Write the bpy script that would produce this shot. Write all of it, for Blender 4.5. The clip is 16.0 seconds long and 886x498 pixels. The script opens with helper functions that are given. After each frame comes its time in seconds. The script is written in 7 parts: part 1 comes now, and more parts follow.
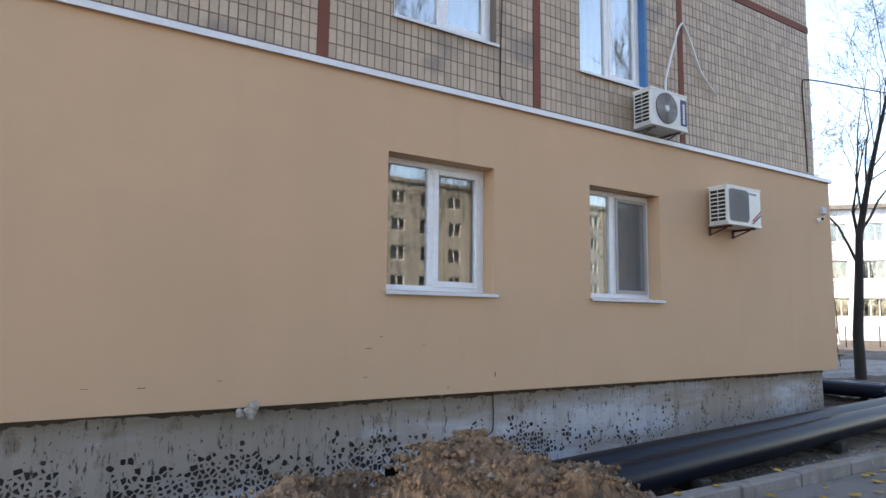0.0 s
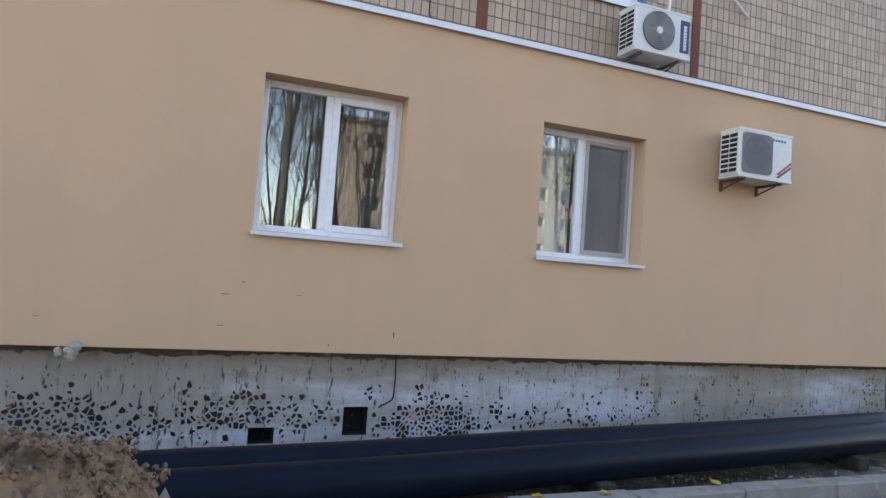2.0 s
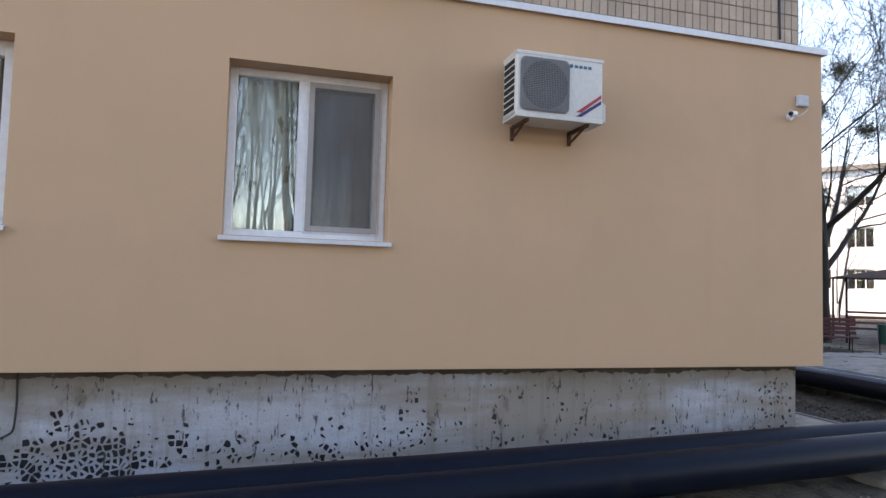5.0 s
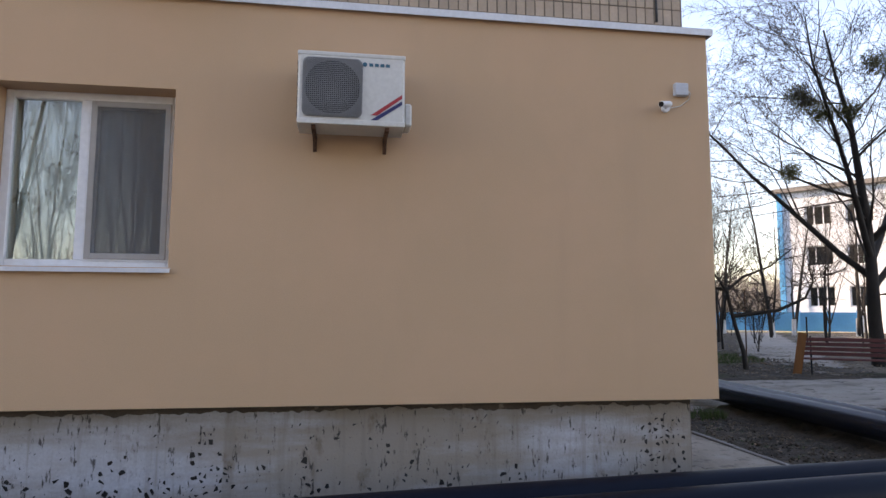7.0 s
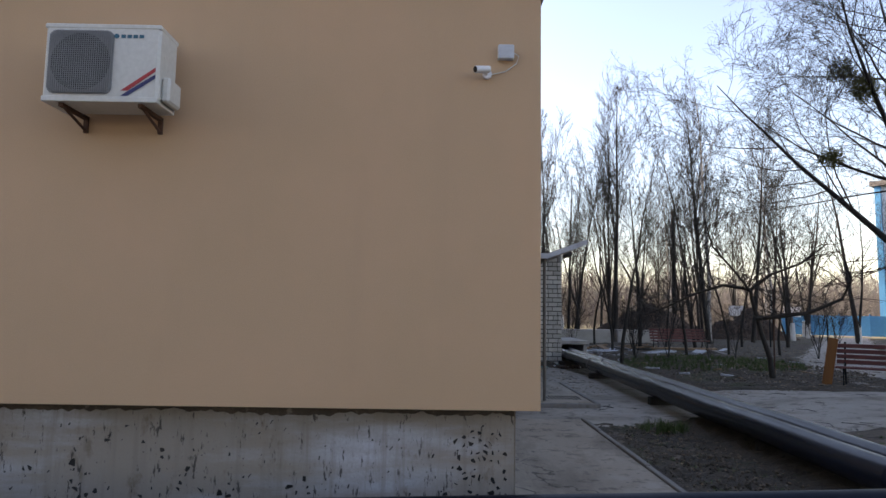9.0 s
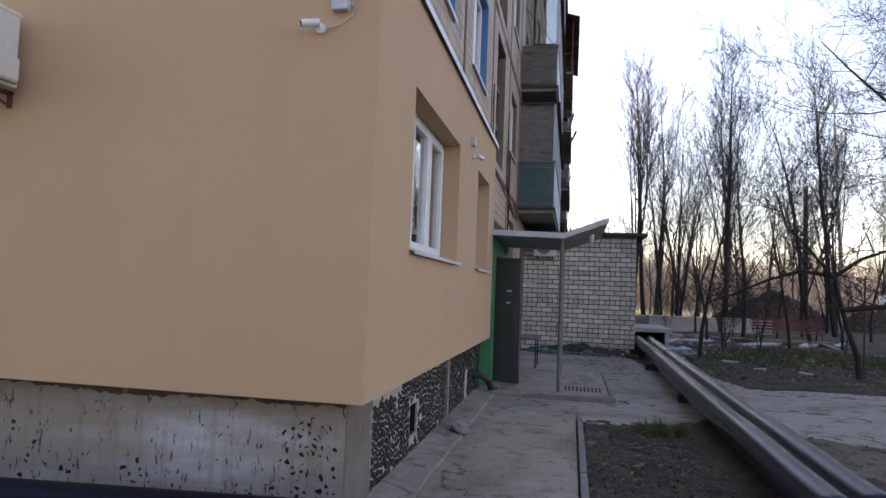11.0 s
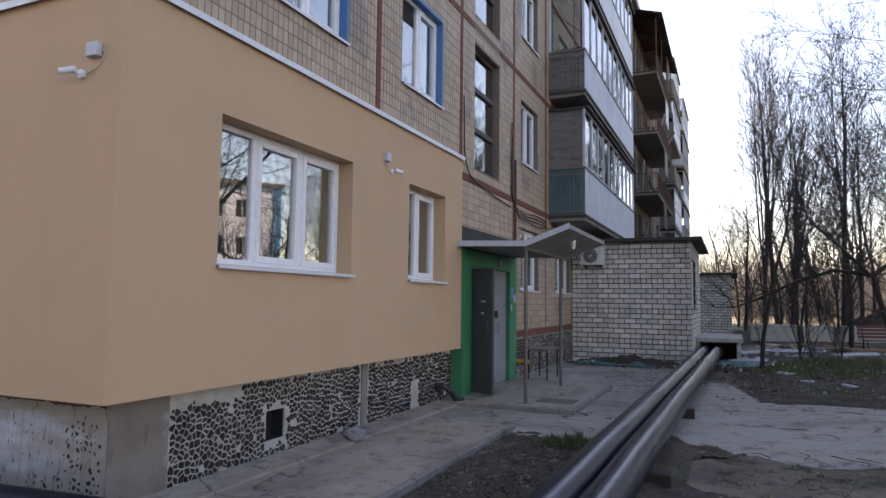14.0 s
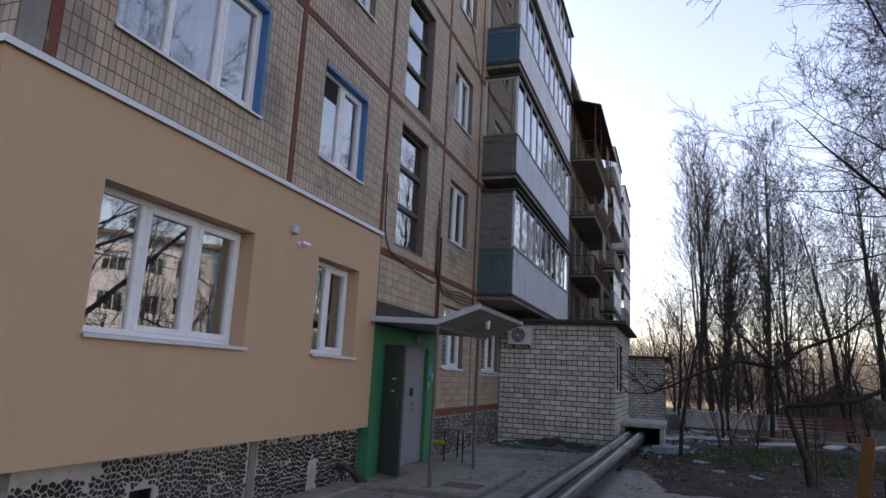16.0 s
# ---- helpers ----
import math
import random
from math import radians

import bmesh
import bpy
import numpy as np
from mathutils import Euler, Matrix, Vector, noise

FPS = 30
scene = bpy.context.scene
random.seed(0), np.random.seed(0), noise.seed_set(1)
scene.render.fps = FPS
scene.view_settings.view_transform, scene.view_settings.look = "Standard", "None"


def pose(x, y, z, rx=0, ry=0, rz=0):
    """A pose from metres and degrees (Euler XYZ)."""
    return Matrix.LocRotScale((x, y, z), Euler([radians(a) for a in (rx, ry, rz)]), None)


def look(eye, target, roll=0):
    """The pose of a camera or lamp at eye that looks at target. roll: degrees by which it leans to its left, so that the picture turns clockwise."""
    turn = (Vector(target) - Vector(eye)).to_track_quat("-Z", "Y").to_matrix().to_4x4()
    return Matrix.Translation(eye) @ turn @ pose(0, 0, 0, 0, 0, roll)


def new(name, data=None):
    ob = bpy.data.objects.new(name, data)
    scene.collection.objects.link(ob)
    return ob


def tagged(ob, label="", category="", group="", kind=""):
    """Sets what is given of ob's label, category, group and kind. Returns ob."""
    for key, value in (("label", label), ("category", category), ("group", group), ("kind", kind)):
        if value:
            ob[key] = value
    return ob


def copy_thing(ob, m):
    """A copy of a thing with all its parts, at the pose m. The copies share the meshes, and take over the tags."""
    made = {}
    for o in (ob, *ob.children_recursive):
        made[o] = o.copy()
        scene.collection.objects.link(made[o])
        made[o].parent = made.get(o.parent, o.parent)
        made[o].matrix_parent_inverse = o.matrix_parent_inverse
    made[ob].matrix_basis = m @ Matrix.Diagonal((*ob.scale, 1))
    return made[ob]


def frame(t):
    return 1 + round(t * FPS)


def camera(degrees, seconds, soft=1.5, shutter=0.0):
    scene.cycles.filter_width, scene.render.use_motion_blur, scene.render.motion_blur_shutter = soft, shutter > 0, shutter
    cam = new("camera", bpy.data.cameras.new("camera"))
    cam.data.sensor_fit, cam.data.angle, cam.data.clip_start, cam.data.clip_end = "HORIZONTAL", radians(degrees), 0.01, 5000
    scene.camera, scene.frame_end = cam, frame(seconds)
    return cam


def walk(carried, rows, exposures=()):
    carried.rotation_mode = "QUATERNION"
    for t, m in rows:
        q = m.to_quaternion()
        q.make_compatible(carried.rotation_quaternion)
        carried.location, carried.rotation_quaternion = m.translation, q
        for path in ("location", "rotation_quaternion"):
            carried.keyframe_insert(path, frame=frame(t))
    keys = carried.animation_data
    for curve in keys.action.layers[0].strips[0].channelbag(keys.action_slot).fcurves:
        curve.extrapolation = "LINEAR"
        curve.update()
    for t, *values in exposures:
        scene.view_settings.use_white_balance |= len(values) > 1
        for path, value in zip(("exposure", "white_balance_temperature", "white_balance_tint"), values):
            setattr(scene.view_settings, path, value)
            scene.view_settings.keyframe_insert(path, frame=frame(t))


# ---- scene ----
cam = camera(68.6, 16.0)
PATH = [
    (0, (0.754, 0.088, 1.416), (1.835, 1.757, 1.631), 0.6),
    (0.5, (1.392, -0.091, 1.363), (2.335, 1.66, 1.576), -2.7),
    (1, (1.998, -0.062, 1.389), (2.87, 1.734, 1.514), 1.7),
    (1.5, (2.602, -0.144, 1.367), (3.291, 1.717, 1.613), 1.7),
    (2, (3.251, -0.103, 1.358), (3.98, 1.757, 1.46), 4.0),
    (2.5, (3.893, -0.034, 1.327), (4.591, 1.835, 1.467), 1.4),
    (3, (4.469, 0.03, 1.285), (5.209, 1.885, 1.401), 2.7),
    (3.5, (5.087, 0.075, 1.28), (5.802, 1.929, 1.512), 0.4),
    (4, (5.714, 0.202, 1.277), (6.412, 2.067, 1.457), 3.0),
    (4.2, (5.963, 0.309, 1.288), (6.63, 2.193, 1.348), 2.8),
    (6.3, (8.339, 0.573, 1.382), (8.75, 2.514, 1.633), 2.9),
    (6.5, (8.59, 0.615, 1.379), (9.001, 2.564, 1.568), 2.4),
    (7, (9.217, 0.574, 1.362), (9.513, 2.542, 1.559), 0.2),
    (7.5, (9.8, 0.656, 1.347), (10.083, 2.629, 1.516), 3.8),
    (8, (10.415, 0.676, 1.377), (10.528, 2.66, 1.609), 2.6),
    (8.5, (10.991, 0.82, 1.36), (11.122, 2.806, 1.557), 5.1),
    (9, (11.596, 0.975, 1.353), (11.613, 2.966, 1.546), 0.9),
    (9.5, (12.165, 1.163, 1.366), (12.02, 3.156, 1.455), 0.3),
    (10, (12.67, 1.297, 1.378), (12.516, 3.287, 1.49), 2.2),
    (10.2, (12.874, 1.369, 1.383), (12.61, 3.348, 1.5), 2.1),
    (12.3, (14.964, 1.987, 1.453), (14.456, 3.916, 1.605), 2.2),
    (12.5, (15.187, 1.943, 1.411), (14.596, 3.839, 1.64), 1.7),
    (13, (15.67, 2.119, 1.416), (15.061, 4.019, 1.555), 1.6),
    (13.5, (16.033, 2.36, 1.433), (15.388, 4.248, 1.575), 2.7),
    (14, (16.504, 2.403, 1.432), (15.694, 4.225, 1.592), 0.7),
    (14.5, (16.789, 2.634, 1.42), (15.993, 4.466, 1.524), 2.5),
    (15, (17.08, 2.595, 1.459), (16.35, 4.43, 1.775), 2.5),
    (15.5, (17.075, 2.677, 1.498), (16.401, 4.521, 1.883), 1.8),
    (16, (17.088, 2.63, 1.535), (16.417, 4.475, 1.916), 3.0),
]
walk(cam, [(t, look(eye, target, roll)) for t, eye, target, roll in PATH],
     exposures=[(0.0, 2.22, 8150, 18), (1.5, 2.32, 8050, 18), (2.5, 2.58, 8250, 19), (3.5, 2.62, 8300, 19), (4.2, 2.5, 8400, 20), (6.5, 2.1, 8850, 24), (7.0, 2.0, 8950, 25), (8.0, 1.8, 9050, 26), (8.5, 1.74, 8900, 24), (9.0, 1.7, 8800, 23), (10.0, 2.02, 9200, 28), (12.5, 1.92, 9000, 27), (14.0, 2.0, 9000, 28), (14.5, 2.06, 9100, 29), (15.0, 1.94, 9150, 29), (16.0, 1.5, 8850, 29)])

# ---- world, sun ----
world = bpy.data.worlds.new("world")
scene.world = world
world.use_nodes = True
wt = world.node_tree
sky = wt.nodes.new("ShaderNodeTexSky")
sky.sky_type = 'NISHITA'
sky.sun_disc = False
SUN_DIR = Vector((-0.76, 0.48, 0.44)).normalized()
sky.sun_elevation = math.asin(SUN_DIR.z)
sky.sun_rotation = math.atan2(SUN_DIR.x, SUN_DIR.y)
sky.air_density, sky.dust_density, sky.ozone_density = 1.0, 0.6, 2.6
wt.nodes["Background"].inputs["Strength"].default_value = 0.15
wt.links.new(sky.outputs[0], wt.nodes["Background"].inputs["Color"])
sun = new("sun", bpy.data.lights.new("sun", 'SUN'))
sun.data.energy, sun.data.angle, sun.data.color = 3.2, radians(0.6), (1.0, 0.93, 0.82)
sun.matrix_world = look(SUN_DIR * 100, (0, 0, 0))

# ---- materials ----


def material(name, c1, c2=None, rough=0.8, metal=0.0, scale=6.0, fine=60.0, bump=0.15, bump_dist=0.004, c3=None, spots=0.0, spot_scale=3.0, rand=0.0, island=0.0, stretch=(1, 1, 1), spec=0.5, layers=(), cracks=None):
    """Two-scale noise colour with relief; c3 stains by a thresholded large noise; layers are further stains (colour, scale, lo, hi, strength, stretch); cracks (colour, scale, width)."""
    m = bpy.data.materials.new(name)
    m.use_nodes = True
    t = m.node_tree
    b = t.nodes["Principled BSDF"]
    b.inputs["Roughness"].default_value, b.inputs["Metallic"].default_value = rough, metal
    b.inputs["Specular IOR Level"].default_value = spec
    geo = t.nodes.new("ShaderNodeNewGeometry")
    mp = t.nodes.new("ShaderNodeMapping")
    mp.inputs["Scale"].default_value = stretch
    t.links.new(geo.outputs["Position"], mp.inputs["Vector"])

    def nz(s, detail=6.0):
        n = t.nodes.new("ShaderNodeTexNoise")
        n.inputs["Scale"].default_value, n.inputs["Detail"].default_value = s, detail
        t.links.new(mp.outputs[0], n.inputs["Vector"])
        return n.outputs["Fac"]

    def mix(f, a, bb, blend='MIX'):
        n = t.nodes.new("ShaderNodeMix")
        n.data_type, n.blend_type = 'RGBA', blend
        if isinstance(f, float):
            n.inputs[0].default_value = f
        else:
            t.links.new(f, n.inputs[0])
        for s, v in ((n.inputs[6], a), (n.inputs[7], bb)):
            if isinstance(v, tuple):
                s.default_value = (*v, 1)
            else:
                t.links.new(v, s)
        return n.outputs[2]

    def ramp(f, lo, hi):
        n = t.nodes.new("ShaderNodeMapRange")
        n.inputs[1].default_value, n.inputs[2].default_value = lo, hi
        t.links.new(f, n.inputs[0])
        return n.outputs[0]

    c2 = c2 or tuple(x * 0.8 for x in c1)
    col = mix(ramp(nz(scale), 0.3, 0.7), c1, c2)
    fine_n = nz(fine, 8.0)
    col = mix(ramp(fine_n, 0.25, 0.75), col, mix(0.5, col, tuple(x * 0.75 for x in c2)))
    if c3:
        col = mix(ramp(nz(spot_scale, 9.0), 0.62 - spots, 0.68 - spots * 0.9), col, c3)
    for colour, sc, lo, hi, strength, st in layers:
        mp2 = t.nodes.new("ShaderNodeMapping")
        mp2.inputs["Scale"].default_value = st
        mp2.inputs["Location"].default_value = (sc * 1.7, 3.1, lo * 9)
        t.links.new(geo.outputs["Position"], mp2.inputs["Vector"])
        n = t.nodes.new("ShaderNodeTexNoise")
        n.inputs["Scale"].default_value, n.inputs["Detail"].default_value, n.inputs["Roughness"].default_value = sc, 10.0, 0.62
        t.links.new(mp2.outputs[0], n.inputs["Vector"])
        mr = t.nodes.new("ShaderNodeMapRange")
        mr.inputs[1].default_value, mr.inputs[2].default_value, mr.inputs[4].default_value = lo, hi, strength
        t.links.new(n.outputs["Fac"], mr.inputs[0])
        col = mix(mr.outputs[0], col, colour)
    if cracks:
        ns = t.nodes.new("ShaderNodeTexNoise")
        ns.inputs["Scale"].default_value, ns.inputs["Detail"].default_value = cracks[1] * 2.5, 5.0
        t.links.new(geo.outputs["Position"], ns.inputs["Vector"])
        va = t.nodes.new("ShaderNodeVectorMath")
        va.operation = 'MULTIPLY_ADD'
        va.inputs[1].default_value = (0.45 / cracks[1],) * 3
        t.links.new(ns.outputs["Color"], va.inputs[0])
        t.links.new(geo.outputs["Position"], va.inputs[2])
        vo = t.nodes.new("ShaderNodeTexVoronoi")
        vo.feature = 'DISTANCE_TO_EDGE'
        vo.inputs["Scale"].default_value = cracks[1]
        t.links.new(va.outputs[0], vo.inputs["Vector"])
        mr = t.nodes.new("ShaderNodeMapRange")
        mr.inputs[1].default_value, mr.inputs[2].default_value, mr.inputs[3].default_value, mr.inputs[4].default_value = 0.0, cracks[2] * cracks[1], 0.85, 0.0
        t.links.new(vo.outputs["Distance"], mr.inputs[0])
        mu = t.nodes.new("ShaderNodeMath")
        mu.operation = 'MULTIPLY'
        t.links.new(mr.outputs[0], mu.inputs[0])
        t.links.new(ramp(nz(0.9, 3.0), 0.42, 0.6), mu.inputs[1])
        col = mix(mu.outputs[0], col, cracks[0])
    if rand or island:
        if rand:
            src = t.nodes.new("ShaderNodeObjectInfo").outputs["Random"]
        else:
            src = geo.outputs["Random Per Island"]
        v = ramp(src, 0.0, 1.0)
        mr = t.nodes.new("ShaderNodeMapRange")
        mr.inputs[3].default_value, mr.inputs[4].default_value = 1 - max(rand, island), 1 + max(rand, island)
        t.links.new(v, mr.inputs[0])
        comb = t.nodes.new("ShaderNodeVectorMath")
        comb.operation = 'SCALE'
        t.links.new(col, comb.inputs[0])
        t.links.new(mr.outputs[0], comb.inputs["Scale"])
        col = comb.outputs[0]
    t.links.new(col, b.inputs["Base Color"])
    if bump:
        bp = t.nodes.new("ShaderNodeBump")
        bp.inputs["Strength"].default_value, bp.inputs["Distance"].default_value = bump, bump_dist
        t.links.new(fine_n, bp.inputs["Height"])
        t.links.new(bp.outputs[0], b.inputs["Normal"])
    return m


def glass_material(name="window_glass", base=0.34):
    m = bpy.data.materials.new(name)
    m.use_nodes = True
    t = m.node_tree
    for n in list(t.nodes):
        if n.type == 'BSDF_PRINCIPLED':
            t.nodes.remove(n)
    tr, gl, mx, fr, pw, ad = (t.nodes.new(k) for k in ("ShaderNodeBsdfTransparent", "ShaderNodeBsdfGlossy", "ShaderNodeMixShader", "ShaderNodeLayerWeight", "ShaderNodeMath", "ShaderNodeMath"))
    tr.inputs[0].default_value = (0.86, 0.9, 0.88, 1)
    gl.inputs["Roughness"].default_value = 0.0
    fr.inputs[0].default_value = 0.5
    pw.operation, ad.operation = 'POWER', 'MULTIPLY_ADD'
    pw.inputs[1].default_value = 4.0
    ad.inputs[1].default_value, ad.inputs[2].default_value = 1.0 - base, base
    t.links.new(fr.outputs["Facing"], pw.inputs[0])
    t.links.new(pw.outputs[0], ad.inputs[0])
    nt = t.nodes.new("ShaderNodeTexNoise")
    nt.inputs["Scale"].default_value, nt.inputs["Detail"].default_value = 2.2, 1.0
    geo = t.nodes.new("ShaderNodeNewGeometry")
    t.links.new(geo.outputs["Position"], nt.inputs["Vector"])
    bp = t.nodes.new("ShaderNodeBump")
    bp.inputs["Strength"].default_value, bp.inputs["Distance"].default_value = 0.035, 0.02
    t.links.new(nt.outputs["Fac"], bp.inputs["Height"])
    t.links.new(bp.outputs[0], gl.inputs["Normal"])
    t.links.new(ad.outputs[0], mx.inputs[0])
    t.links.new(tr.outputs[0], mx.inputs[1])
    t.links.new(gl.outputs[0], mx.inputs[2])
    t.links.new(mx.outputs[0], t.nodes["Material Output"].inputs[0])
    return m


def net_material(name, colour, cover):
    m = bpy.data.materials.new(name)
    m.use_nodes = True
    t = m.node_tree
    b = t.nodes["Principled BSDF"]
    b.inputs["Base Color"].default_value, b.inputs["Roughness"].default_value = (*colour, 1), 0.9
    b.inputs["Alpha"].default_value = cover
    return m


M_RENDER = material("ochre_render", (0.565, 0.372, 0.236), (0.54, 0.355, 0.222), 0.92, scale=0.7, fine=140, bump=0.35, bump_dist=0.003, layers=(((0.575, 0.36, 0.23), 1.3, 0.45, 0.7, 0.5, (1, 1, 1)), ((0.45, 0.3, 0.195), 0.9, 0.56, 0.8, 0.35, (2.5, 2.5, 0.3)), ((0.3, 0.22, 0.16), 26.0, 0.72, 0.76, 0.35, (1, 1, 1))))
M_TILEBED = material("tile_bed_mortar", (0.2, 0.155, 0.12), (0.15, 0.12, 0.1), 0.95, scale=3, fine=80)
M_TILE = material("facade_tile", (0.45, 0.34, 0.245), (0.39, 0.29, 0.21), 0.55, scale=0.9, fine=40, bump=0.1, island=0.13, c3=(0.25, 0.2, 0.16), spots=0.02, spot_scale=0.8)
M_TILE_P = material("facade_tile_piece", (0.45, 0.34, 0.245), (0.39, 0.29, 0.21), 0.55, scale=0.9, fine=40, bump=0.1, rand=0.13)
M_REDJOINT = material("red_joint_paint", (0.2, 0.062, 0.036), (0.15, 0.048, 0.03), 0.85, scale=4, fine=60, bump=0.4, c3=(0.26, 0.17, 0.13), spots=-0.02, spot_scale=5)
M_FLASH = material("white_metal_flashing", (0.75, 0.78, 0.83), (0.66, 0.69, 0.74), 0.4, scale=3, fine=30, bump=0.03)
M_PLINTH = material("whitewashed_plinth", (0.47, 0.495, 0.56), (0.37, 0.38, 0.41), 0.9, scale=2.2, fine=45, bump=0.7, bump_dist=0.008, layers=(((0.27, 0.23, 0.19), 1.1, 0.52, 0.7, 0.75, (1, 1, 1.6)), ((0.25, 0.21, 0.17), 0.5, 0.4, 0.54, 0.85, (0.6, 1, 3.0)), ((0.22, 0.195, 0.17), 3.0, 0.52, 0.66, 0.65, (3.5, 3.5, 0.22)), ((0.16, 0.12, 0.09), 5.0, 0.6, 0.68, 0.7, (1, 1, 0.6)), ((0.05, 0.045, 0.042), 13.0, 0.6, 0.65, 0.9, (2.0, 2.0, 0.5)), ((0.03, 0.028, 0.03), 34.0, 0.64, 0.69, 0.85, (1, 1, 0.8))))
M_CONC = material("grey_concrete", (0.27, 0.255, 0.235), (0.19, 0.175, 0.16), 0.92, scale=2.2, fine=45, bump=0.4, bump_dist=0.005, c3=(0.13, 0.12, 0.105), spots=-0.01, spot_scale=2.0, layers=(((0.12, 0.1, 0.08), 3.0, 0.52, 0.72, 0.6, (2.2, 2.2, 0.5)), ((0.34, 0.33, 0.31), 7.0, 0.6, 0.68, 0.5, (1, 1, 1))))
M_MORTAR = material("plinth_mortar", (0.5, 0.47, 0.42), (0.38, 0.35, 0.31), 0.95, scale=4, fine=70, bump=0.5, layers=(((0.17, 0.145, 0.12), 2.5, 0.54, 0.7, 0.7, (1, 1, 1)),))
M_PIER = material("stained_pier_concrete", (0.25, 0.215, 0.18), (0.16, 0.135, 0.11), 0.93, scale=3, fine=50, bump=0.5, bump_dist=0.006, layers=(((0.42, 0.42, 0.43), 2.2, 0.55, 0.66, 0.7, (1, 1, 0.7)), ((0.08, 0.065, 0.05), 5.0, 0.56, 0.66, 0.6, (1, 1, 0.6))))
M_BLOCK = material("pale_cast_concrete", (0.5, 0.48, 0.45), (0.38, 0.36, 0.335), 0.92, scale=1.5, fine=40, bump=0.4, layers=(((0.2, 0.17, 0.14), 1.4, 0.54, 0.7, 0.6, (1, 1, 1)),))
# dry grass colour made paler to carry the look of sunlight
M_SUNLAWN = material("sunlit_tint_lawn", (0.2, 0.2, 0.075), (0.27, 0.235, 0.14), 1.0, scale=0.5, fine=9, bump=0.6, bump_dist=0.03, layers=(((0.36, 0.33, 0.28), 0.25, 0.5, 0.62, 0.7, (1, 1, 1)),))
M_BIRCH = material("pale_birch_bark", (0.5, 0.47, 0.44), (0.3, 0.28, 0.26), 0.9, scale=4, fine=30, bump=0.3, layers=(((0.04, 0.035, 0.03), 5.0, 0.56, 0.62, 0.9, (1, 1, 3)),))
M_BLACKCHIP = material("black_glazed_chip", (0.012, 0.012, 0.014), (0.02, 0.019, 0.02), 0.35, scale=9, fine=60, bump=0.1, rand=0.4)
M_BLACKCHIP_J = material("black_glazed_chip_joined", (0.012, 0.012, 0.014), (0.02, 0.019, 0.02), 0.35, scale=9, fine=60, bump=0.1, island=0.4)
M_PVC = material("white_pvc", (0.78, 0.79, 0.81), (0.73, 0.74, 0.76), 0.35, scale=2, fine=20, bump=0.02)
M_PVCGREY = material("grey_net_frame", (0.36, 0.33, 0.31), (0.32, 0.3, 0.28), 0.5, scale=2, fine=20, bump=0.02)
M_BLUE = material("blue_paint", (0.03, 0.15, 0.36), (0.045, 0.19, 0.37), 0.6, scale=4, fine=50, bump=0.2, c3=(0.15, 0.2, 0.3), spots=-0.05, spot_scale=7)
# darkened base colour stands for the lack of light indoors
M_ROOMDARK = material("unlit_room_tone", (0.2, 0.18, 0.15), (0.17, 0.15, 0.13), 0.9, scale=2, fine=20, bump=0)
M_CURTAIN = material("pale_curtain", (0.42, 0.41, 0.39), (0.3, 0.29, 0.27), 0.95, scale=2.5, fine=90, bump=0.1, stretch=(6, 6, 0.6))
M_TULLE = material("patterned_tulle", (0.88, 0.88, 0.85), (0.76, 0.76, 0.73), 0.95, scale=4, fine=70, bump=0.1, layers=(((0.22, 0.2, 0.15), 5.5, 0.6, 0.64, 0.8, (1.3, 1.3, 0.8)), ((0.27, 0.22, 0.17), 14.0, 0.64, 0.67, 0.7, (1, 1, 1))))
M_DARKCURT = material("dark_curtain", (0.17, 0.14, 0.11), (0.11, 0.09, 0.07), 0.95, scale=3, fine=60, bump=0.1, stretch=(6, 6, 0.5))
M_GLASS = glass_material()
M_GLASS_CLEAR = glass_material("clear_window_glass", 0.15)
M_GREYCURT = material("grey_net_curtain", (0.2, 0.195, 0.185), (0.12, 0.115, 0.11), 0.95, scale=2.5, fine=90, bump=0.1, stretch=(7, 7, 0.5))
M_NET = net_material("mosquito_net", (0.16, 0.16, 0.16), 0.42)
# navy tint puts the reflected blue sky into the casing colour
M_PIPE = material("black_polythene_pipe", (0.005, 0.008, 0.016), (0.007, 0.011, 0.02), 0.36, scale=2.5, fine=50, bump=0.06, spec=0.07, layers=(((0.04, 0.036, 0.034), 4.0, 0.6, 0.72, 0.25, (1, 1, 1)), ((0.16, 0.14, 0.12), 30.0, 0.72, 0.75, 0.6, (1, 1, 1))))
# brighter copy of the same casing: stronger sheen, bluish tint for reflected sky
M_PIPE_SHEEN = material("sheen_tinted_polythene", (0.007, 0.01, 0.019), (0.009, 0.013, 0.025), 0.27, scale=2.5, fine=50, bump=0.06, spec=0.3, layers=(((0.024, 0.027, 0.034), 3.0, 0.6, 0.76, 0.2, (1, 1, 1)), ((0.16, 0.14, 0.12), 30.0, 0.7, 0.74, 0.6, (1, 1, 1))))
M_ORANGE = material("orange_foam", (0.62, 0.16, 0.02), (0.45, 0.11, 0.02), 0.9, scale=20, fine=120, bump=0.5)
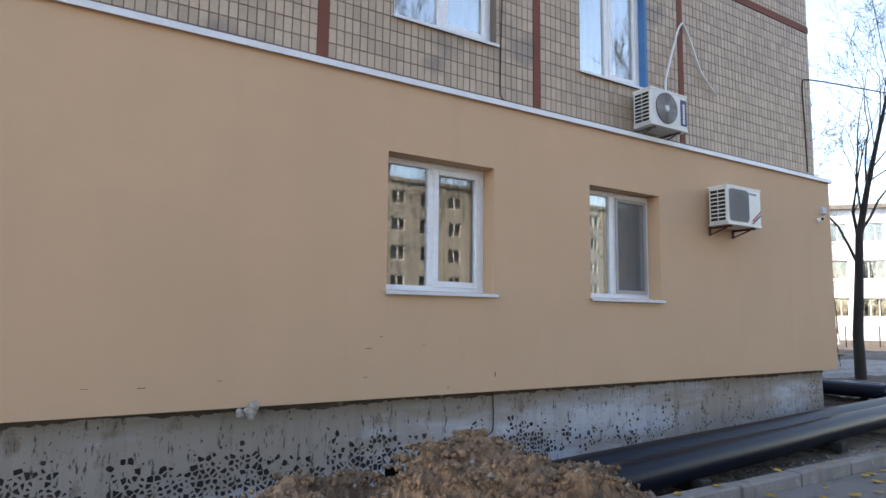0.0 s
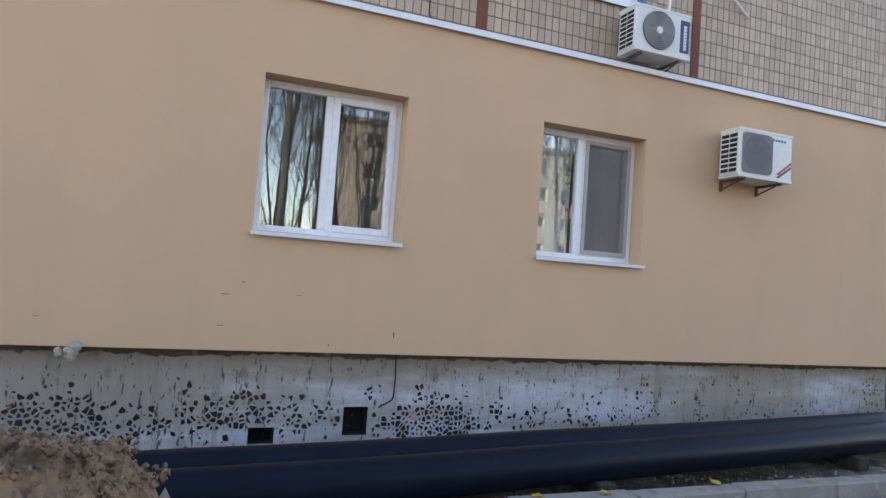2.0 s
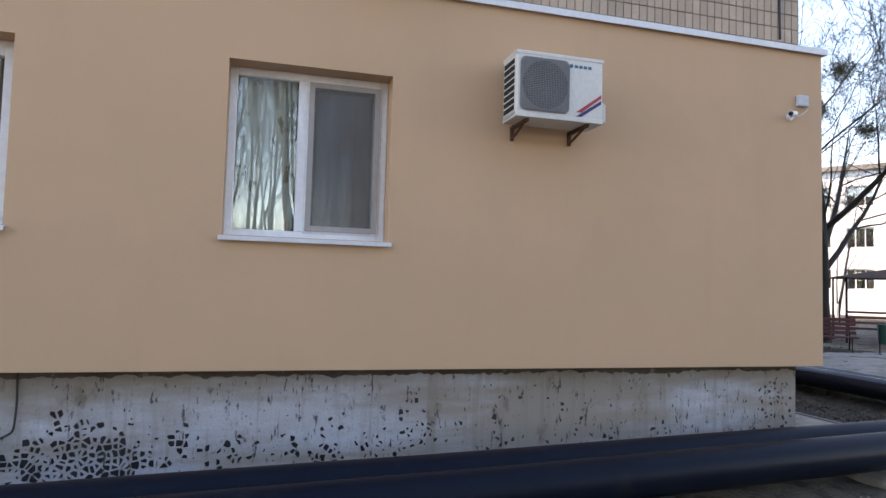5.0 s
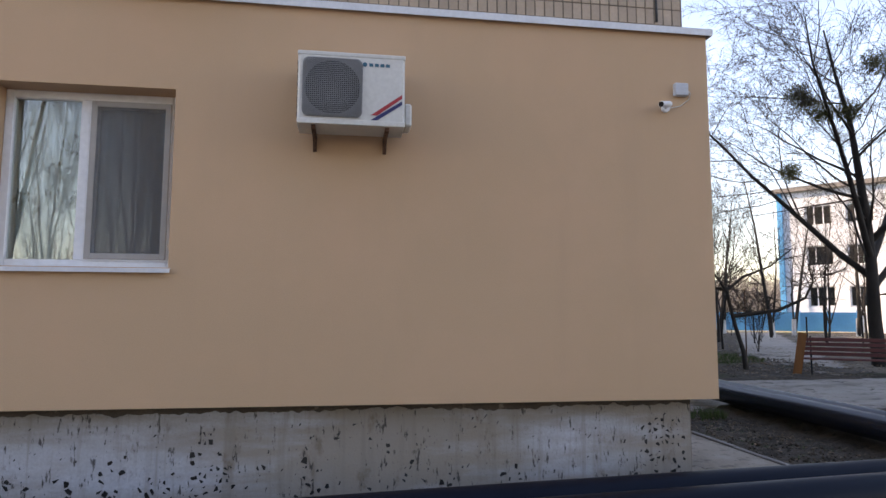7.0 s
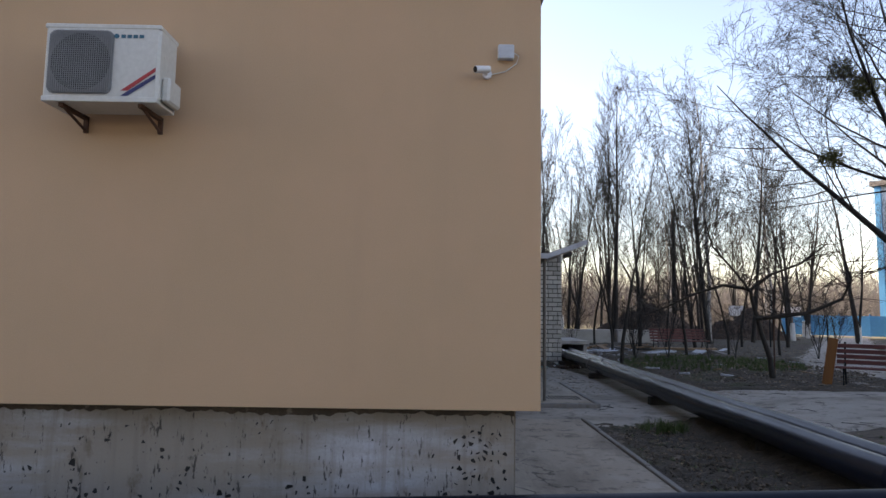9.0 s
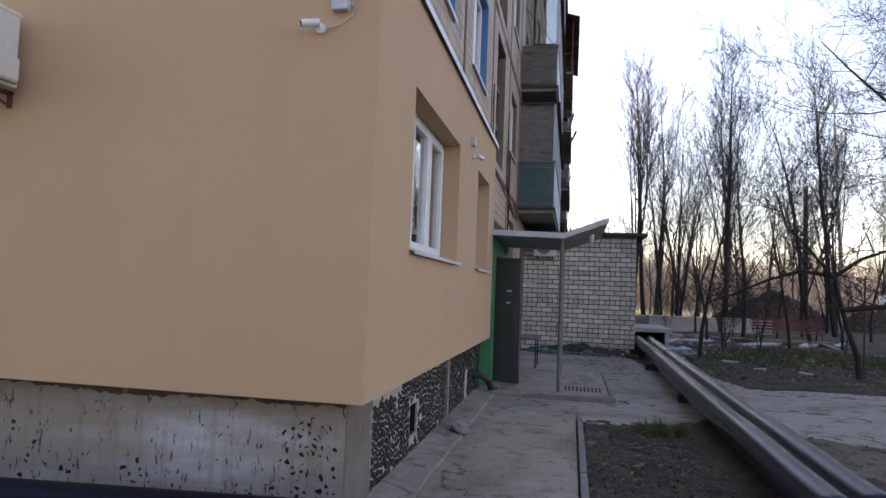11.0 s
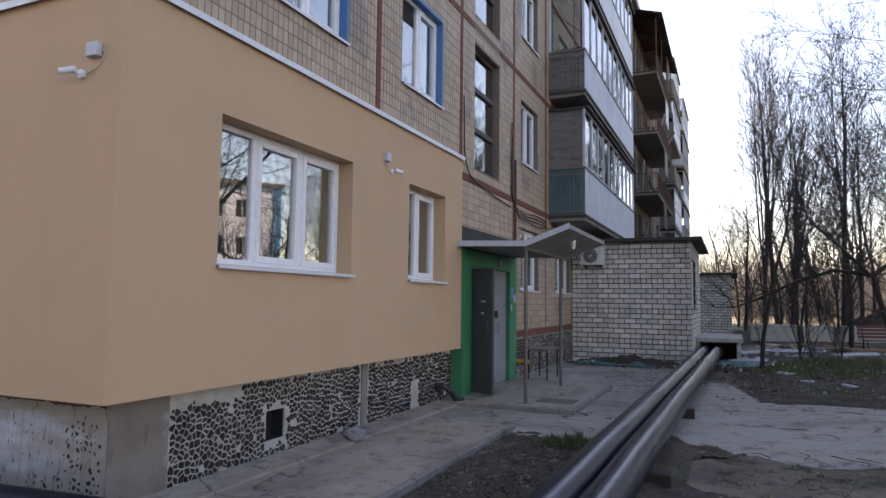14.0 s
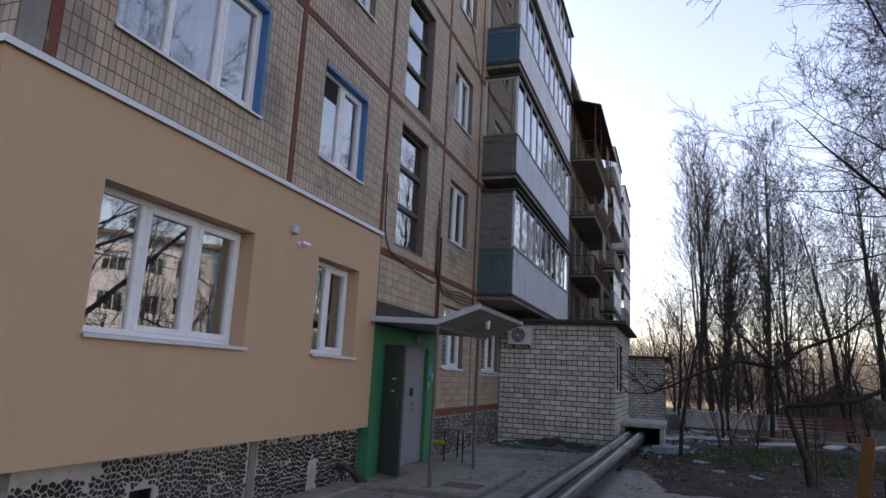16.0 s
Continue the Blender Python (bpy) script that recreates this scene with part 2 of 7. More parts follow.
M_SOIL = material("bare_soil", (0.19, 0.15, 0.112), (0.09, 0.071, 0.055), 1.0, scale=1.6, fine=26, bump=1.0, bump_dist=0.035, layers=(((0.23, 0.185, 0.14), 0.55, 0.48, 0.6, 0.75, (1, 1, 1)), ((0.03, 0.025, 0.02), 3.5, 0.5, 0.62, 0.8, (1, 1, 1)), ((0.27, 0.21, 0.13), 24.0, 0.66, 0.7, 0.8, (1, 1, 1)), ((0.045, 0.06, 0.02), 1.4, 0.58, 0.7, 0.55, (1, 1, 1)), ((0.012, 0.01, 0.009), 34.0, 0.62, 0.68, 0.8, (1, 1, 1))))
M_MOUND = material("dug_clay_earth", (0.3, 0.19, 0.115), (0.155, 0.098, 0.06), 1.0, scale=5, fine=40, bump=1.0, bump_dist=0.02, c3=(0.2, 0.14, 0.09), spots=-0.02, spot_scale=9, layers=(((0.035, 0.024, 0.016), 7.0, 0.52, 0.64, 0.8, (1, 1, 1)), ((0.3, 0.25, 0.19), 40.0, 0.68, 0.71, 0.8, (1, 1, 1))))
M_DARKMOUND = material("dark_dug_earth", (0.105, 0.07, 0.052), (0.06, 0.042, 0.033), 1.0, scale=1.5, fine=16, bump=1.0, bump_dist=0.05)
M_HUMUS = material("dark_humus", (0.1, 0.078, 0.058), (0.04, 0.032, 0.025), 1.0, scale=1.8, fine=28, bump=1.0, bump_dist=0.035, layers=(((0.045, 0.055, 0.02), 0.9, 0.52, 0.65, 0.7, (1, 1, 1)), ((0.14, 0.105, 0.07), 2.6, 0.56, 0.68, 0.6, (1, 1, 1)), ((0.24, 0.18, 0.11), 22.0, 0.67, 0.7, 0.8, (1, 1, 1)), ((0.01, 0.009, 0.008), 16.0, 0.58, 0.66, 0.8, (1, 1, 1))))
M_ASPH = material("worn_asphalt", (0.4, 0.36, 0.315), (0.3, 0.266, 0.23), 0.9, scale=0.8, fine=70, bump=0.6, bump_dist=0.006, layers=(((0.34, 0.315, 0.285), 0.6, 0.5, 0.66, 0.65, (1, 1, 1)), ((0.12, 0.103, 0.086), 0.8, 0.5, 0.68, 0.6, (0.5, 1.8, 1)), ((0.055, 0.046, 0.037), 4.0, 0.54, 0.66, 0.6, (1, 1, 1)), ((0.13, 0.1, 0.072), 1.7, 0.56, 0.7, 0.7, (1, 1, 1)), ((0.05, 0.045, 0.04), 9.0, 0.62, 0.68, 0.6, (1, 1, 1)), ((0.36, 0.33, 0.3), 60.0, 0.66, 0.7, 0.6, (1, 1, 1))), cracks=((0.035, 0.03, 0.026), 0.55, 0.016))
M_DRIVE = material("grey_drive_asphalt", (0.2, 0.185, 0.17), (0.14, 0.13, 0.118), 0.92, scale=0.8, fine=70, bump=0.6, bump_dist=0.006, layers=(((0.28, 0.26, 0.235), 1.4, 0.54, 0.68, 0.5, (1, 1, 1)), ((0.06, 0.052, 0.045), 3.0, 0.54, 0.68, 0.6, (1, 1, 1)), ((0.34, 0.32, 0.3), 60.0, 0.66, 0.7, 0.6, (1, 1, 1))))
M_PAVE = material("worn_pavement", (0.4, 0.335, 0.27), (0.29, 0.238, 0.19), 0.92, scale=0.9, fine=60, bump=0.5, bump_dist=0.005, layers=(((0.37, 0.335, 0.29), 0.8, 0.5, 0.64, 0.6, (1, 1, 1)), ((0.12, 0.1, 0.08), 1.1, 0.5, 0.68, 0.65, (1.8, 0.5, 1)), ((0.06, 0.05, 0.041), 4.5, 0.54, 0.66, 0.6, (1, 1, 1)), ((0.15, 0.11, 0.076), 2.2, 0.56, 0.7, 0.7, (1, 1, 1)), ((0.05, 0.045, 0.04), 11.0, 0.62, 0.68, 0.6, (1, 1, 1))), cracks=((0.035, 0.03, 0.026), 0.7, 0.013))
M_BRICK = material("white_silicate_brick", (0.62, 0.595, 0.545), (0.5, 0.48, 0.44), 0.9, scale=1.2, fine=50, bump=0.45, rand=0.2, layers=(((0.24, 0.205, 0.17), 1.6, 0.56, 0.74, 0.6, (1, 1, 1)), ((0.3, 0.26, 0.2), 9.0, 0.58, 0.68, 0.5, (1, 1, 1))))
M_BRICK_J = material("white_silicate_brick_joined", (0.62, 0.595, 0.545), (0.5, 0.48, 0.44), 0.9, scale=1.2, fine=50, bump=0.45, island=0.2, layers=(((0.24, 0.205, 0.17), 1.6, 0.56, 0.74, 0.6, (1, 1, 1)), ((0.3, 0.26, 0.2), 9.0, 0.58, 0.68, 0.5, (1, 1, 1))))
M_BMORTAR = material("dark_brick_mortar", (0.075, 0.066, 0.058), (0.05, 0.045, 0.04), 0.95, scale=5, fine=60)
M_ROOFF = material("roofing_felt", (0.06, 0.055, 0.05), (0.04, 0.038, 0.036), 0.9, scale=3, fine=40)
M_BARK = material("dark_bark", (0.05, 0.042, 0.036), (0.026, 0.023, 0.02), 0.95, scale=6, fine=40, bump=0.9, bump_dist=0.02, stretch=(1, 1, 0.25))
M_TWIG = material("bare_twigs", (0.05, 0.042, 0.036), (0.032, 0.028, 0.025), 0.95, scale=6, fine=40, bump=0)
# paler than the near twigs: haze of distance mixed into the base colour
M_FARTWIG = material("far_hazed_twigs", (0.22, 0.2, 0.185), (0.16, 0.145, 0.135), 0.95, scale=2, fine=20, bump=0)
M_LIME = material("whitewash_on_bark", (0.7, 0.7, 0.68), (0.55, 0.55, 0.52), 0.95, scale=6, fine=40, bump=0.5)
M_MISTLE = material("mistletoe", (0.1, 0.095, 0.025), (0.07, 0.07, 0.02), 0.9, scale=6, fine=40, bump=0)
M_GREEN = material("green_paint", (0.018, 0.24, 0.115), (0.016, 0.19, 0.09), 0.6, scale=2, fine=40, bump=0.2, c3=(0.014, 0.15, 0.075), spots=-0.03, spot_scale=3)
M_DOORDARK = material("dark_grey_door_paint", (0.075, 0.077, 0.078), (0.06, 0.061, 0.062), 0.5, scale=2, fine=40, bump=0.08)
M_DOORLIGHT = material("grey_door_paint", (0.26, 0.265, 0.3), (0.22, 0.225, 0.255), 0.5, scale=2, fine=40, bump=0.08)
M_STEEL = material("grey_painted_steel", (0.17, 0.155, 0.145), (0.12, 0.11, 0.1), 0.55, metal=0.3, scale=5, fine=50, bump=0.1)
M_RUST = material("rusty_steel", (0.11, 0.05, 0.03), (0.07, 0.035, 0.024), 0.85, scale=9, fine=60, bump=0.4)
M_WHITEAC = material("white_enamel", (0.66, 0.66, 0.64), (0.58, 0.58, 0.55), 0.4, scale=2, fine=30, bump=0.02, c3=(0.4, 0.38, 0.34), spots=-0.06, spot_scale=6)
M_ACGREY = material("grey_grille", (0.27, 0.28, 0.29), (0.22, 0.225, 0.235), 0.6, scale=6, fine=60, bump=0.05)
M_DARK = material("dark_void", (0.012, 0.012, 0.012), (0.01, 0.01, 0.01), 0.9, scale=3, fine=20, bump=0)
M_FANGREY = material("light_grey_plastic", (0.38, 0.38, 0.39), (0.31, 0.31, 0.32), 0.5, scale=5, fine=40, bump=0.05)
M_RED = material("red_print", (0.45, 0.03, 0.04), (0.4, 0.03, 0.035), 0.5, bump=0)
M_NAVY = material("navy_print", (0.02, 0.03, 0.13), (0.02, 0.025, 0.1), 0.5, bump=0)
M_TEAL = material("blue_green_print", (0.015, 0.13, 0.2), (0.012, 0.11, 0.17), 0.5, bump=0)
M_CABLE = material("black_cable", (0.02, 0.02, 0.02), (0.03, 0.03, 0.03), 0.6, bump=0)
M_WCABLE = material("white_cable", (0.7, 0.7, 0.68), (0.6, 0.6, 0.58), 0.5, bump=0)
M_BALGREEN = material("blue_green_balcony_paint", (0.085, 0.165, 0.17), (0.06, 0.115, 0.12), 0.7, scale=3, fine=40, bump=0.2, c3=(0.12, 0.09, 0.07), spots=-0.02, spot_scale=5)
M_BALBLUE = material("blue_balcony_paint", (0.04, 0.13, 0.19), (0.03, 0.095, 0.15), 0.7, scale=3, fine=40, bump=0.2)
M_BALGREY = material("grey_weathered_boards", (0.23, 0.215, 0.195), (0.13, 0.12, 0.108), 0.85, scale=4, fine=50, bump=0.5, stretch=(1, 1, 7), layers=(((0.06, 0.052, 0.045), 2.5, 0.52, 0.68, 0.7, (1, 1, 4)),))
M_BALPANEL = material("pale_balcony_sheet", (0.56, 0.6, 0.66), (0.46, 0.49, 0.54), 0.7, scale=1.5, fine=30, bump=0.1, layers=(((0.25, 0.22, 0.19), 2.0, 0.57, 0.74, 0.65, (2.5, 2.5, 0.3)), ((0.16, 0.12, 0.09), 5.0, 0.62, 0.68, 0.6, (1, 1, 1))))
M_SCORCH = material("scorched_wall", (0.22, 0.165, 0.125), (0.12, 0.09, 0.07), 0.95, scale=0.8, fine=30, bump=0.4, layers=(((0.02, 0.016, 0.014), 0.7, 0.46, 0.6, 0.95, (1, 1, 0.6)), ((0.1, 0.055, 0.035), 3.0, 0.54, 0.66, 0.7, (1, 1, 0.5))))
M_WOOD_O = material("orange_brown_plank", (0.3, 0.12, 0.035), (0.22, 0.085, 0.028), 0.8, scale=5, fine=50, bump=0.2, stretch=(4, 4, 0.5))
M_WOOD_R = material("dark_red_slat", (0.17, 0.05, 0.045), (0.11, 0.036, 0.034), 0.7, scale=5, fine=50, bump=0.2)
M_WOOD_B = material("bare_board", (0.33, 0.21, 0.12), (0.25, 0.155, 0.09), 0.85, scale=5, fine=50, bump=0.2)
M_SCHOOL = material("white_school_wall", (0.8, 0.84, 0.88), (0.74, 0.78, 0.82), 0.9, scale=0.2, fine=6, bump=0.05)
M_SKYBLUE = material("sky_blue_paint", (0.05, 0.33, 0.62), (0.06, 0.3, 0.55), 0.7, scale=0.5, fine=8, bump=0.05)
M_FARTILE = material("far_tile_wall", (0.36, 0.34, 0.3), (0.3, 0.28, 0.25), 0.7, scale=0.6, fine=12, bump=0.1)
M_GRASS = material("spring_grass", (0.085, 0.13, 0.035), (0.06, 0.09, 0.026), 0.9, scale=3, fine=30, bump=0, island=0.35)
M_LEAF = material("fallen_leaf", (0.55, 0.36, 0.03), (0.35, 0.2, 0.03), 0.8, scale=20, fine=60, bump=0.1)
M_STONE = material("pale_rubble", (0.33, 0.29, 0.25), (0.22, 0.19, 0.16), 0.95, scale=8, fine=50, bump=0.5, island=0.3)
M_TARP = material("torn_sheeting", (0.03, 0.17, 0.15), (0.015, 0.075, 0.07), 0.5, scale=5, fine=30, bump=0.3)
M_DEBRIS = material("pale_debris", (0.56, 0.6, 0.66), (0.3, 0.31, 0.33), 0.8, scale=5, fine=30, bump=0.3, island=0.5)
M_BIN = material("green_bin_enamel", (0.015, 0.11, 0.075), (0.012, 0.09, 0.06), 0.5, scale=4, fine=30, bump=0.1)
M_YELLOW = material("yellow_pipe_paint", (0.6, 0.36, 0.02), (0.5, 0.3, 0.02), 0.5, bump=0.05)
M_DARKMARK = material("dark_ragged_mark", (0.13, 0.105, 0.085), (0.075, 0.062, 0.052), 0.95, scale=5, fine=60, bump=0.6, layers=(((0.3, 0.27, 0.24), 6.0, 0.6, 0.68, 0.6, (1, 1, 1)),))
M_LITTER = material("leaf_litter", (0.28, 0.2, 0.125), (0.13, 0.093, 0.06), 0.95, scale=9, fine=60, bump=0, island=0.5)
M_FOAM = material("dirty_white_foam", (0.45, 0.42, 0.37), (0.24, 0.21, 0.18), 0.95, scale=20, fine=60, bump=0.5)

# ---- mesh helpers ----


def bm_new():
    return bmesh.new()


def part(name, bm, mat, parent=None, label="", smooth=False):
    me = bpy.data.meshes.new(name)
    bm.to_mesh(me)
    bm.free()
    me.materials.append(mat)
    if smooth:
        for p in me.polygons:
            p.use_smooth = True
    ob = new(name, me)
    if parent:
        ob.parent = parent
    if label:
        ob["label"] = label
    return ob


def raw(name, verts, faces, mat, parent=None, label="", smooth=False):
    me = bpy.data.meshes.new(name)
    me.from_pydata(verts, [], faces)
    me.materials.append(mat)
    if smooth:
        for p in me.polygons:
            p.use_smooth = True
    ob = new(name, me)
    if parent:
        ob.parent = parent
    if label:
        ob["label"] = label
    return ob


def thing(name, label, category, m=None, group="", kind=""):
    e = new(name)
    e.empty_display_size = 0.1
    if m is not None:
        e.matrix_world = m
    return tagged(e, label, category, group, kind)


def box(bm, x0, x1, y0, y1, z0, z1, bevel=0.0, m=None):
    r = bmesh.ops.create_cube(bm, size=1.0)
    vs = r["verts"]
    for v in vs:
        v.co = Vector((x0 + (v.co.x + 0.5) * (x1 - x0), y0 + (v.co.y + 0.5) * (y1 - y0), z0 + (v.co.z + 0.5) * (z1 - z0)))
    if bevel:
        es = list({e for v in vs for e in v.link_edges})
        b = bmesh.ops.bevel(bm, geom=es, offset=bevel, segments=1, affect='EDGES', profile=0.5)
        vs = list({v for f in b["faces"] for v in f.verts} | {v for v in vs if v.is_valid})
    if m is not None:
        bmesh.ops.transform(bm, matrix=m, verts=vs)
    return vs


def boxpart(name, dims, mat, parent, label="", bevel=0.0, m=None):
    bm = bm_new()
    box(bm, *dims, bevel=bevel)
    if m is not None:
        bm.transform(m)
    return part(name, bm, mat, parent, label)


def cyl(bm, p0, p1, r0, r1=None, n=16, caps=True):
    p0, p1 = Vector(p0), Vector(p1)
    r1 = r0 if r1 is None else r1
    d = p1 - p0
    res = bmesh.ops.create_cone(bm, cap_ends=caps, segments=n, radius1=r0, radius2=r1, depth=d.length)
    q = d.to_track_quat('Z', 'Y').to_matrix().to_4x4()
    bmesh.ops.transform(bm, matrix=Matrix.Translation((p0 + p1) / 2) @ q, verts=res["verts"])
    return res["verts"]


def tube(bm, pts, r, n=8):
    """A swept tube along points; r a number or a list."""
    pts = [Vector(p) for p in pts]
    rs = r if isinstance(r, (list, tuple)) else [r] * len(pts)
    rings = []
    up = Vector((0.13, 0.21, 0.97))
    for i, p in enumerate(pts):
        d = (pts[min(i + 1, len(pts) - 1)] - pts[max(i - 1, 0)]).normalized()
        a = d.cross(up)
        a = a.normalized() if a.length > 1e-4 else d.orthogonal().normalized()
        b = d.cross(a)
        rings.append([bm.verts.new(p + (a * math.cos(2 * math.pi * k / n) + b * math.sin(2 * math.pi * k / n)) * rs[i]) for k in range(n)])
    for i in range(len(rings) - 1):
        for k in range(n):
            bm.faces.new((rings[i][k], rings[i][(k + 1) % n], rings[i + 1][(k + 1) % n], rings[i + 1][k]))
    bm.faces.new(rings[0][::-1])
    bm.faces.new(rings[-1])


def holed(bm, u0, u1, v0, v1, d0, d1, holes):
    """A slab in the plane u, v between depths d0 and d1 with rectangular openings (u0, u1, v0, v1)."""
    us = sorted({u0, u1, *[min(max(h[i], u0), u1) for h in holes for i in (0, 1)]})
    vs = sorted({v0, v1, *[min(max(h[i], v0), v1) for h in holes for i in (2, 3)]})

    def solid(i, j):
        if not (0 <= i < len(us) - 1 and 0 <= j < len(vs) - 1):
            return False
        cu, cv = (us[i] + us[i + 1]) / 2, (vs[j] + vs[j + 1]) / 2
        return not any(h[0] < cu < h[1] and h[2] < cv < h[3] for h in holes)
    cache = {}

    def vert(u, d, v):
        k = (round(u, 5), round(d, 5), round(v, 5))
        if k not in cache:
            cache[k] = bm.verts.new((u, d, v))
        return cache[k]
    for i in range(len(us) - 1):
        for j in range(len(vs) - 1):
            if not solid(i, j):
                continue
            a, b, c, e = us[i], us[i + 1], vs[j], vs[j + 1]
            bm.faces.new([vert(a, d0, c), vert(b, d0, c), vert(b, d0, e), vert(a, d0, e)])
            bm.faces.new([vert(a, d1, e), vert(b, d1, e), vert(b, d1, c), vert(a, d1, c)])
            if not solid(i - 1, j):
                bm.faces.new([vert(a, d1, c), vert(a, d0, c), vert(a, d0, e), vert(a, d1, e)])
            if not solid(i + 1, j):
                bm.faces.new([vert(b, d0, c), vert(b, d1, c), vert(b, d1, e), vert(b, d0, e)])
            if not solid(i, j - 1):
                bm.faces.new([vert(a, d1, c), vert(b, d1, c), vert(b, d0, c), vert(a, d0, c)])
            if not solid(i, j + 1):
                bm.faces.new([vert(a, d0, e), vert(b, d0, e), vert(b, d1, e), vert(a, d1, e)])


# ---- ground ----
def ground_z(x, y):
    s = min(max((x - 16.2) / 3.2, 0), 1)
    s = s * s * (3 - 2 * s)
    return -0.25 + 0.17 * s


def sheet(name, xs, ys, zf, mat, label, category, kind="structure", keep=None):
    verts, faces, idx = [], [], {}
    for j, y in enumerate(ys):
        for i, x in enumerate(xs):
            verts.append((x, y, zf(x, y)))
    nx = len(xs)
    for j in range(len(ys) - 1):
        for i in range(nx - 1):
            if keep is None or keep((xs[i] + xs[i + 1]) / 2, (ys[j] + ys[j + 1]) / 2):
                faces.append((j * nx + i, j * nx + i + 1, (j + 1) * nx + i + 1, (j + 1) * nx + i))
    ob = raw(name, verts, faces, mat, None, "", True)
    return tagged(ob, label, category, kind=kind)


def soil_z(x, y):
    z = ground_z(x, y)
    if 1 < x < 45 and 2 < y < 60:
        z += 0.035 * noise.noise((x * 0.9, y * 0.9, 0)) + 0.02 * noise.noise((x * 3.1, y * 3.1, 2))
    return z


gx = [-2000, -600, -200, -60, -20, -8, -4] + [-2 + 0.2 * i for i in range(121)] + [23 + i for i in range(30)] + [60, 80, 120, 200, 600, 2000]
gy = [-2000, -600, -200, -60, -20, -8, -4, -1, 1] + [2 + 0.2 * i for i in range(151)] + [33 + i for i in range(30)] + [80, 120, 200, 600, 2000]
sheet("ground", gx, gy, soil_z, M_SOIL, "bare dark soil with sparse litter round the building", "ground")

# asphalt drive, kerb beside it
# unseen southern part is added so light bounced onto the gable stays grey
sheet("road", [-60, -30, -10] + [-6 + i for i in range(20)] + [14.5], [-26, -20, -14, -9, -6, -3, 0, 1.5, 2.5, 3.3, 3.72], lambda x, y: -0.2 + 0.004 * noise.noise((x, y, 0)), M_DRIVE, "worn grey asphalt drive beside the kerb", "road")
bm = bm_new()
for k in range(9):
    x0 = 3.4 + k * 1.0
    box(bm, x0 + 0.006, x0 + 0.994, 3.73 + 0.004 * (k % 3), 3.9 + 0.004 * (k % 3), -0.3, -0.07 - 0.006 * (k % 2), bevel=0.012)
tagged(part("kerb", bm, M_CONC), "grey concrete kerb stones along the drive", "kerb", kind="structure")


def bed_edge(x):
    return 14.45 - 0.5 * (min(max(x, 16.6), 19.1) - 16.9)


def edge_lift(d, top):
    """Height over the soil at distance d inside an edge; the rim dips under the soil."""
    return min(top, max(-0.1, d * 0.16))


def path_in(x, y):
    near = 10.74 - 0.27 * max(0.0, x - 15.7) + 0.1 * noise.noise((x * 0.8, 3, 0))
    far = bed_edge(x) + 0.5
    w = min(max((16.9 - x) / 0.5, 0.0), 1.0)
    far += w * (17.6 - far)
    w = min(max((15.6 - x) / 0.5, 0.0), 1.0)
    far += w * (20.5 - far) + 0.25 * noise.noise((x * 1.5, 4, 0))
    return min(y - near, far - y)


sheet("road_2", [12.2 + 0.08 * i for i in range(130)] + [22.8 + i for i in range(8)], [8.4 + 0.08 * i for i in range(157)], lambda x, y: ground_z(x, y) + edge_lift(path_in(x, y), 0.04) + 0.006 * noise.noise((x * 1.4, y * 1.4, 4)), M_ASPH, "cracked grey asphalt path crossing in front of the entrance", "road", keep=lambda x, y: path_in(x, y) > -0.5)
# concrete walk along the east plinth with a narrow edging
bm = bm_new()
box(bm, 12.0, 13.76, 4.0, 10.8, -0.35, -0.205)
bmesh.ops.subdivide_edges(bm, edges=bm.edges[:], cuts=6, use_grid_fill=True)
tagged(part("pavement", bm, M_PAVE), "worn grey concrete walk along the plinth", "pavement", kind="structure")
# low mortar haunch between the walk and the plinth
rows = 160
verts, faces = [], []
for i in range(rows + 1):
    y = 6.0 + 6.0 * i / rows
    w = 0.3 + 0.03 * noise.noise((y * 1.3, 0, 2)) + 0.015 * noise.noise((y * 7, 0, 5))
    verts += [(12.18, y, -0.14 + 0.012 * noise.noise((y * 3, 1, 1))), (12.2 + w * 0.7, y, -0.172), (12.2 + w, y, -0.182), (12.2 + w + 0.012, y, -0.215)]
    if i:
        q = 4 * (i - 1)
        faces += [(q + j, q + j + 1, q + j + 5, q + j + 4) for j in range(3)]
tagged(raw("pavement_haunch", verts, faces, M_PAVE), "low worn mortar haunch along the mosaic plinth", "pavement", kind="structure")
bm = bm_new()
for k in range(7):
    box(bm, 13.78, 13.845, 3.85 + k + 0.004, 3.85 + k + 0.996, -0.35, -0.186 - 0.007 * (k % 2), bevel=0.008)
tagged(part("kerb_edging", bm, M_CONC), "narrow concrete edging strip beside the walk", "kerb", kind="structure")

# dark bed under the park trees, its edge following the path
def bed_in(x, y):
    return min(y - bed_edge(x) + 0.14 * noise.noise((x * 1.4, y * 1.4, 3)), x - 16.75 + 0.4 * noise.noise((y * 0.6, 0, 0)), 22.3 + max(0, y - 20) * 0.62 - x)


sheet("ground_bed", [16.2 + 0.1 * i for i in range(70)] + [23.5 + i for i in range(25)], [12.8 + 0.1 * i for i in range(100)] + [23 + i for i in range(34)], lambda x, y: soil_z(x, y) + edge_lift(bed_in(x, y), 0.06) + 0.03 * noise.noise((x * 2.3, y * 2.3, 8)) + 0.03 * noise.noise((x * 6.1, y * 6.1, 3)), M_HUMUS, "dark humus bed under the park trees", "ground", keep=lambda x, y: bed_in(x, y) > -0.4)
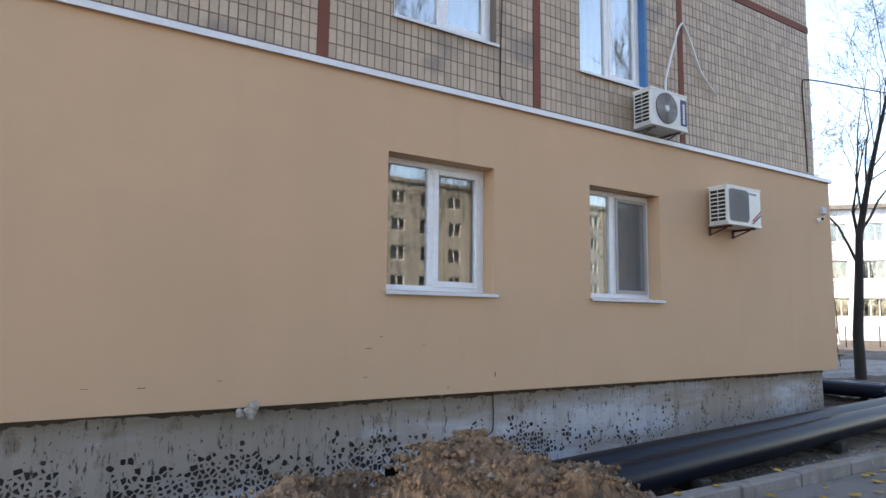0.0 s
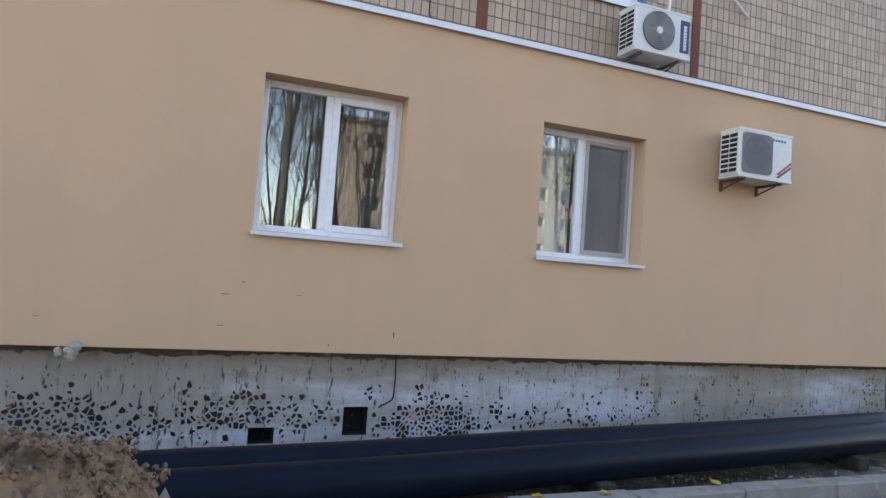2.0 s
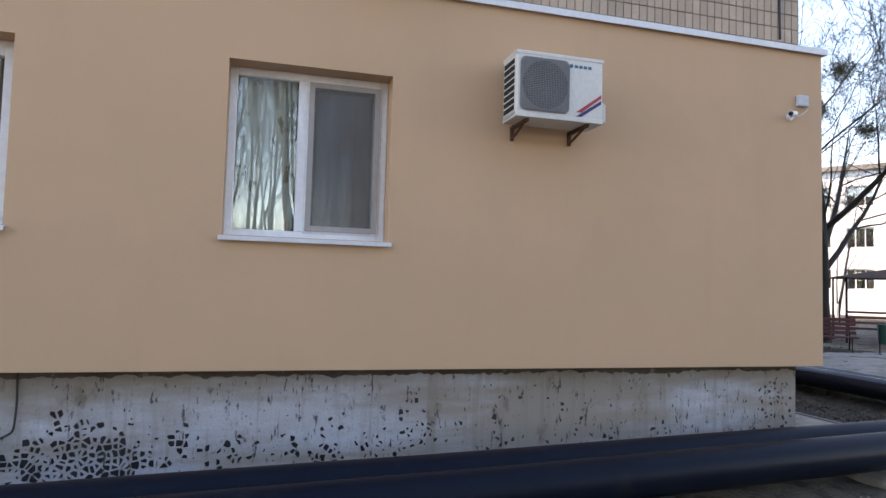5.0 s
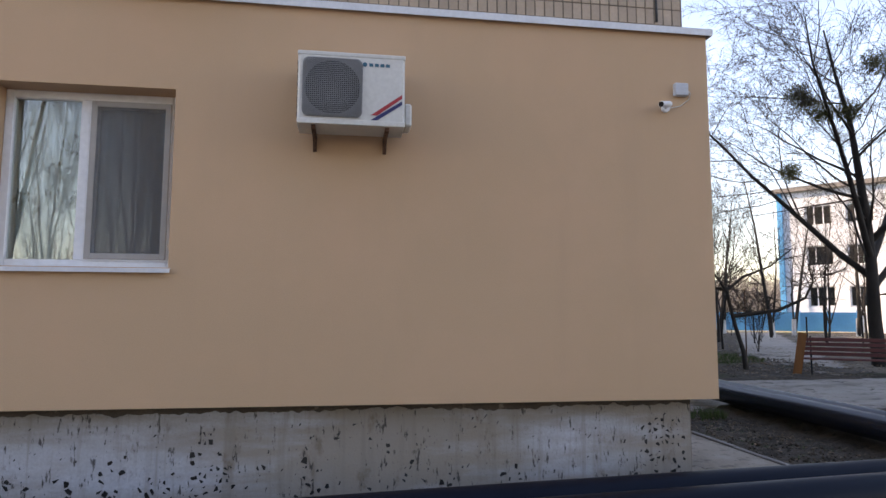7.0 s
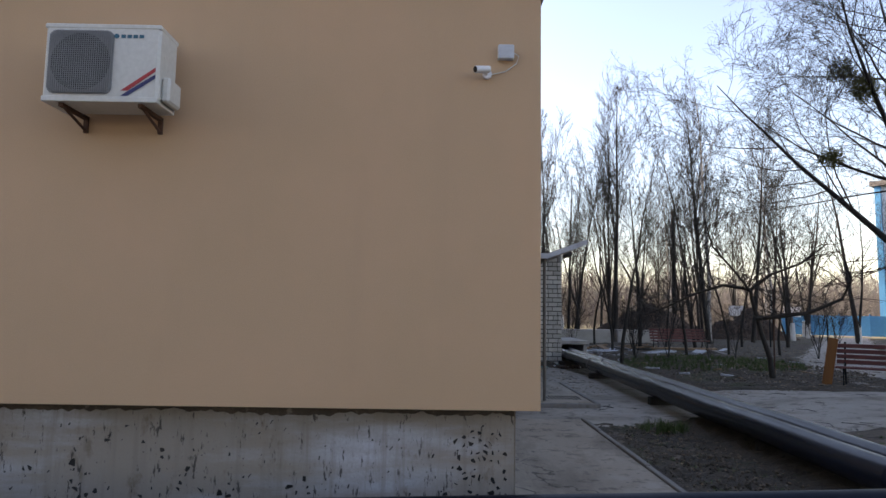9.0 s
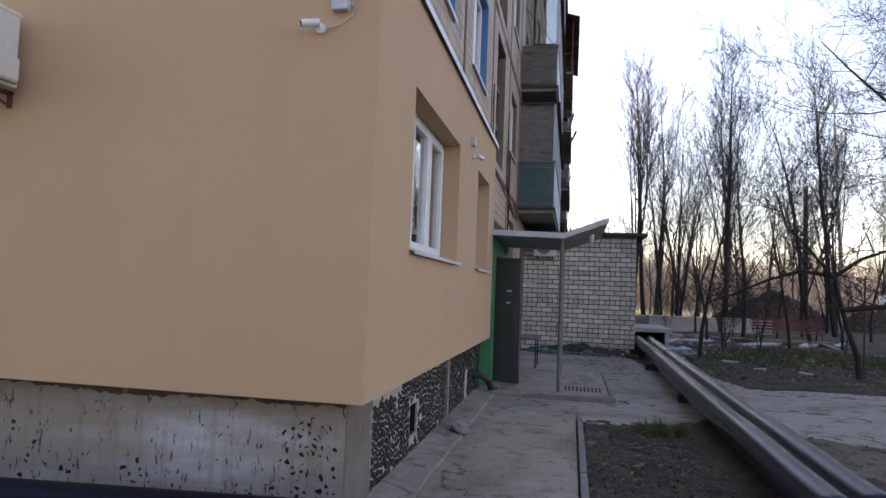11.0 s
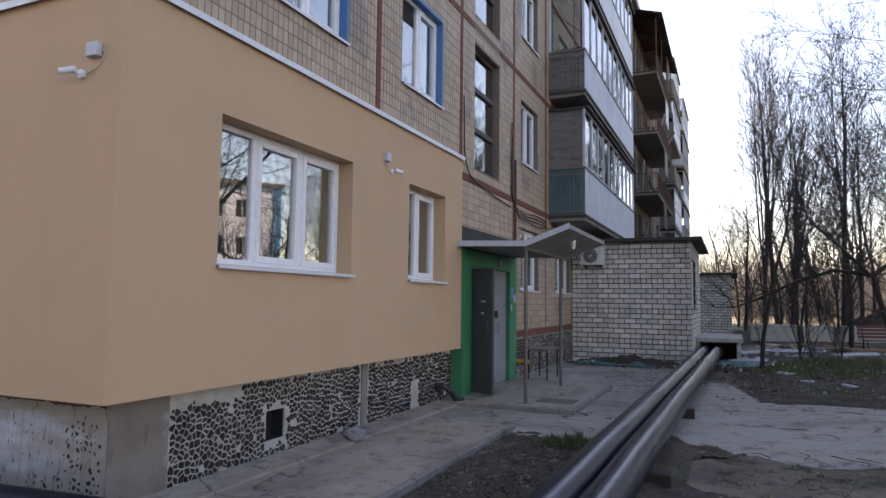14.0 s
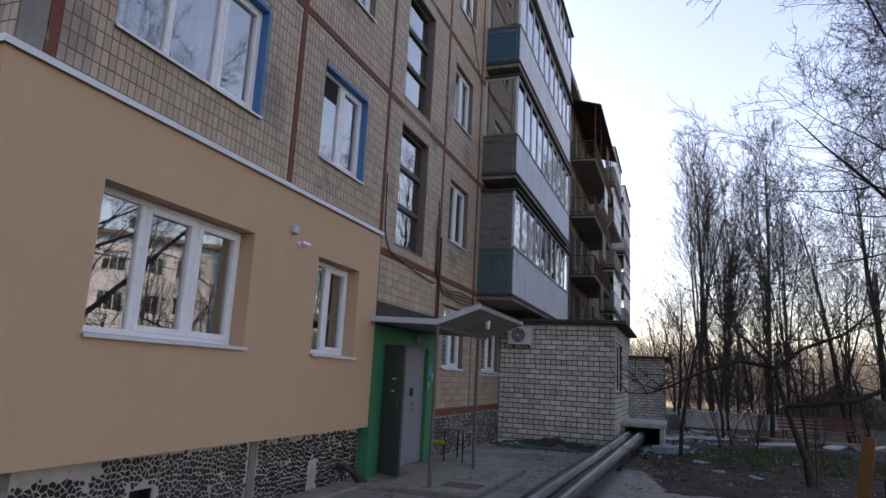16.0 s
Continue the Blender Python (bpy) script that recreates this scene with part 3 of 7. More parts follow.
# second path running away past the beds
sheet("road_3", [20.5 + 0.25 * i for i in range(110)], [13 + 0.25 * i for i in range(170)], lambda x, y: ground_z(x, y) + 0.045 + 0.006 * noise.noise((x * 1.4, y * 1.4, 4)), M_ASPH, "pale worn path past the flower beds", "road", keep=lambda x, y: abs((x - 24.3) * 0.84 - (y - 21.5) * 0.54) < 1.25 + 0.2 * noise.noise((x * 0.7, y * 0.7, 1)))

# lawn at the far side of the park, its pale colour lightened for sunlight
sheet("ground_lawn", [12.3 + 1.0 * i for i in range(60)], [44 + 1.0 * i for i in range(70)], lambda x, y: soil_z(x, y) + 0.05 + 0.03 * noise.noise((x * 0.5, y * 0.5, 3)), M_SUNLAWN, "dry lawn and gravel beyond the park trees, sunlight in its pale colour", "ground", keep=lambda x, y: y > 46 + 3 * noise.noise((x * 0.2, 0, 0)))
# dug-over bed between the walk and the pipes
# ridge near x 15.6 is added to deepen the shade under the pipes
sheet("ground_bed_2", [13.88 + 0.045 * i for i in range(75)], [5.4 + 0.045 * i for i in range(122)], lambda x, y: soil_z(x, y) + 0.012 + 0.1 * math.exp(-((x - 15.6) / 0.35) ** 2) + 0.03 * noise.noise((x * 4, y * 4, 6)) + 0.03 * noise.noise((x * 9, y * 9, 1)) + 0.018 * noise.noise((x * 21, y * 21, 2)), M_HUMUS, "dark dug-over bed with clods beside the walk", "ground", keep=lambda x, y: y < 10.75 + 0.12 * noise.noise((x * 2, 0, 4)) and x < 16.1 + 0.9 * max(0, noise.noise((y * 0.9, 3, 3))))
# ---- the apartment building ----
MA = Matrix.Identity(4)
MB = Matrix.Rotation(math.pi / 2, 4, 'Z')


def m_a(y0):
    return Matrix.Translation((0, y0, 0))


def m_b(x0):
    return Matrix.Translation((x0, 0, 0)) @ MB


AY, BX, TA, TB = 5.75, 12.36, 5.90, 12.22
ST = 2.93
WA1 = [(3.76, 5.095, 1.70, 3.095), (6.575, 7.885, 1.70, 3.095)]
WA2 = [(3.87, 5.22, 4.62, 6.08), (6.59, 7.85, 4.62, 6.08)]
WB1 = [(6.82, 9.03, 1.74, 3.09), (10.53, 11.80, 1.74, 3.09)]
COL = [(6.78, 9.02), (10.5, 11.9), (16.3, 17.66)]
WB2 = [(a, b, 4.59 + ST * k, 6.02 + ST * k) for k in range(4) for a, b in COL]
STAIR = [(13.4, 14.8, 3.89 + ST * k, 6.25 + ST * k) for k in range(4)]
WB1F = [(16.3, 17.75, 1.7, 3.08), (19.4, 21.1, 1.7, 3.08)]
DOOR_HOLE = (13.0, 15.2, -0.25, 2.15)
ZT, ZI0, ZI1, ROOF = 3.95, 0.65, 3.84, 16.0
BEND, BLEN = 12.5, 66.0

wall_s = thing("wall_south", "gable end wall, ochre render below and beige tiles above", "wall", kind="structure")
wall_e = thing("wall_east", "long entrance facade, ochre render and beige facade tiles", "wall", kind="structure")
# panels
bm = bm_new()
# unseen west end, lengthened past the real width to shade the earth heap
holed(bm, -5.0, TB - 0.005, 0.65, ROOF, 0, 0.3, [(a - 0.03, b + 0.03, c - 0.03, d + 0.03) for a, b, c, d in WA1] + WA2 + [(a, b, c + ST * k, d + ST * k) for a, b, c, d in WA2 for k in (1, 2, 3)])
bm.transform(m_a(TA))
part("panel", bm, M_TILEBED, wall_s)
bm = bm_new()
holed(bm, TA + 0.3, BLEN, 0.648, ROOF, 0, 0.3, [(a - 0.03, b + 0.03, c - 0.03, d + 0.03) for a, b, c, d in WB1] + WB2 + STAIR + WB1F + [DOOR_HOLE])
bm.transform(m_b(TB))
part("panel", bm, M_TILEBED, wall_e)
# render coat of the ground floor flat
bm = bm_new()
holed(bm, -5.0, BX, ZI0, ZI1, 0, TA - AY - 0.003, WA1)
bm.transform(m_a(AY))
for u0, u1, v0, v1 in WA1:
    for a, b, c, d in ((u0 - 0.025, u0, v0 - 0.025, v1 + 0.025), (u1, u1 + 0.025, v0 - 0.025, v1 + 0.025), (u0, u1, v1, v1 + 0.025)):
        box(bm, a, b, TA - 0.003, TA + 0.12, c, d)
part("render_coat", bm, M_RENDER, wall_s)
bm = bm_new()
holed(bm, AY + TA - AY - 0.003, BEND, ZI0, ZI1, 0, BX - TB - 0.003, WB1)
bm.transform(m_b(BX))
for u0, u1, v0, v1 in WB1:
    for a, b, c, d in ((u0 - 0.025, u0, v0 - 0.025, v1 + 0.025), (u1, u1 + 0.025, v0 - 0.025, v1 + 0.025), (u0, u1, v1, v1 + 0.025)):
        box(bm, TB + 0.003, TB - 0.12, a, b, c, d)
bmesh.ops.recalc_face_normals(bm, faces=bm.faces[:])
part("render_coat", bm, M_RENDER, wall_e)
# sloping metal flashing over the render coat
for nm, u0, u1, M, wl in (("a", -5.0, BX + 0.03, m_a(AY), wall_s), ("b", AY - 0.03, BEND + 0.02, m_b(BX), wall_e)):
    seg = 2.0
    n = int((u1 - u0) / seg) + 1
    bm = bm_new()
    for k in range(n):
        a, b = u0 + k * seg, min(u0 + (k + 1) * seg + 0.02, u1)
        o = 0.0012 * (k % 2)
        prof = [(-0.042 - o, 3.822), (-0.046 - o, 3.88 + o), (0.155, 3.965 + o), (0.155, 3.955), (-0.04, 3.868), (-0.037, 3.822)]
        # mitred where the two runs meet at the corner
        va = [bm.verts.new((AY + d if nm == "b" and k == 0 else a, d, v)) for d, v in prof]
        vb = [bm.verts.new((BX - d if nm == "a" and k == n - 1 else b, d, v)) for d, v in prof]
        for i in range(6):
            j = (i + 1) % 6
            bm.faces.new((va[i], vb[i], vb[j], va[j]))
        bm.faces.new(va[::-1])
        bm.faces.new(vb)
    bmesh.ops.recalc_face_normals(bm, faces=bm.faces[:])
    bm.transform(M)
    part("flashing", bm, M_FLASH, wl, "white painted metal flashing")
# red joints between panels: strips of 0.11 m
bm = bm_new()
for u in (0.31, 3.08, 5.85, 8.62):
    holed(bm, u - 0.055, u + 0.055, ZT + 0.01, ROOF, -0.012, 0.0, [])
for k in range(4):
    holed(bm, -5.0, TB - 0.002, 6.54 + ST * k, 6.66 + ST * k, -0.016, 0.0, [])
bm.transform(m_a(TA))
part("panel_joint", bm, M_REDJOINT, wall_s, "rust-red painted panel joints")
JB = [6.2, 9.82, 12.74, 15.76, 18.42, 28.2, 29.4, 32.1, 34.9, 37.6, 40.3, 43.0, 45.8, 48.5, 51.2, 54.0, 56.7]
bm = bm_new()
for u in JB:
    z0 = 0.78 if u > BEND else ZT + 0.01
    if u > 18:
        z0 = 3.3
    holed(bm, u - 0.055, u + 0.055, z0, ROOF, -0.012, 0.0, [])
for k in range(5):
    z = 3.58 + ST * k
    for a, b in ((TA, 13.36), (14.84, BLEN)) if k else ((BEND + 0.06, BLEN),):
        holed(bm, a + 0.02, b, z, z + 0.11, -0.016, 0.0, [])
holed(bm, 15.6, 21.2, 0.68, 0.80, -0.016, 0.0, [])
bm.transform(m_b(TB))
part("panel_joint", bm, M_REDJOINT, wall_e, "rust-red painted panel joints")
# bare concrete strip at the corner
boxpart("corner_patch", (TB - 0.003, TB + 0.005, TA + 0.004, TA + 0.24, ZT + 0.02, 6.52), M_CONC, wall_e, "bare grey concrete corner")

# ---- plinth ----
plinth = thing("wall_plinth", "low plinth, whitewashed on the gable and black chip mosaic by the entrance", "wall", kind="structure")
VENT_A = [(4.73, 4.97, -0.14, 0.13), (3.88, 4.11, -0.2, -0.05)]
VENT_B = [(7.77, 8.07, 0.0, 0.3)]
bm = bm_new()
holed(bm, -5.0, 12.19, -0.35, 0.645, 0, 0.5, VENT_A)
bm.transform(m_a(5.93))
bmesh.ops.subdivide_edges(bm, edges=[e for e in bm.edges if e.calc_length() > 0.6], cuts=10)
part("plinth_face", bm, M_PLINTH, plinth, "flaking whitewashed plinth")
bm = bm_new()
holed(bm, 6.44, 12.55, -0.35, 0.645, 0, 0.5, VENT_B)
holed(bm, 15.5, BLEN, -0.35, 0.665, 0, 0.3, [])
bm.transform(m_b(12.19))
part("plinth_face", bm, M_MORTAR, plinth, "grey mortar bed of the mosaic plinth")
boxpart("plinth_pier", (12.02, 12.203, 5.936, 6.52, -0.3, 0.64), M_PIER, plinth, "stained grey-brown concrete corner pier", bevel=0.006)
boxpart("plinth_strip", (12.1, 12.206, 9.6, 9.74, -0.25, 0.62), M_CONC, plinth, "vertical grey concrete strip")
# black plate and sides put the shade of each vent hole into the colour
for M, vs in ((m_a(5.93), VENT_A), (m_b(12.19), VENT_B)):
    for u0, u1, v0, v1 in vs:
        bm = bm_new()
        box(bm, u0 - 0.02, u1 + 0.02, 0.16, 0.2, v0 - 0.02, v1 + 0.02)
        for a, b, c, e in ((u0 + 0.002, u0 + 0.006, v0, v1), (u1 - 0.006, u1 - 0.002, v0, v1), (u0, u1, v0 + 0.002, v0 + 0.006), (u0, u1, v1 - 0.006, v1 - 0.002)):
            box(bm, a, b, 0.02, 0.16, c, e)
        bm.transform(M)
        part("vent_back", bm, M_DARK, plinth)
# ragged dark strip under the render edge
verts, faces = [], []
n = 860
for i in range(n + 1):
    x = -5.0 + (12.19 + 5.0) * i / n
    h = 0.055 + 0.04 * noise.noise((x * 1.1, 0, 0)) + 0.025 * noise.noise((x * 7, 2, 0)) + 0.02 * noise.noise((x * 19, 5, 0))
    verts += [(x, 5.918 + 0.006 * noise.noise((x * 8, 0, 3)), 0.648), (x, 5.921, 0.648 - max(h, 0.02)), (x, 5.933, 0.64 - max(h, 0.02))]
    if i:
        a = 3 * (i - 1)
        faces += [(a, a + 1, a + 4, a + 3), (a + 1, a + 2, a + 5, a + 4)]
raw("mortar_smear", verts, [f[::-1] for f in faces], M_DARKMARK, plinth, "ragged dark strip under the render edge")

# roof slab and parapet
tagged(boxpart("roof", (-5.0, TB + 0.35, TA - 0.3, BLEN, ROOF, ROOF + 0.35), M_CONC, None), "grey concrete roof slab of the apartment block", "roof", kind="structure")
tagged(boxpart("wall_north", (-5.0, TB, BLEN, BLEN + 0.3, -0.3, ROOF), M_FARTILE, None), "far end wall of the apartment block", "wall", kind="structure")
# placed out of view at x -5 so the block keeps sun off the heap
tagged(boxpart("wall_west", (-5.3, -5.0, TA - 0.1, BLEN, -0.3, ROOF), M_FARTILE, None), "unseen rear wall of the apartment block, set west to shade the drive", "wall", kind="structure")

# ---- windows ----
WN = [0]


def window(M, u0, u1, v0, v1, d, mull, label, sill=True, sill_mat=None, jamb=None, sash=(), fm=None, curtain=None, net=None, deep=1.6, sill_out=None, glass=None):
    """Window in an opening: frame at depth d, mullions at u values, opening sashes over the fields named."""
    WN[0] += 1
    w = thing("window_%d" % WN[0], label, "window", kind="structure")
    fm = fm or M_PVC
    fw, fd = 0.065, 0.07
    bm = bm_new()
    for a, b, c, e in ((u0, u0 + fw, v0, v1), (u1 - fw, u1, v0, v1), (u0 + fw, u1 - fw, v0, v0 + fw), (u0 + fw, u1 - fw, v1 - fw, v1)):
        box(bm, a, b, d, d + fd, c, e, bevel=0.006)
    bm.transform(M)
    part("window_frame", bm, fm, w)
    for mu in mull:
        boxpart("mullion", (mu - 0.04, mu + 0.04, d - 0.003, d + fd, v0 + fw, v1 - fw), fm, w, bevel=0.006, m=M)
    edges = [u0 + fw] + [x for mu in mull for x in (mu - 0.04, mu + 0.04)] + [u1 - fw]
    for k in range(len(mull) + 1):
        a, b = edges[2 * k], edges[2 * k + 1]
        c, e = v0 + fw, v1 - fw
        if k in sash:
            sw = 0.055
            bm = bm_new()
            for q in ((a - 0.012, a + sw, c - 0.012, e + 0.012), (b - sw, b + 0.012, c - 0.012, e + 0.012), (a + sw, b - sw, c - 0.012, c + sw), (a + sw, b - sw, e - sw, e + 0.012)):
                box(bm, q[0], q[1], d - 0.014, d + fd - 0.01, q[2], q[3], bevel=0.006)
            bm.transform(M)
            part("sash", bm, fm, w)
            a, b, c, e = a + sw, b - sw, c + sw, e - sw
        p = boxpart("pane", (a - 0.004, b + 0.004, d + 0.03, d + 0.036, c - 0.004, e + 0.004), glass or M_GLASS, w, m=M)
        p.visible_shadow = False
        if net == k:
            bm = bm_new()
            q0, q1, r0, r1 = a - 0.05, b + 0.05, c - 0.05, e + 0.05
            for q in ((q0, q0 + 0.045, r0, r1), (q1 - 0.045, q1, r0, r1), (q0 + 0.045, q1 - 0.045, r0, r0 + 0.045), (q0 + 0.045, q1 - 0.045, r1 - 0.045, r1)):
                box(bm, q[0], q[1], d - 0.03, d - 0.016, q[2], q[3], bevel=0.003)
            bm.transform(M)
            part("net_frame", bm, M_PVCGREY, w, "grey insect-screen frame")
            boxpart("net", (q0 + 0.04, q1 - 0.04, d - 0.023, d - 0.021, r0 + 0.04, r1 - 0.04), M_NET, w, "dark insect screen", m=M)
    if sill:
        so = 0.05 if sill_out is None else sill_out
        bm = bm_new()
        prof = [(-so, v0 - 0.042), (-so - 0.004, v0 - 0.012), (d + 0.002, v0 + 0.016), (d + 0.002, v0 + 0.006), (-so + 0.006, v0 - 0.017), (-so + 0.006, v0 - 0.042)]
        va = [bm.verts.new((u0 - 0.022, dp, vv)) for dp, vv in prof]
        vb = [bm.verts.new((u1 + 0.022, dp, vv)) for dp, vv in prof]
        # keep the wide lip outside the wall face only
        for v in va + vb:
            if v.co.y > 0.0:
                v.co.x += 0.024 if v in va else -0.024
        for i in range(6):
            j = (i + 1) % 6
            bm.faces.new((va[i], vb[i], vb[j], va[j]))
        bm.faces.new(va[::-1])
        bm.faces.new(vb)
        bmesh.ops.recalc_face_normals(bm, faces=bm.faces[:])
        bm.transform(M)
        part("window_sill", bm, sill_mat or M_FLASH, w)
    for side in jamb or ():
        if side == "r":
            q = (u1 - 0.012, u1 + 0.035, -0.012, d, v0 - 0.02, v1)
        elif side == "l":
            q = (u0 - 0.03, u0 + 0.012, -0.012, d, v0 - 0.02, v1)
        else:
            q = (u0, u1, -0.012, d, v1 - 0.014, v1 + 0.04)
        boxpart("painted_jamb", q, M_BLUE, w, "blue painted reveal", m=M)
    # room behind: a plain added box, its unlit look put into a dark colour
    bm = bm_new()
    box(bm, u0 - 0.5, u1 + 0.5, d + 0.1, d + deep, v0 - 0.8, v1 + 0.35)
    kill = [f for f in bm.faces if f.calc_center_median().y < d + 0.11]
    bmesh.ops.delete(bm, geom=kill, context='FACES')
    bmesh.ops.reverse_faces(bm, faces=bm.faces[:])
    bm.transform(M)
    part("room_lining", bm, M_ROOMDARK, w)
    for cm, a, b in curtain or ():
        verts, faces = [], []
        nn = max(8, int((b - a) * 60))
        for i in range(nn + 1):
            u = a + (b - a) * i / nn
            dep = d + 0.12 + 0.03 * math.sin(u * 42) + 0.012 * math.sin(u * 97 + 1)
            verts += [(u, dep, v0 - 0.3), (u, dep - 0.01 * math.sin(u * 31), v1 + 0.1)]
            if i:
                q = 2 * i
                faces.append((q - 2, q, q + 1, q - 1))
        me_v = [tuple(M @ Vector(v)) for v in verts]
        tagged(raw("curtain", me_v, faces, cm, None, "", True), "hanging %s behind the window" % ("dark brown curtain" if cm is M_DARKCURT else "grey net curtain" if cm is M_GREYCURT else "pale patterned tulle" if cm is M_TULLE else "pale pleated curtain"), "curtain")
    return w


A1, A2, B1, B2 = m_a(AY), m_a(TA), m_b(BX), m_b(TB)
window(A1, *WA1[0], 0.2, [4.39], "white two-sash plastic window in a render reveal", sash=(1,), glass=M_GLASS_CLEAR, curtain=[(M_GREYCURT, 3.72, 4.6), (M_DARKCURT, 4.62, 4.8), (M_GREYCURT, 4.8, 5.15)])
window(A1, *WA1[1], 0.2, [7.17], "white plastic window with a screened sash", sash=(1,), net=1, glass=M_GLASS_CLEAR, curtain=[(M_TULLE, 6.5, 7.12), (M_GREYCURT, 7.15, 7.9)])
for k, w in enumerate(WA2):
    window(A2, *w, 0.1, [(w[0] + w[1]) / 2 - 0.03], "white upper-floor window with a blue painted reveal" if k else "white upper-floor window in a tiled wall", jamb=("r",) if k else None, sash=(1,), curtain=[(M_CURTAIN, w[0], w[1])])
window(B1, *WB1[0], 0.2, [7.51, 8.27], "wide white three-light plastic window in a render reveal", sash=(1, 2), curtain=[(M_DARKCURT, 8.7, 9.1), (M_GREYCURT, 6.7, 8.7)])
window(B1, *WB1[1], 0.2, [11.14], "white two-sash plastic window in a render reveal", sash=(1,), curtain=[(M_DARKCURT, 11.3, 11.85), (M_GREYCURT, 10.5, 11.25)])
for k in range(4):
    for c, (a, b) in enumerate(COL):
        w = (a, b, 4.59 + ST * k, 6.02 + ST * k)
        window(B2, *w, 0.1, [a + 0.75, a + 1.5] if c == 0 else [(a + b) / 2 - 0.02], "white upper-floor window in the tiled facade", jamb=("r", "t") if c < 2 and k == 0 else None, sash=(2,) if c == 0 else (1,), curtain=[(M_DARKCURT, a, a + 0.3), (M_GREYCURT, a + 0.3, b - 0.5)] if c != 1 else [(M_DARKCURT, b - 0.3, b)])
for a, b, c, e in WB1F:
    window(B2, a, b, c, e, 0.1, [(a + b) / 2], "white ground-floor window beside the entrance", sash=(1,), curtain=[(M_CURTAIN, a, b)])
M_STAIRF = material("grey_brown_stair_frame", (0.1, 0.085, 0.075), (0.07, 0.06, 0.055), 0.7, scale=4, fine=40, bump=0.2)
for u0, u1, v0, v1 in STAIR:
    w = window(B2, u0, u1, v0, v1, 0.12, [], "tall stairwell window with three stacked panes", sill=False, fm=M_STAIRF)
    for q in (v0 + 0.8, v0 + 1.58):
        boxpart("transom", (u0 + 0.05, u1 - 0.05, 0.1, 0.19, q - 0.05, q + 0.05), M_STAIRF, w, bevel=0.006, m=B2)
# black panel in one upper window paints the dark of an open top vent
boxpart("open_vent", (10.57, 11.1, 0.128, 0.14, 5.62, 5.95), M_DARK, wall_e, "black panel painted as the dark of an open top vent", m=B2)

# ---- pipes ----
def pipe(pts, r, label, end_open=False, sleeves=(), mat=None):
    p = thing("insulated_pipe", label, "pipe", group="district heating pipes")
    bm = bm_new()
    n = 40
    fine = []
    for i in range(len(pts) - 1):
        a, b = Vector(pts[i]), Vector(pts[i + 1])
        for k in range(n):
            q = a.lerp(b, k / n)
            s = (i * n + k)
            fine.append(q + Vector((0.006 * noise.noise((s * 0.11, r, 1)), 0.006 * noise.noise((s * 0.11, r, 5)), 0.008 * noise.noise((s * 0.09, r, 9)))))
    fine.append(Vector(pts[-1]))
    tube(bm, fine, r, 28)
    part("casing", bm, mat or M_PIPE, p, "black polythene casing, faint dust and a blue sheen in its colour" if mat else "glossy black polythene casing", smooth=True)
    for f in sleeves:
        c = fine[int(f * (len(fine) - 1))]
        d = (fine[-1] - fine[0]).normalized()
        bm = bm_new()
        cyl(bm, c - d * 0.04, c + d * 0.04, r + 0.012, n=28)
        part("band", bm, M_STEEL, p, "grey clamp band", smooth=False)
    if end_open:
        e = fine[0]
        d = (fine[1] - fine[0]).normalized()
        bm = bm_new()
        cyl(bm, e - d * 0.012, e + d * 0.01, r - 0.012, n=28)
        part("foam_end", bm, M_ORANGE, p, "orange insulation foam at the open end")
        bm = bm_new()
        cyl(bm, e - d * 0.22, e, r * 0.62, n=24)
        part("inner_pipe", bm, M_ORANGE, p, "orange-stained inner steel pipe", smooth=True)
    return p


def y_far(x):
    return 4.60 + 0.1 * (x - 6)


pipe([(1.2, y_far(1.2) - 0.03, 0.04), (6, y_far(6) - 0.03, 0.05), (15.0, y_far(15) - 0.03, 0.06)], 0.155, "black insulated heating pipe lying along the plinth")
pipe([(1.4, y_far(1.4) - 0.38, 0.02), (6, y_far(6) - 0.38, 0.03), (14.8, y_far(15) - 0.36, 0.05)], 0.155, "black insulated heating pipe lying beside its twin")
pipe([(15.35, 6.2, 0.06), (15.46, 12.0, 0.07), (15.78, 24.0, 0.08)], 0.15, "black insulated heating pipe with an orange open end", True, (0.74,), M_PIPE_SHEEN)
pipe([(15.66, 6.35, 0.06), (15.78, 12.0, 0.07), (16.12, 24.0, 0.08)], 0.15, "black insulated heating pipe with an orange open end", True, (0.74,), M_PIPE_SHEEN)
# bearers are added supports; dark bark puts the under-pipe shade into their colour
bm = bm_new()
for x, y, w in ((6.3, y_far(6.3) - 0.2, 0.8), (9.6, y_far(9.6) - 0.2, 0.8), (13.4, y_far(13.4) - 0.2, 0.8)):
    box(bm, x, x + 0.15, y - 0.35, y + 0.35, -0.22, -0.09, bevel=0.01)
for y in (8.6, 12.5, 17.0, 21.0):
    box(bm, 15.36, 15.98, y, y + 0.15, -0.27, -0.08, bevel=0.01)
tagged(part("pipe_bearer", bm, M_BARK), "short bearers added under the heating pipes, dark to match the shade", "bearer", kind="stuff")

# concrete duct that takes the pipes
duct = thing("concrete_duct", "grey concrete pipe duct with a dark mouth", "duct")
bm = bm_new()
for q in ((15.5, 15.62, 23.2, 26.0, -0.3, 0.33), (16.6, 16.72, 23.2, 26.0, -0.3, 0.33), (15.44, 16.78, 23.1, 26.1, 0.33, 0.46), (15.62, 16.6, 25.8, 26.0, -0.3, 0.33)):
    box(bm, *q, bevel=0.012)
part("shell", bm, M_BLOCK, duct)

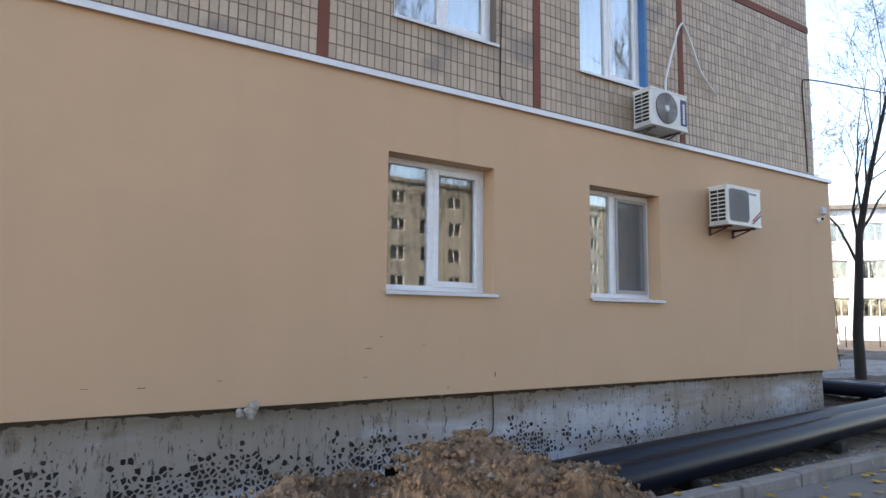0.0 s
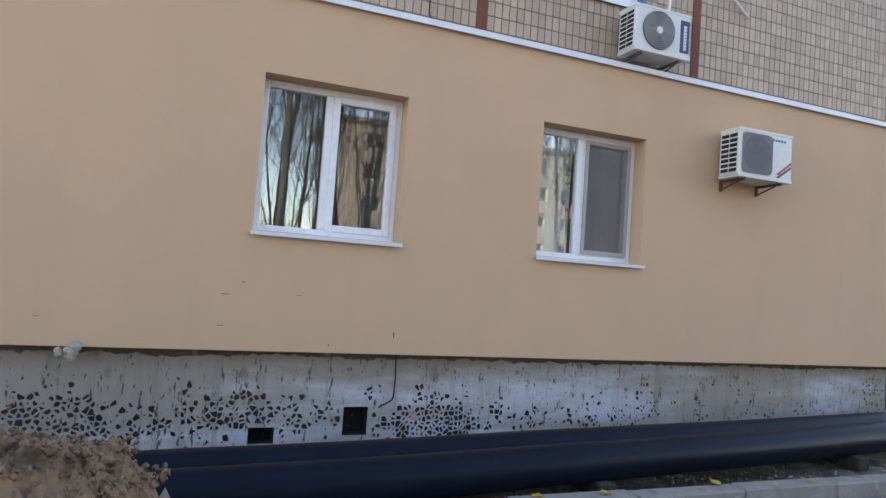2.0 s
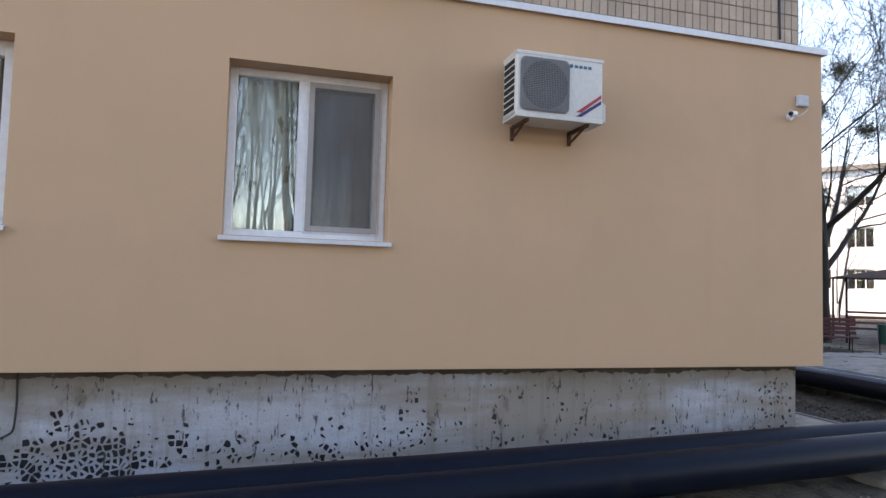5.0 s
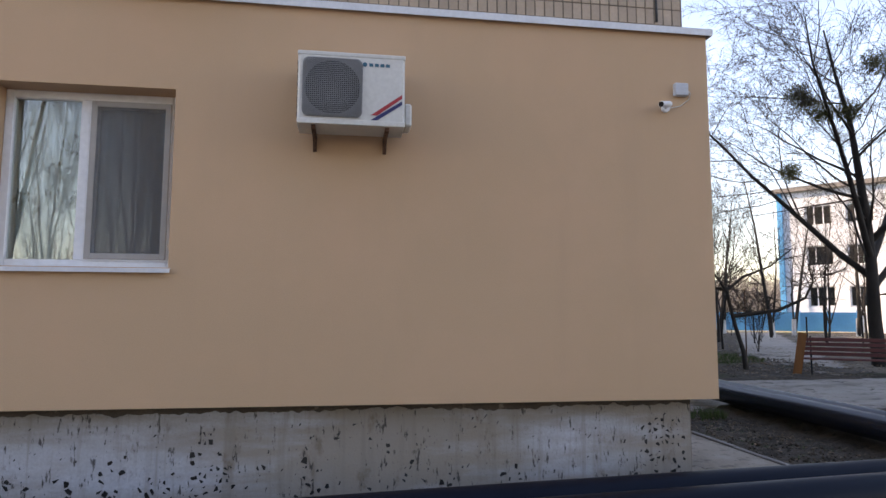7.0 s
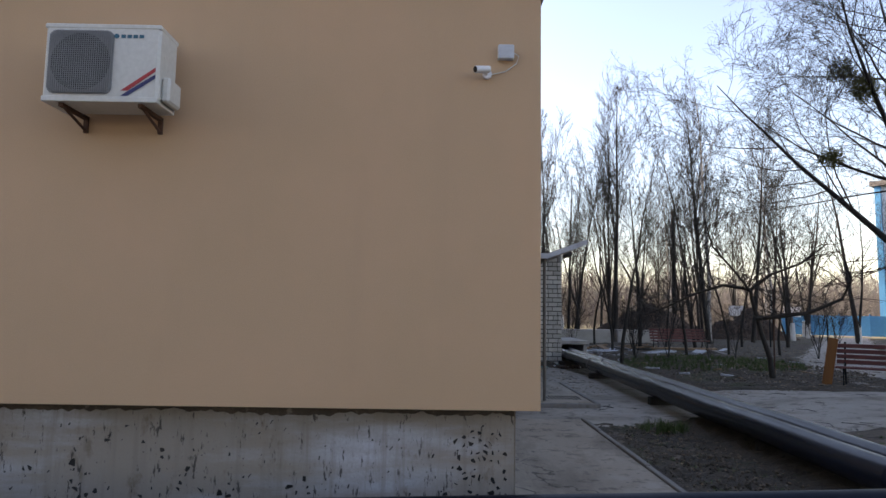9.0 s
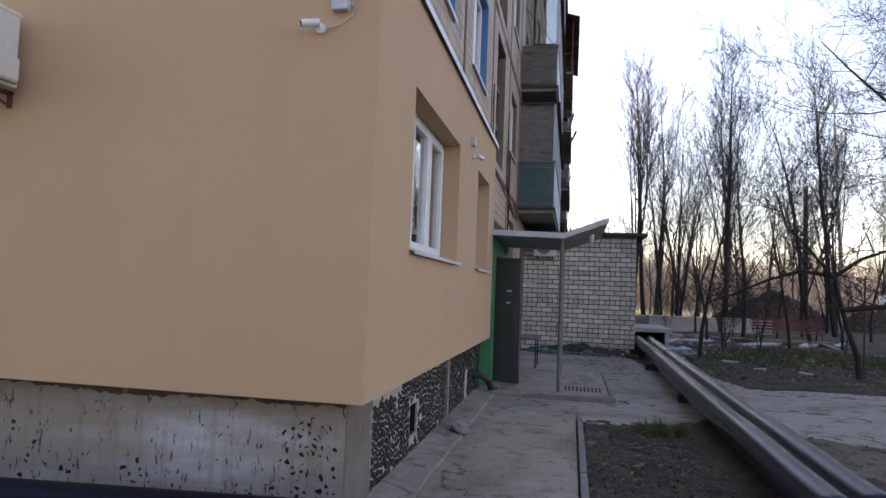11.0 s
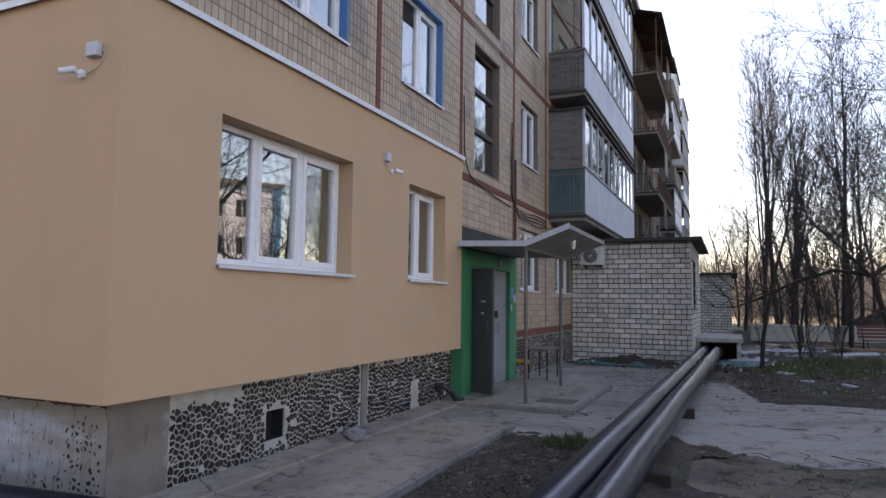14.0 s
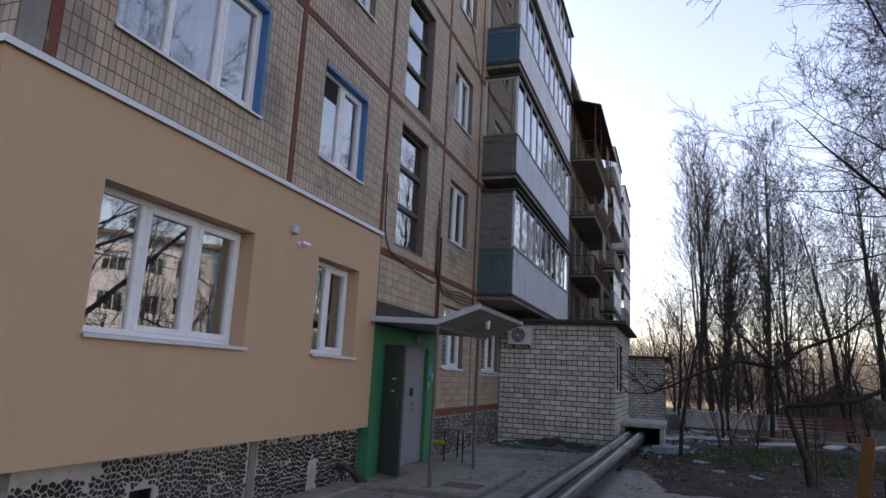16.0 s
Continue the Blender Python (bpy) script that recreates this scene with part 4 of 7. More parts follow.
# ---- earth mounds ----
def mound(name, cx, cy, rx, ry, h, mat, label, seed, n=70, lump=0.25, base=-0.25, flat=1.0, east=1.0):
    verts, faces = [], []
    for j in range(n + 1):
        for i in range(n + 1):
            a, b = 2 * i / n - 1, 2 * j / n - 1
            x, y = cx + a * rx * (east if a > 0 else 1.0), cy + b * ry
            rr = math.hypot(a, b) + 0.22 * noise.noise((a * 2.2, b * 2.2, seed))
            s = max(0.0, 1 - rr)
            z = h * (min(1.0, s * flat) ** 0.85) * (1 + (0.35 if flat == 1.0 else 0.12) * noise.noise((a * 3, b * 3, seed + 4)))
            z += lump * min(s * 4, 1) * (0.6 * noise.noise((x * 4.5, y * 4.5, seed)) + 0.4 * noise.noise((x * 9, y * 9, seed + 1)) + 0.28 * noise.noise((x * 21, y * 21, seed + 2)) + 0.2 * noise.noise((x * 47, y * 47, seed + 3)))
            verts.append((x, y, base + z))
    for j in range(n):
        for i in range(n):
            a = j * (n + 1) + i
            faces.append((a, a + 1, a + n + 2, a + n + 1))
    return tagged(raw(name, verts, faces, mat, None, "", False), label, "earth mound")


def rubble(name, cx, cy, rx, ry, zf, count, smin, smax, mat, label, seed, category="rubble"):
    rnd = random.Random(seed)
    verts, faces = [], []
    base = [(1, 0, 0), (-1, 0, 0), (0, 1, 0), (0, -1, 0), (0, 0, 1), (0, 0, -1)]
    tri = [(0, 2, 4), (2, 1, 4), (1, 3, 4), (3, 0, 4), (2, 0, 5), (1, 2, 5), (3, 1, 5), (0, 3, 5)]
    for _ in range(count):
        a, rr = rnd.uniform(0, 6.283), math.sqrt(rnd.random())
        x, y, s = cx + rx * rr * math.cos(a), cy + ry * rr * math.sin(a), rnd.uniform(smin, smax) * rnd.uniform(0.5, 1)
        z = zf(x, y)
        rot = Euler((rnd.uniform(0, 6), rnd.uniform(0, 6), rnd.uniform(0, 6))).to_matrix()
        o = len(verts)
        for q in base:
            v = rot @ Vector((q[0] * rnd.uniform(0.6, 1.2), q[1] * rnd.uniform(0.5, 1), q[2] * rnd.uniform(0.4, 0.9))) * s
            verts.append((x + v.x, y + v.y, z + v.z + s * 0.2))
        faces += [(o + i, o + j, o + k) for i, j, k in tri]
    return tagged(raw(name, verts, faces, mat, None, "", category == "clods"), label, category, kind="stuff")


mound_ob = mound("earth_mound", 2.62, 2.25, 1.25, 1.1, 1.04, M_MOUND, "heap of dug brown clay earth beside the pipes", 3, n=190, lump=0.13, base=-0.22, flat=1.45, east=0.85)
mound_low = mound("earth_mound", 1.75, 2.6, 1.2, 1.0, 0.9, M_MOUND, "lower heap of dug brown clay earth on the drive", 12, n=150, lump=0.13, base=-0.22, flat=1.35)
mh = {}
for ob in (mound_ob, mound_low):
    for v in ob.data.vertices:
        key = (round(v.co.x, 1), round(v.co.y, 1))
        mh[key] = max(mh.get(key, -9), v.co.z)


def heap_z(x, y):
    return mh.get((round(x, 1), round(y, 1)), -0.2) - 0.02


rubble("clod", 2.55, 2.2, 1.0, 0.9, heap_z, 5200, 0.005, 0.022, M_MOUND, "loose clods of brown earth on the heap", 5, "clods")
rubble("clod", 2.6, 2.2, 1.0, 0.9, heap_z, 160, 0.02, 0.05, M_MOUND, "large lumps of brown clay on the heap", 8, "clods")
rubble("clod", 1.6, 2.6, 0.9, 0.8, heap_z, 900, 0.006, 0.03, M_MOUND, "loose clods of brown earth on the lower heap", 7, "clods")
rubble("stone", 2.6, 2.1, 1.0, 0.8, heap_z, 120, 0.008, 0.028, M_STONE, "pale stones lying in the dug earth", 6, "stones")
rubble("stone", 3.3, 2.0, 0.25, 0.2, lambda x, y: heap_z(x, y) + 0.03, 3, 0.05, 0.07, M_STONE, "pale cobble at the foot of the heap", 9, "stones")
mound("earth_mound", 25.3, 43.0, 4.0, 2.6, 2.3, M_DARKMOUND, "dark heap of dug earth among the trees", 7, lump=0.3, base=-0.2)
mound("earth_mound", 30.8, 41.5, 3.2, 2.2, 1.9, M_DARKMOUND, "dark heap of dug earth among the trees", 9, lump=0.3, base=-0.2)
mound("earth_mound", 14.0, 20.75, 1.6, 0.55, 0.26, M_HUMUS, "low heap of dark earth along the brick annex", 14, lump=0.1, base=-0.24)

# ---- entrance ----
porch = thing("porch_slab", "grey concrete porch slab with a foot-scraper grate", "porch", kind="structure")
boxpart("slab", (12.2, 14.3, 12.05, 15.5, -0.35, -0.15), M_PAVE, porch, bevel=0.015)
bm = bm_new()
for k in range(10):
    x = 13.6 + 0.062 * k
    box(bm, x, x + 0.026, 12.62, 13.12, -0.16, -0.146)
part("grate", bm, M_DARK, porch, "dark foot-scraper grate")
for q in ((14.3, 14.37, 12.0, 15.4), (13.0, 14.3, 11.98, 12.05)):
    boxpart("edging", (*q, -0.33, -0.135), M_CONC, porch, "narrow concrete edging of the porch", bevel=0.01)
portal = thing("door_portal", "bright green painted concrete entrance surround", "door frame")
GL, GR, GT = 12.51, 15.5, 2.32
bm = bm_new()
holed(bm, GL, GR, -0.2, GT, 0, 0.3, [(12.95, 15.05, -0.21, 2.04)])
bm.transform(m_b(12.38))
part("surround", bm, M_GREEN, portal)
part_lamp = bm_new()
cyl(part_lamp, (12.385, 14.3, 2.18), (12.45, 14.3, 2.18), 0.09, 0.075, n=20)
tagged(part("wall_lamp", part_lamp, M_DOORLIGHT), "round grey bulkhead lamp over the entrance", "lamp")
# standing-open outer leaf
leaf = thing("door_1", "dark grey steel entrance leaf standing open", "door", kind="structure")
LEAFM = Matrix.Translation((12.36, 13.0, 0)) @ Matrix.Rotation(radians(-24), 4, 'Z')
boxpart("leaf", (0, 0.52, -0.025, 0.025, -0.12, 2.0), M_DOORDARK, leaf, bevel=0.006, m=LEAFM)
for z0, z1 in ((0.1, 0.9), (1.05, 1.9)):
    boxpart("raised_panel", (0.05, 0.46, -0.035, -0.023, z0, z1), M_DOORDARK, leaf, bevel=0.003, m=LEAFM)
bm = bm_new()
tube(bm, [(0.45, -0.03, 0.95), (0.45, -0.07, 0.95), (0.45, -0.07, 1.1), (0.45, -0.03, 1.1)], 0.009, 8)
bm.transform(LEAFM)
part("handle", bm, M_STEEL, leaf, "steel pull handle")
for z, w in ((1.42, 0.1), (1.22, 0.07)):
    boxpart("sticker", (0.26, 0.26 + w, -0.037, -0.034, z, z + 0.03), M_BALPANEL, leaf, "pale paper scrap", m=LEAFM)
inner = thing("door_2", "pale grey steel entrance door, closed", "door", kind="structure")
bm = bm_new()
box(bm, 12.25, 12.3, 12.97, 15.06, -0.14, 2.05, bevel=0.006)
part("leaf", bm, M_DOORLIGHT, inner)
bm = bm_new()
box(bm, 12.298, 12.312, 13.2, 14.92, 0.0, 1.94, bevel=0.003)
part("raised_panel", bm, M_DOORLIGHT, inner)
boxpart("lock_plate", (12.31, 12.33, 14.32, 14.46, 1.12, 1.26), M_DARK, inner, "black intercom plate")
bm = bm_new()
tube(bm, [(12.31, 14.4, 0.85), (12.36, 14.4, 0.85), (12.36, 14.4, 1.0), (12.31, 14.4, 1.0)], 0.009, 8)
part("handle", bm, M_STEEL, inner, "steel pull handle")

for y, z, w, h, mm in ((15.12, 1.5, 0.16, 0.22, M_SKYBLUE), (15.3, 1.42, 0.12, 0.16, M_BALPANEL), (15.1, 1.25, 0.1, 0.13, M_BALPANEL)):
    tagged(boxpart("paper_notice", (12.381, 12.384, y, y + w, z, z + h), mm, None), "small paper notice stuck on the green surround", "notice", group="notices")
canopy = thing("entrance_canopy", "grey sheet canopy bent upwards, on steel posts", "canopy")
bm = bm_new()
prof = [(12.24, 2.36), (13.54, 2.32), (14.22, 2.58), (14.22, 2.65), (13.51, 2.39), (12.24, 2.43)]
va = [bm.verts.new((x, 12.33, z)) for x, z in prof]
vb = [bm.verts.new((x, 15.3, z)) for x, z in prof]
for i in range(6):
    j = (i + 1) % 6
    bm.faces.new((va[i], va[j], vb[j], vb[i]))
bm.faces.new(va[::-1])
bm.faces.new(vb)
bmesh.ops.recalc_face_normals(bm, faces=bm.faces[:])
part("roof_sheet", bm, material("canopy_sheet", (0.3, 0.29, 0.275), (0.22, 0.21, 0.2), 0.8, scale=2, fine=30, bump=0.15), canopy)
for q in ((12.26, 14.12, 12.3, 12.33), (12.26, 14.12, 15.3, 15.33)):
    bm = bm_new()
    for (x0, z0), (x1, z1) in (((12.24, 2.35), (13.53, 2.315)), ((13.53, 2.315), (14.23, 2.575))):
        vs = [bm.verts.new(p) for p in ((x0, q[2], z0), (x1, q[2], z1), (x1, q[2], z1 + 0.09), (x0, q[2], z0 + 0.09), (x0, q[3], z0), (x1, q[3], z1), (x1, q[3], z1 + 0.09), (x0, q[3], z0 + 0.09))]
        for f in ((0, 1, 2, 3), (7, 6, 5, 4), (0, 4, 5, 1), (1, 5, 6, 2), (2, 6, 7, 3), (3, 7, 4, 0)):
            bm.faces.new([vs[i] for i in f])
    bmesh.ops.recalc_face_normals(bm, faces=bm.faces[:])
    part("edge_trim", bm, M_BALPANEL, canopy, "pale metal edge trim")
for y in (12.44, 14.75):
    bm = bm_new()
    cyl(bm, (13.5, y, -0.22), (13.5, y, 2.33), 0.03, n=14)
    part("post", bm, M_STEEL, canopy, smooth=False)
boxpart("cross_beam", (13.475, 13.525, 12.36, 15.25, 2.27, 2.33), M_STEEL, canopy)
bm = bm_new()
cyl(bm, (14.0, 13.6, 2.43), (14.0, 13.6, 2.53), 0.045, n=14)
cyl(bm, (14.0, 13.6, 2.36), (14.0, 13.6, 2.43), 0.03, 0.045, n=14)
tagged(part("canopy_lamp", bm, M_PVC), "small white lamp under the canopy", "lamp")
tagged(boxpart("bitumen_patch", (12.205, 12.235, 12.55, 15.7, 2.45, 2.74), M_ROOFF, None), "black bitumen band on the wall above the canopy", "flashing", kind="structure")
# bench and gas pipe by the entrance
tb = thing("small_table", "small dark table with thin metal legs by the wall", "table")
boxpart("tabletop", (12.5, 13.0, 15.75, 16.75, 0.42, 0.46), M_BALGREY, tb, bevel=0.004)
for x in (12.55, 12.95):
    for y in (15.81, 16.69):
        bm = bm_new()
        cyl(bm, (x, y, -0.22), (x, y, 0.42), 0.014, n=8)
        part("leg", bm, M_DARK, tb)
bm = bm_new()
tube(bm, [(12.2, 15.6, 0.2), (12.5, 15.6, 0.2), (12.62, 15.6, 0.2)], 0.04, 12)
tagged(part("gas_pipe", bm, M_YELLOW), "short yellow painted gas pipe at the wall", "pipe")

# ---- balconies ----
def ribbed(bm, u0, u1, d, v0, v1, pitch=0.09):
    n = max(1, int((u1 - u0) / pitch))
    for k in range(n):
        a = u0 + (u1 - u0) * k / n
        box(bm, a + 0.006, a + pitch - 0.006, d - 0.012, d + 0.006, v0, v1)


def balcony(y0, y1, zb, zp, zg, side_mat, front_mat, depth=0.95, glazed=True, wood_side=False, rail=False, label=""):
    """Balcony on the east wall: slab bottom zb, parapet top zp, glazing top zg."""
    b = thing("balcony", label, "balcony", group="balconies of the block")
    xo = TB + depth
    bm = bm_new()
    box(bm, TB - 0.05, xo, y0, y1, zb, zb + 0.16, bevel=0.02)
    part("slab", bm, M_CONC, b)
    # dark edge strip also paints the shadow line between storeys
    boxpart("slab_edge", (TB, xo + 0.03, y0 - 0.035, y1 + 0.03, zb + 0.09, zb + 0.15), M_ROOFF, b, "dark slab edge with the shadow line put into its colour")
    z0 = zb + 0.15
    if rail:
        bm = bm_new()
        for z in (zp, zb + 0.3):
            tube(bm, [(TB, y0 + 0.03, z), (xo - 0.03, y0 + 0.03, z), (xo - 0.03, y1 - 0.03, z), (TB, y1 - 0.03, z)], 0.018, 6)
        y = y0 + 0.03
        while y < y1:
            cyl(bm, (xo - 0.03, y, zb + 0.15), (xo - 0.03, y, zp), 0.009, n=5)
            y += 0.14
        x = TB + 0.1
        while x < xo:
            cyl(bm, (x, y0 + 0.03, zb + 0.15), (x, y0 + 0.03, zp), 0.009, n=5)
            x += 0.13
        part("railing", bm, M_RUST, b, "rusty bar railing")
        bm = bm_new()
        box(bm, xo - 0.06, xo - 0.045, y0 + 0.8, y1 - 0.5, zb + 0.25, zp - 0.05)
        part("railing_sheet", bm, front_mat, b)
        return b
    bm = bm_new()
    box(bm, TB, xo - 0.02, y0 + 0.02, y0 + 0.05, z0, zp)
    part("side_panel", bm, side_mat, b)
    n = int((depth - 0.06) / 0.085)
    for k in range(n):
        a = TB + 0.03 + k * 0.085
        boxpart("side_rib", (a, a + 0.05, y0 - 0.012 - 0.006 * (k % 2), y0 + 0.022, z0 + 0.03, zp - 0.02), side_mat, b)
    k = 0
    y = y0 + 0.03
    while y < y1 - 0.2:
        e = min(y + 1.35, y1)
        boxpart("front_panel", (xo - 0.035, xo, y + 0.006, e - 0.006, z0, zp), front_mat, b, bevel=0.005)
        y = e
    bm = bm_new()
    box(bm, TB, xo + 0.02, y0 - 0.02, y1 + 0.02, zp, zp + 0.05)
    box(bm, xo - 0.01, xo + 0.025, y0 - 0.01, y1 + 0.01, z0 - 0.06, z0 + 0.02)
    for z in (z0 + 0.08, zp - 0.16):
        box(bm, TB, xo, y0 - 0.03, y0 - 0.01, z, z + 0.035)
    part("rail_cap", bm, M_BALGREY, b)
    if glazed:
        n = max(2, round((y1 - y0) / 0.95))
        bm = bm_new()
        fr = 0.03
        for k in range(n + 1):
            y = y0 + (y1 - y0) * k / n
            box(bm, xo - 0.06, xo, y - fr, y + fr, zp + 0.05, zg)
        box(bm, xo - 0.06, xo, y0, y1, zg - 0.05, zg)
        box(bm, xo - 0.055, xo - 0.005, y0, y1, zp + 0.052, zp + 0.1)
        if not wood_side:
            box(bm, TB, TB + 0.06, y0, y0 + 0.05, zp + 0.05, zg)
            box(bm, TB, xo, y0, y0 + 0.05, zg - 0.05, zg)
        part("glazing_frame", bm, M_BALPANEL, b)
        for k in range(n):
            ya, yb = y0 + (y1 - y0) * k / n + fr, y0 + (y1 - y0) * (k + 1) / n - fr
            p = boxpart("pane", (xo - 0.034, xo - 0.028, ya, yb, zp + 0.1, zg - 0.05), M_GLASS_CLEAR, b)
            p.visible_shadow = False
        if wood_side:
            z, k = zp + 0.05, 0
            while z < zg - 0.02:
                boxpart("board", (TB, xo - 0.05, y0 + 0.005 * (k % 2), y0 + 0.03, z, min(z + 0.118, zg)), M_BALGREY, b)
                z += 0.122
                k += 1
        else:
            p = boxpart("pane", (TB + 0.06, xo - 0.06, y0 + 0.02, y0 + 0.026, zp + 0.1, zg - 0.05), M_GLASS, b)
            p.visible_shadow = False
        boxpart("balcony_roof", (TB, xo + 0.1, y0 - 0.06, y1 + 0.05, zg, zg + 0.05), M_ROOFF, b)
    return b


BY0, BY1 = 18.75, 27.8
balcony(BY0, BY1, 3.5, 4.85, 6.4, M_BALGREEN, M_BALPANEL, wood_side=True, label="glazed balcony, blue-green side panel and weathered board wall")
balcony(BY0, BY1, 6.75, 7.95, 9.65, M_BALGREY, M_BALPANEL, label="glazed balcony with a grey ribbed side panel")
balcony(BY0, BY1, 9.95, 11.15, 12.7, M_BALBLUE, M_BALPANEL, label="glazed balcony with a blue ribbed side panel")
balcony(BY0, BY1, 12.95, 14.1, 15.7, M_BALGREEN, M_BALPANEL, label="glazed balcony with a green side panel at the top")
for k in range(4):
    balcony(34.0, 42.3, 3.6 + ST * k, 4.65 + ST * k, 0, M_SCORCH, M_BALBLUE if k == 1 else M_BALPANEL if k == 2 else M_SCORCH, depth=1.25, glazed=False, rail=True, label="burnt open balcony with a rusty bar railing")
bm = bm_new()
box(bm, TB + 0.006, TB + 0.03, 31.5, 43.5, 0.8, ROOF - 0.05)
tagged(part("scorch_marks", bm, M_SCORCH), "smoke-blackened stretch of facade round the burnt balconies", "wall", kind="structure")
bm = bm_new()
for k in range(4):
    for y, w in ((34.6, 1.0), (36.2, 1.5), (39.6, 1.3), (41.2, 0.9)):
        box(bm, TB + 0.03, TB + 0.05, y, y + w, 3.8 + ST * k + (0.8 if w > 1.2 else 0), 5.95 + ST * k)
tagged(part("burnt_opening", bm, M_DARK), "black burnt-out window openings", "window", kind="structure")
hood = thing("balcony_hood", "rusty sheet hood over the top burnt balcony", "hood")
for k in range(9):
    y = 33.7 + 1.0 * k
    bm = bm_new()
    for v in box(bm, TB, TB + 1.55, y, y + 1.03, 15.62 + 0.012 * (k % 2), 15.66 + 0.012 * (k % 2)):
        v.co.z -= 0.3 * (v.co.x - TB) + 0.03 * noise.noise((y * 2, v.co.x, 0))
    part("sheet", bm, M_RUST if k % 3 else M_SCORCH, hood)
for y in (34.1, 36.8, 39.5, 42.2):
    boxpart("post", (TB + 1.2, TB + 1.25, y, y + 0.05, 12.5, 15.27), M_RUST, hood)
boxpart("beam", (TB + 1.19, TB + 1.26, 34.0, 42.3, 15.2, 15.26), M_RUST, hood)
rn = random.Random(77)
for k in range(4):
    z = 3.76 + ST * k
    # charred boards and hanging scraps left on the burnt balconies
    for q in range(9):
        y, l = rn.uniform(34.2, 41.6), rn.uniform(0.5, 1.7)
        bm = bm_new()
        box(bm, -0.03, 0.03, -0.06, 0.06, 0, l)
        bm.transform(Matrix.Translation((TB + rn.uniform(0.25, 1.1), y, z)) @ Euler((rn.uniform(-0.5, 0.5), rn.uniform(-0.35, 0.35), rn.uniform(0, 3))).to_matrix().to_4x4())
        tagged(part("charred_board", bm, (M_RUST, M_BALGREY, M_SCORCH)[q % 3]), "charred board propped on a burnt balcony", "board", group="charred boards")
    boxpart_y = 36.5 + k
    tagged(boxpart("hanging_sheet", (TB + 1.24, TB + 1.262, boxpart_y, boxpart_y + 1.6, z + 1.5, z + 2.785), (M_SCORCH, M_BALGREY, M_BALPANEL, M_RUST)[k], None), "buckled sheet hanging over a burnt balcony", "sheet")
for k in range(5):
    balcony(47.5, 53.5, 3.5 + ST * k, 4.7 + ST * k, 6.2 + ST * k, M_BALGREY, M_BALPANEL if k % 2 else M_SCORCH, depth=1.0, glazed=k != 2, label="far glazed balcony of the block")
    balcony(57.0, 64.0, 3.5 + ST * k, 4.7 + ST * k, 6.2 + ST * k, M_BALPANEL, M_BALGREY if k % 2 else M_BALPANEL, depth=1.0, label="far glazed balcony of the block")

# ---- white brick annexes ----
def annex(y0, y1, x1, z1, label, win):
    a = thing("brick_annex", label, "annex", group="brick annexes")
    bm = bm_new()
    holes = [(y0 + 0.4, y0 + 2.6, 1.3, 2.72)] if win else []
    box(bm, TB + 0.05, x1 - 0.02, y0 + 0.02, y0 + 0.3, -0.3, z1)
    hb = bm_new()
    holed(hb, y0 + 0.02, y1, -0.3, z1, 0, 0.28, holes)
    hb.transform(m_b(x1 - 0.02))
    part("mortar_wall", hb, M_BMORTAR, a)
    part("mortar_wall", bm, M_BMORTAR, a)
    bm = bm_new()
    box(bm, TB, x1 + 0.3, y0 - 0.22, y1 + 0.2, z1 + 0.0, z1 + 0.1, bevel=0.01)
    part("roof", bm, M_ROOFF, a, "dark roofing-felt roof")
    if win:
        u0, u1, v0, v1 = holes[0]
        M = m_b(x1)
        bm = bm_new()
        for q in ((u0, u0 + 0.06, v0, v1), (u1 - 0.06, u1, v0, v1), (u0, u1, v0, v0 + 0.06), (u0, u1, v1 - 0.06, v1), ((u0 + u1) / 2 - 0.04, (u0 + u1) / 2 + 0.04, v0, v1)):
            box(bm, q[0], q[1], 0.08, 0.14, q[2], q[3])
        bm.transform(M)
        part("window_frame", bm, M_PVC, a)
        p = boxpart("pane", (u0 + 0.05, u1 - 0.05, 0.1, 0.106, v0 + 0.05, v1 - 0.05), M_GLASS, a, m=M)
        p.visible_shadow = False
        boxpart("window_sill", (u0 - 0.05, u1 + 0.05, -0.06, 0.1, v0 - 0.04, v0), M_CONC, a, m=M)
    return a, holes


ANN1, H1 = annex(21.3, 26.5, 15.5, 3.16, "white silicate brick annex with a flat felt roof", True)
ANN2, H2 = annex(38.5, 44.0, 16.5, 2.95, "white silicate brick annex farther along the facade", False)
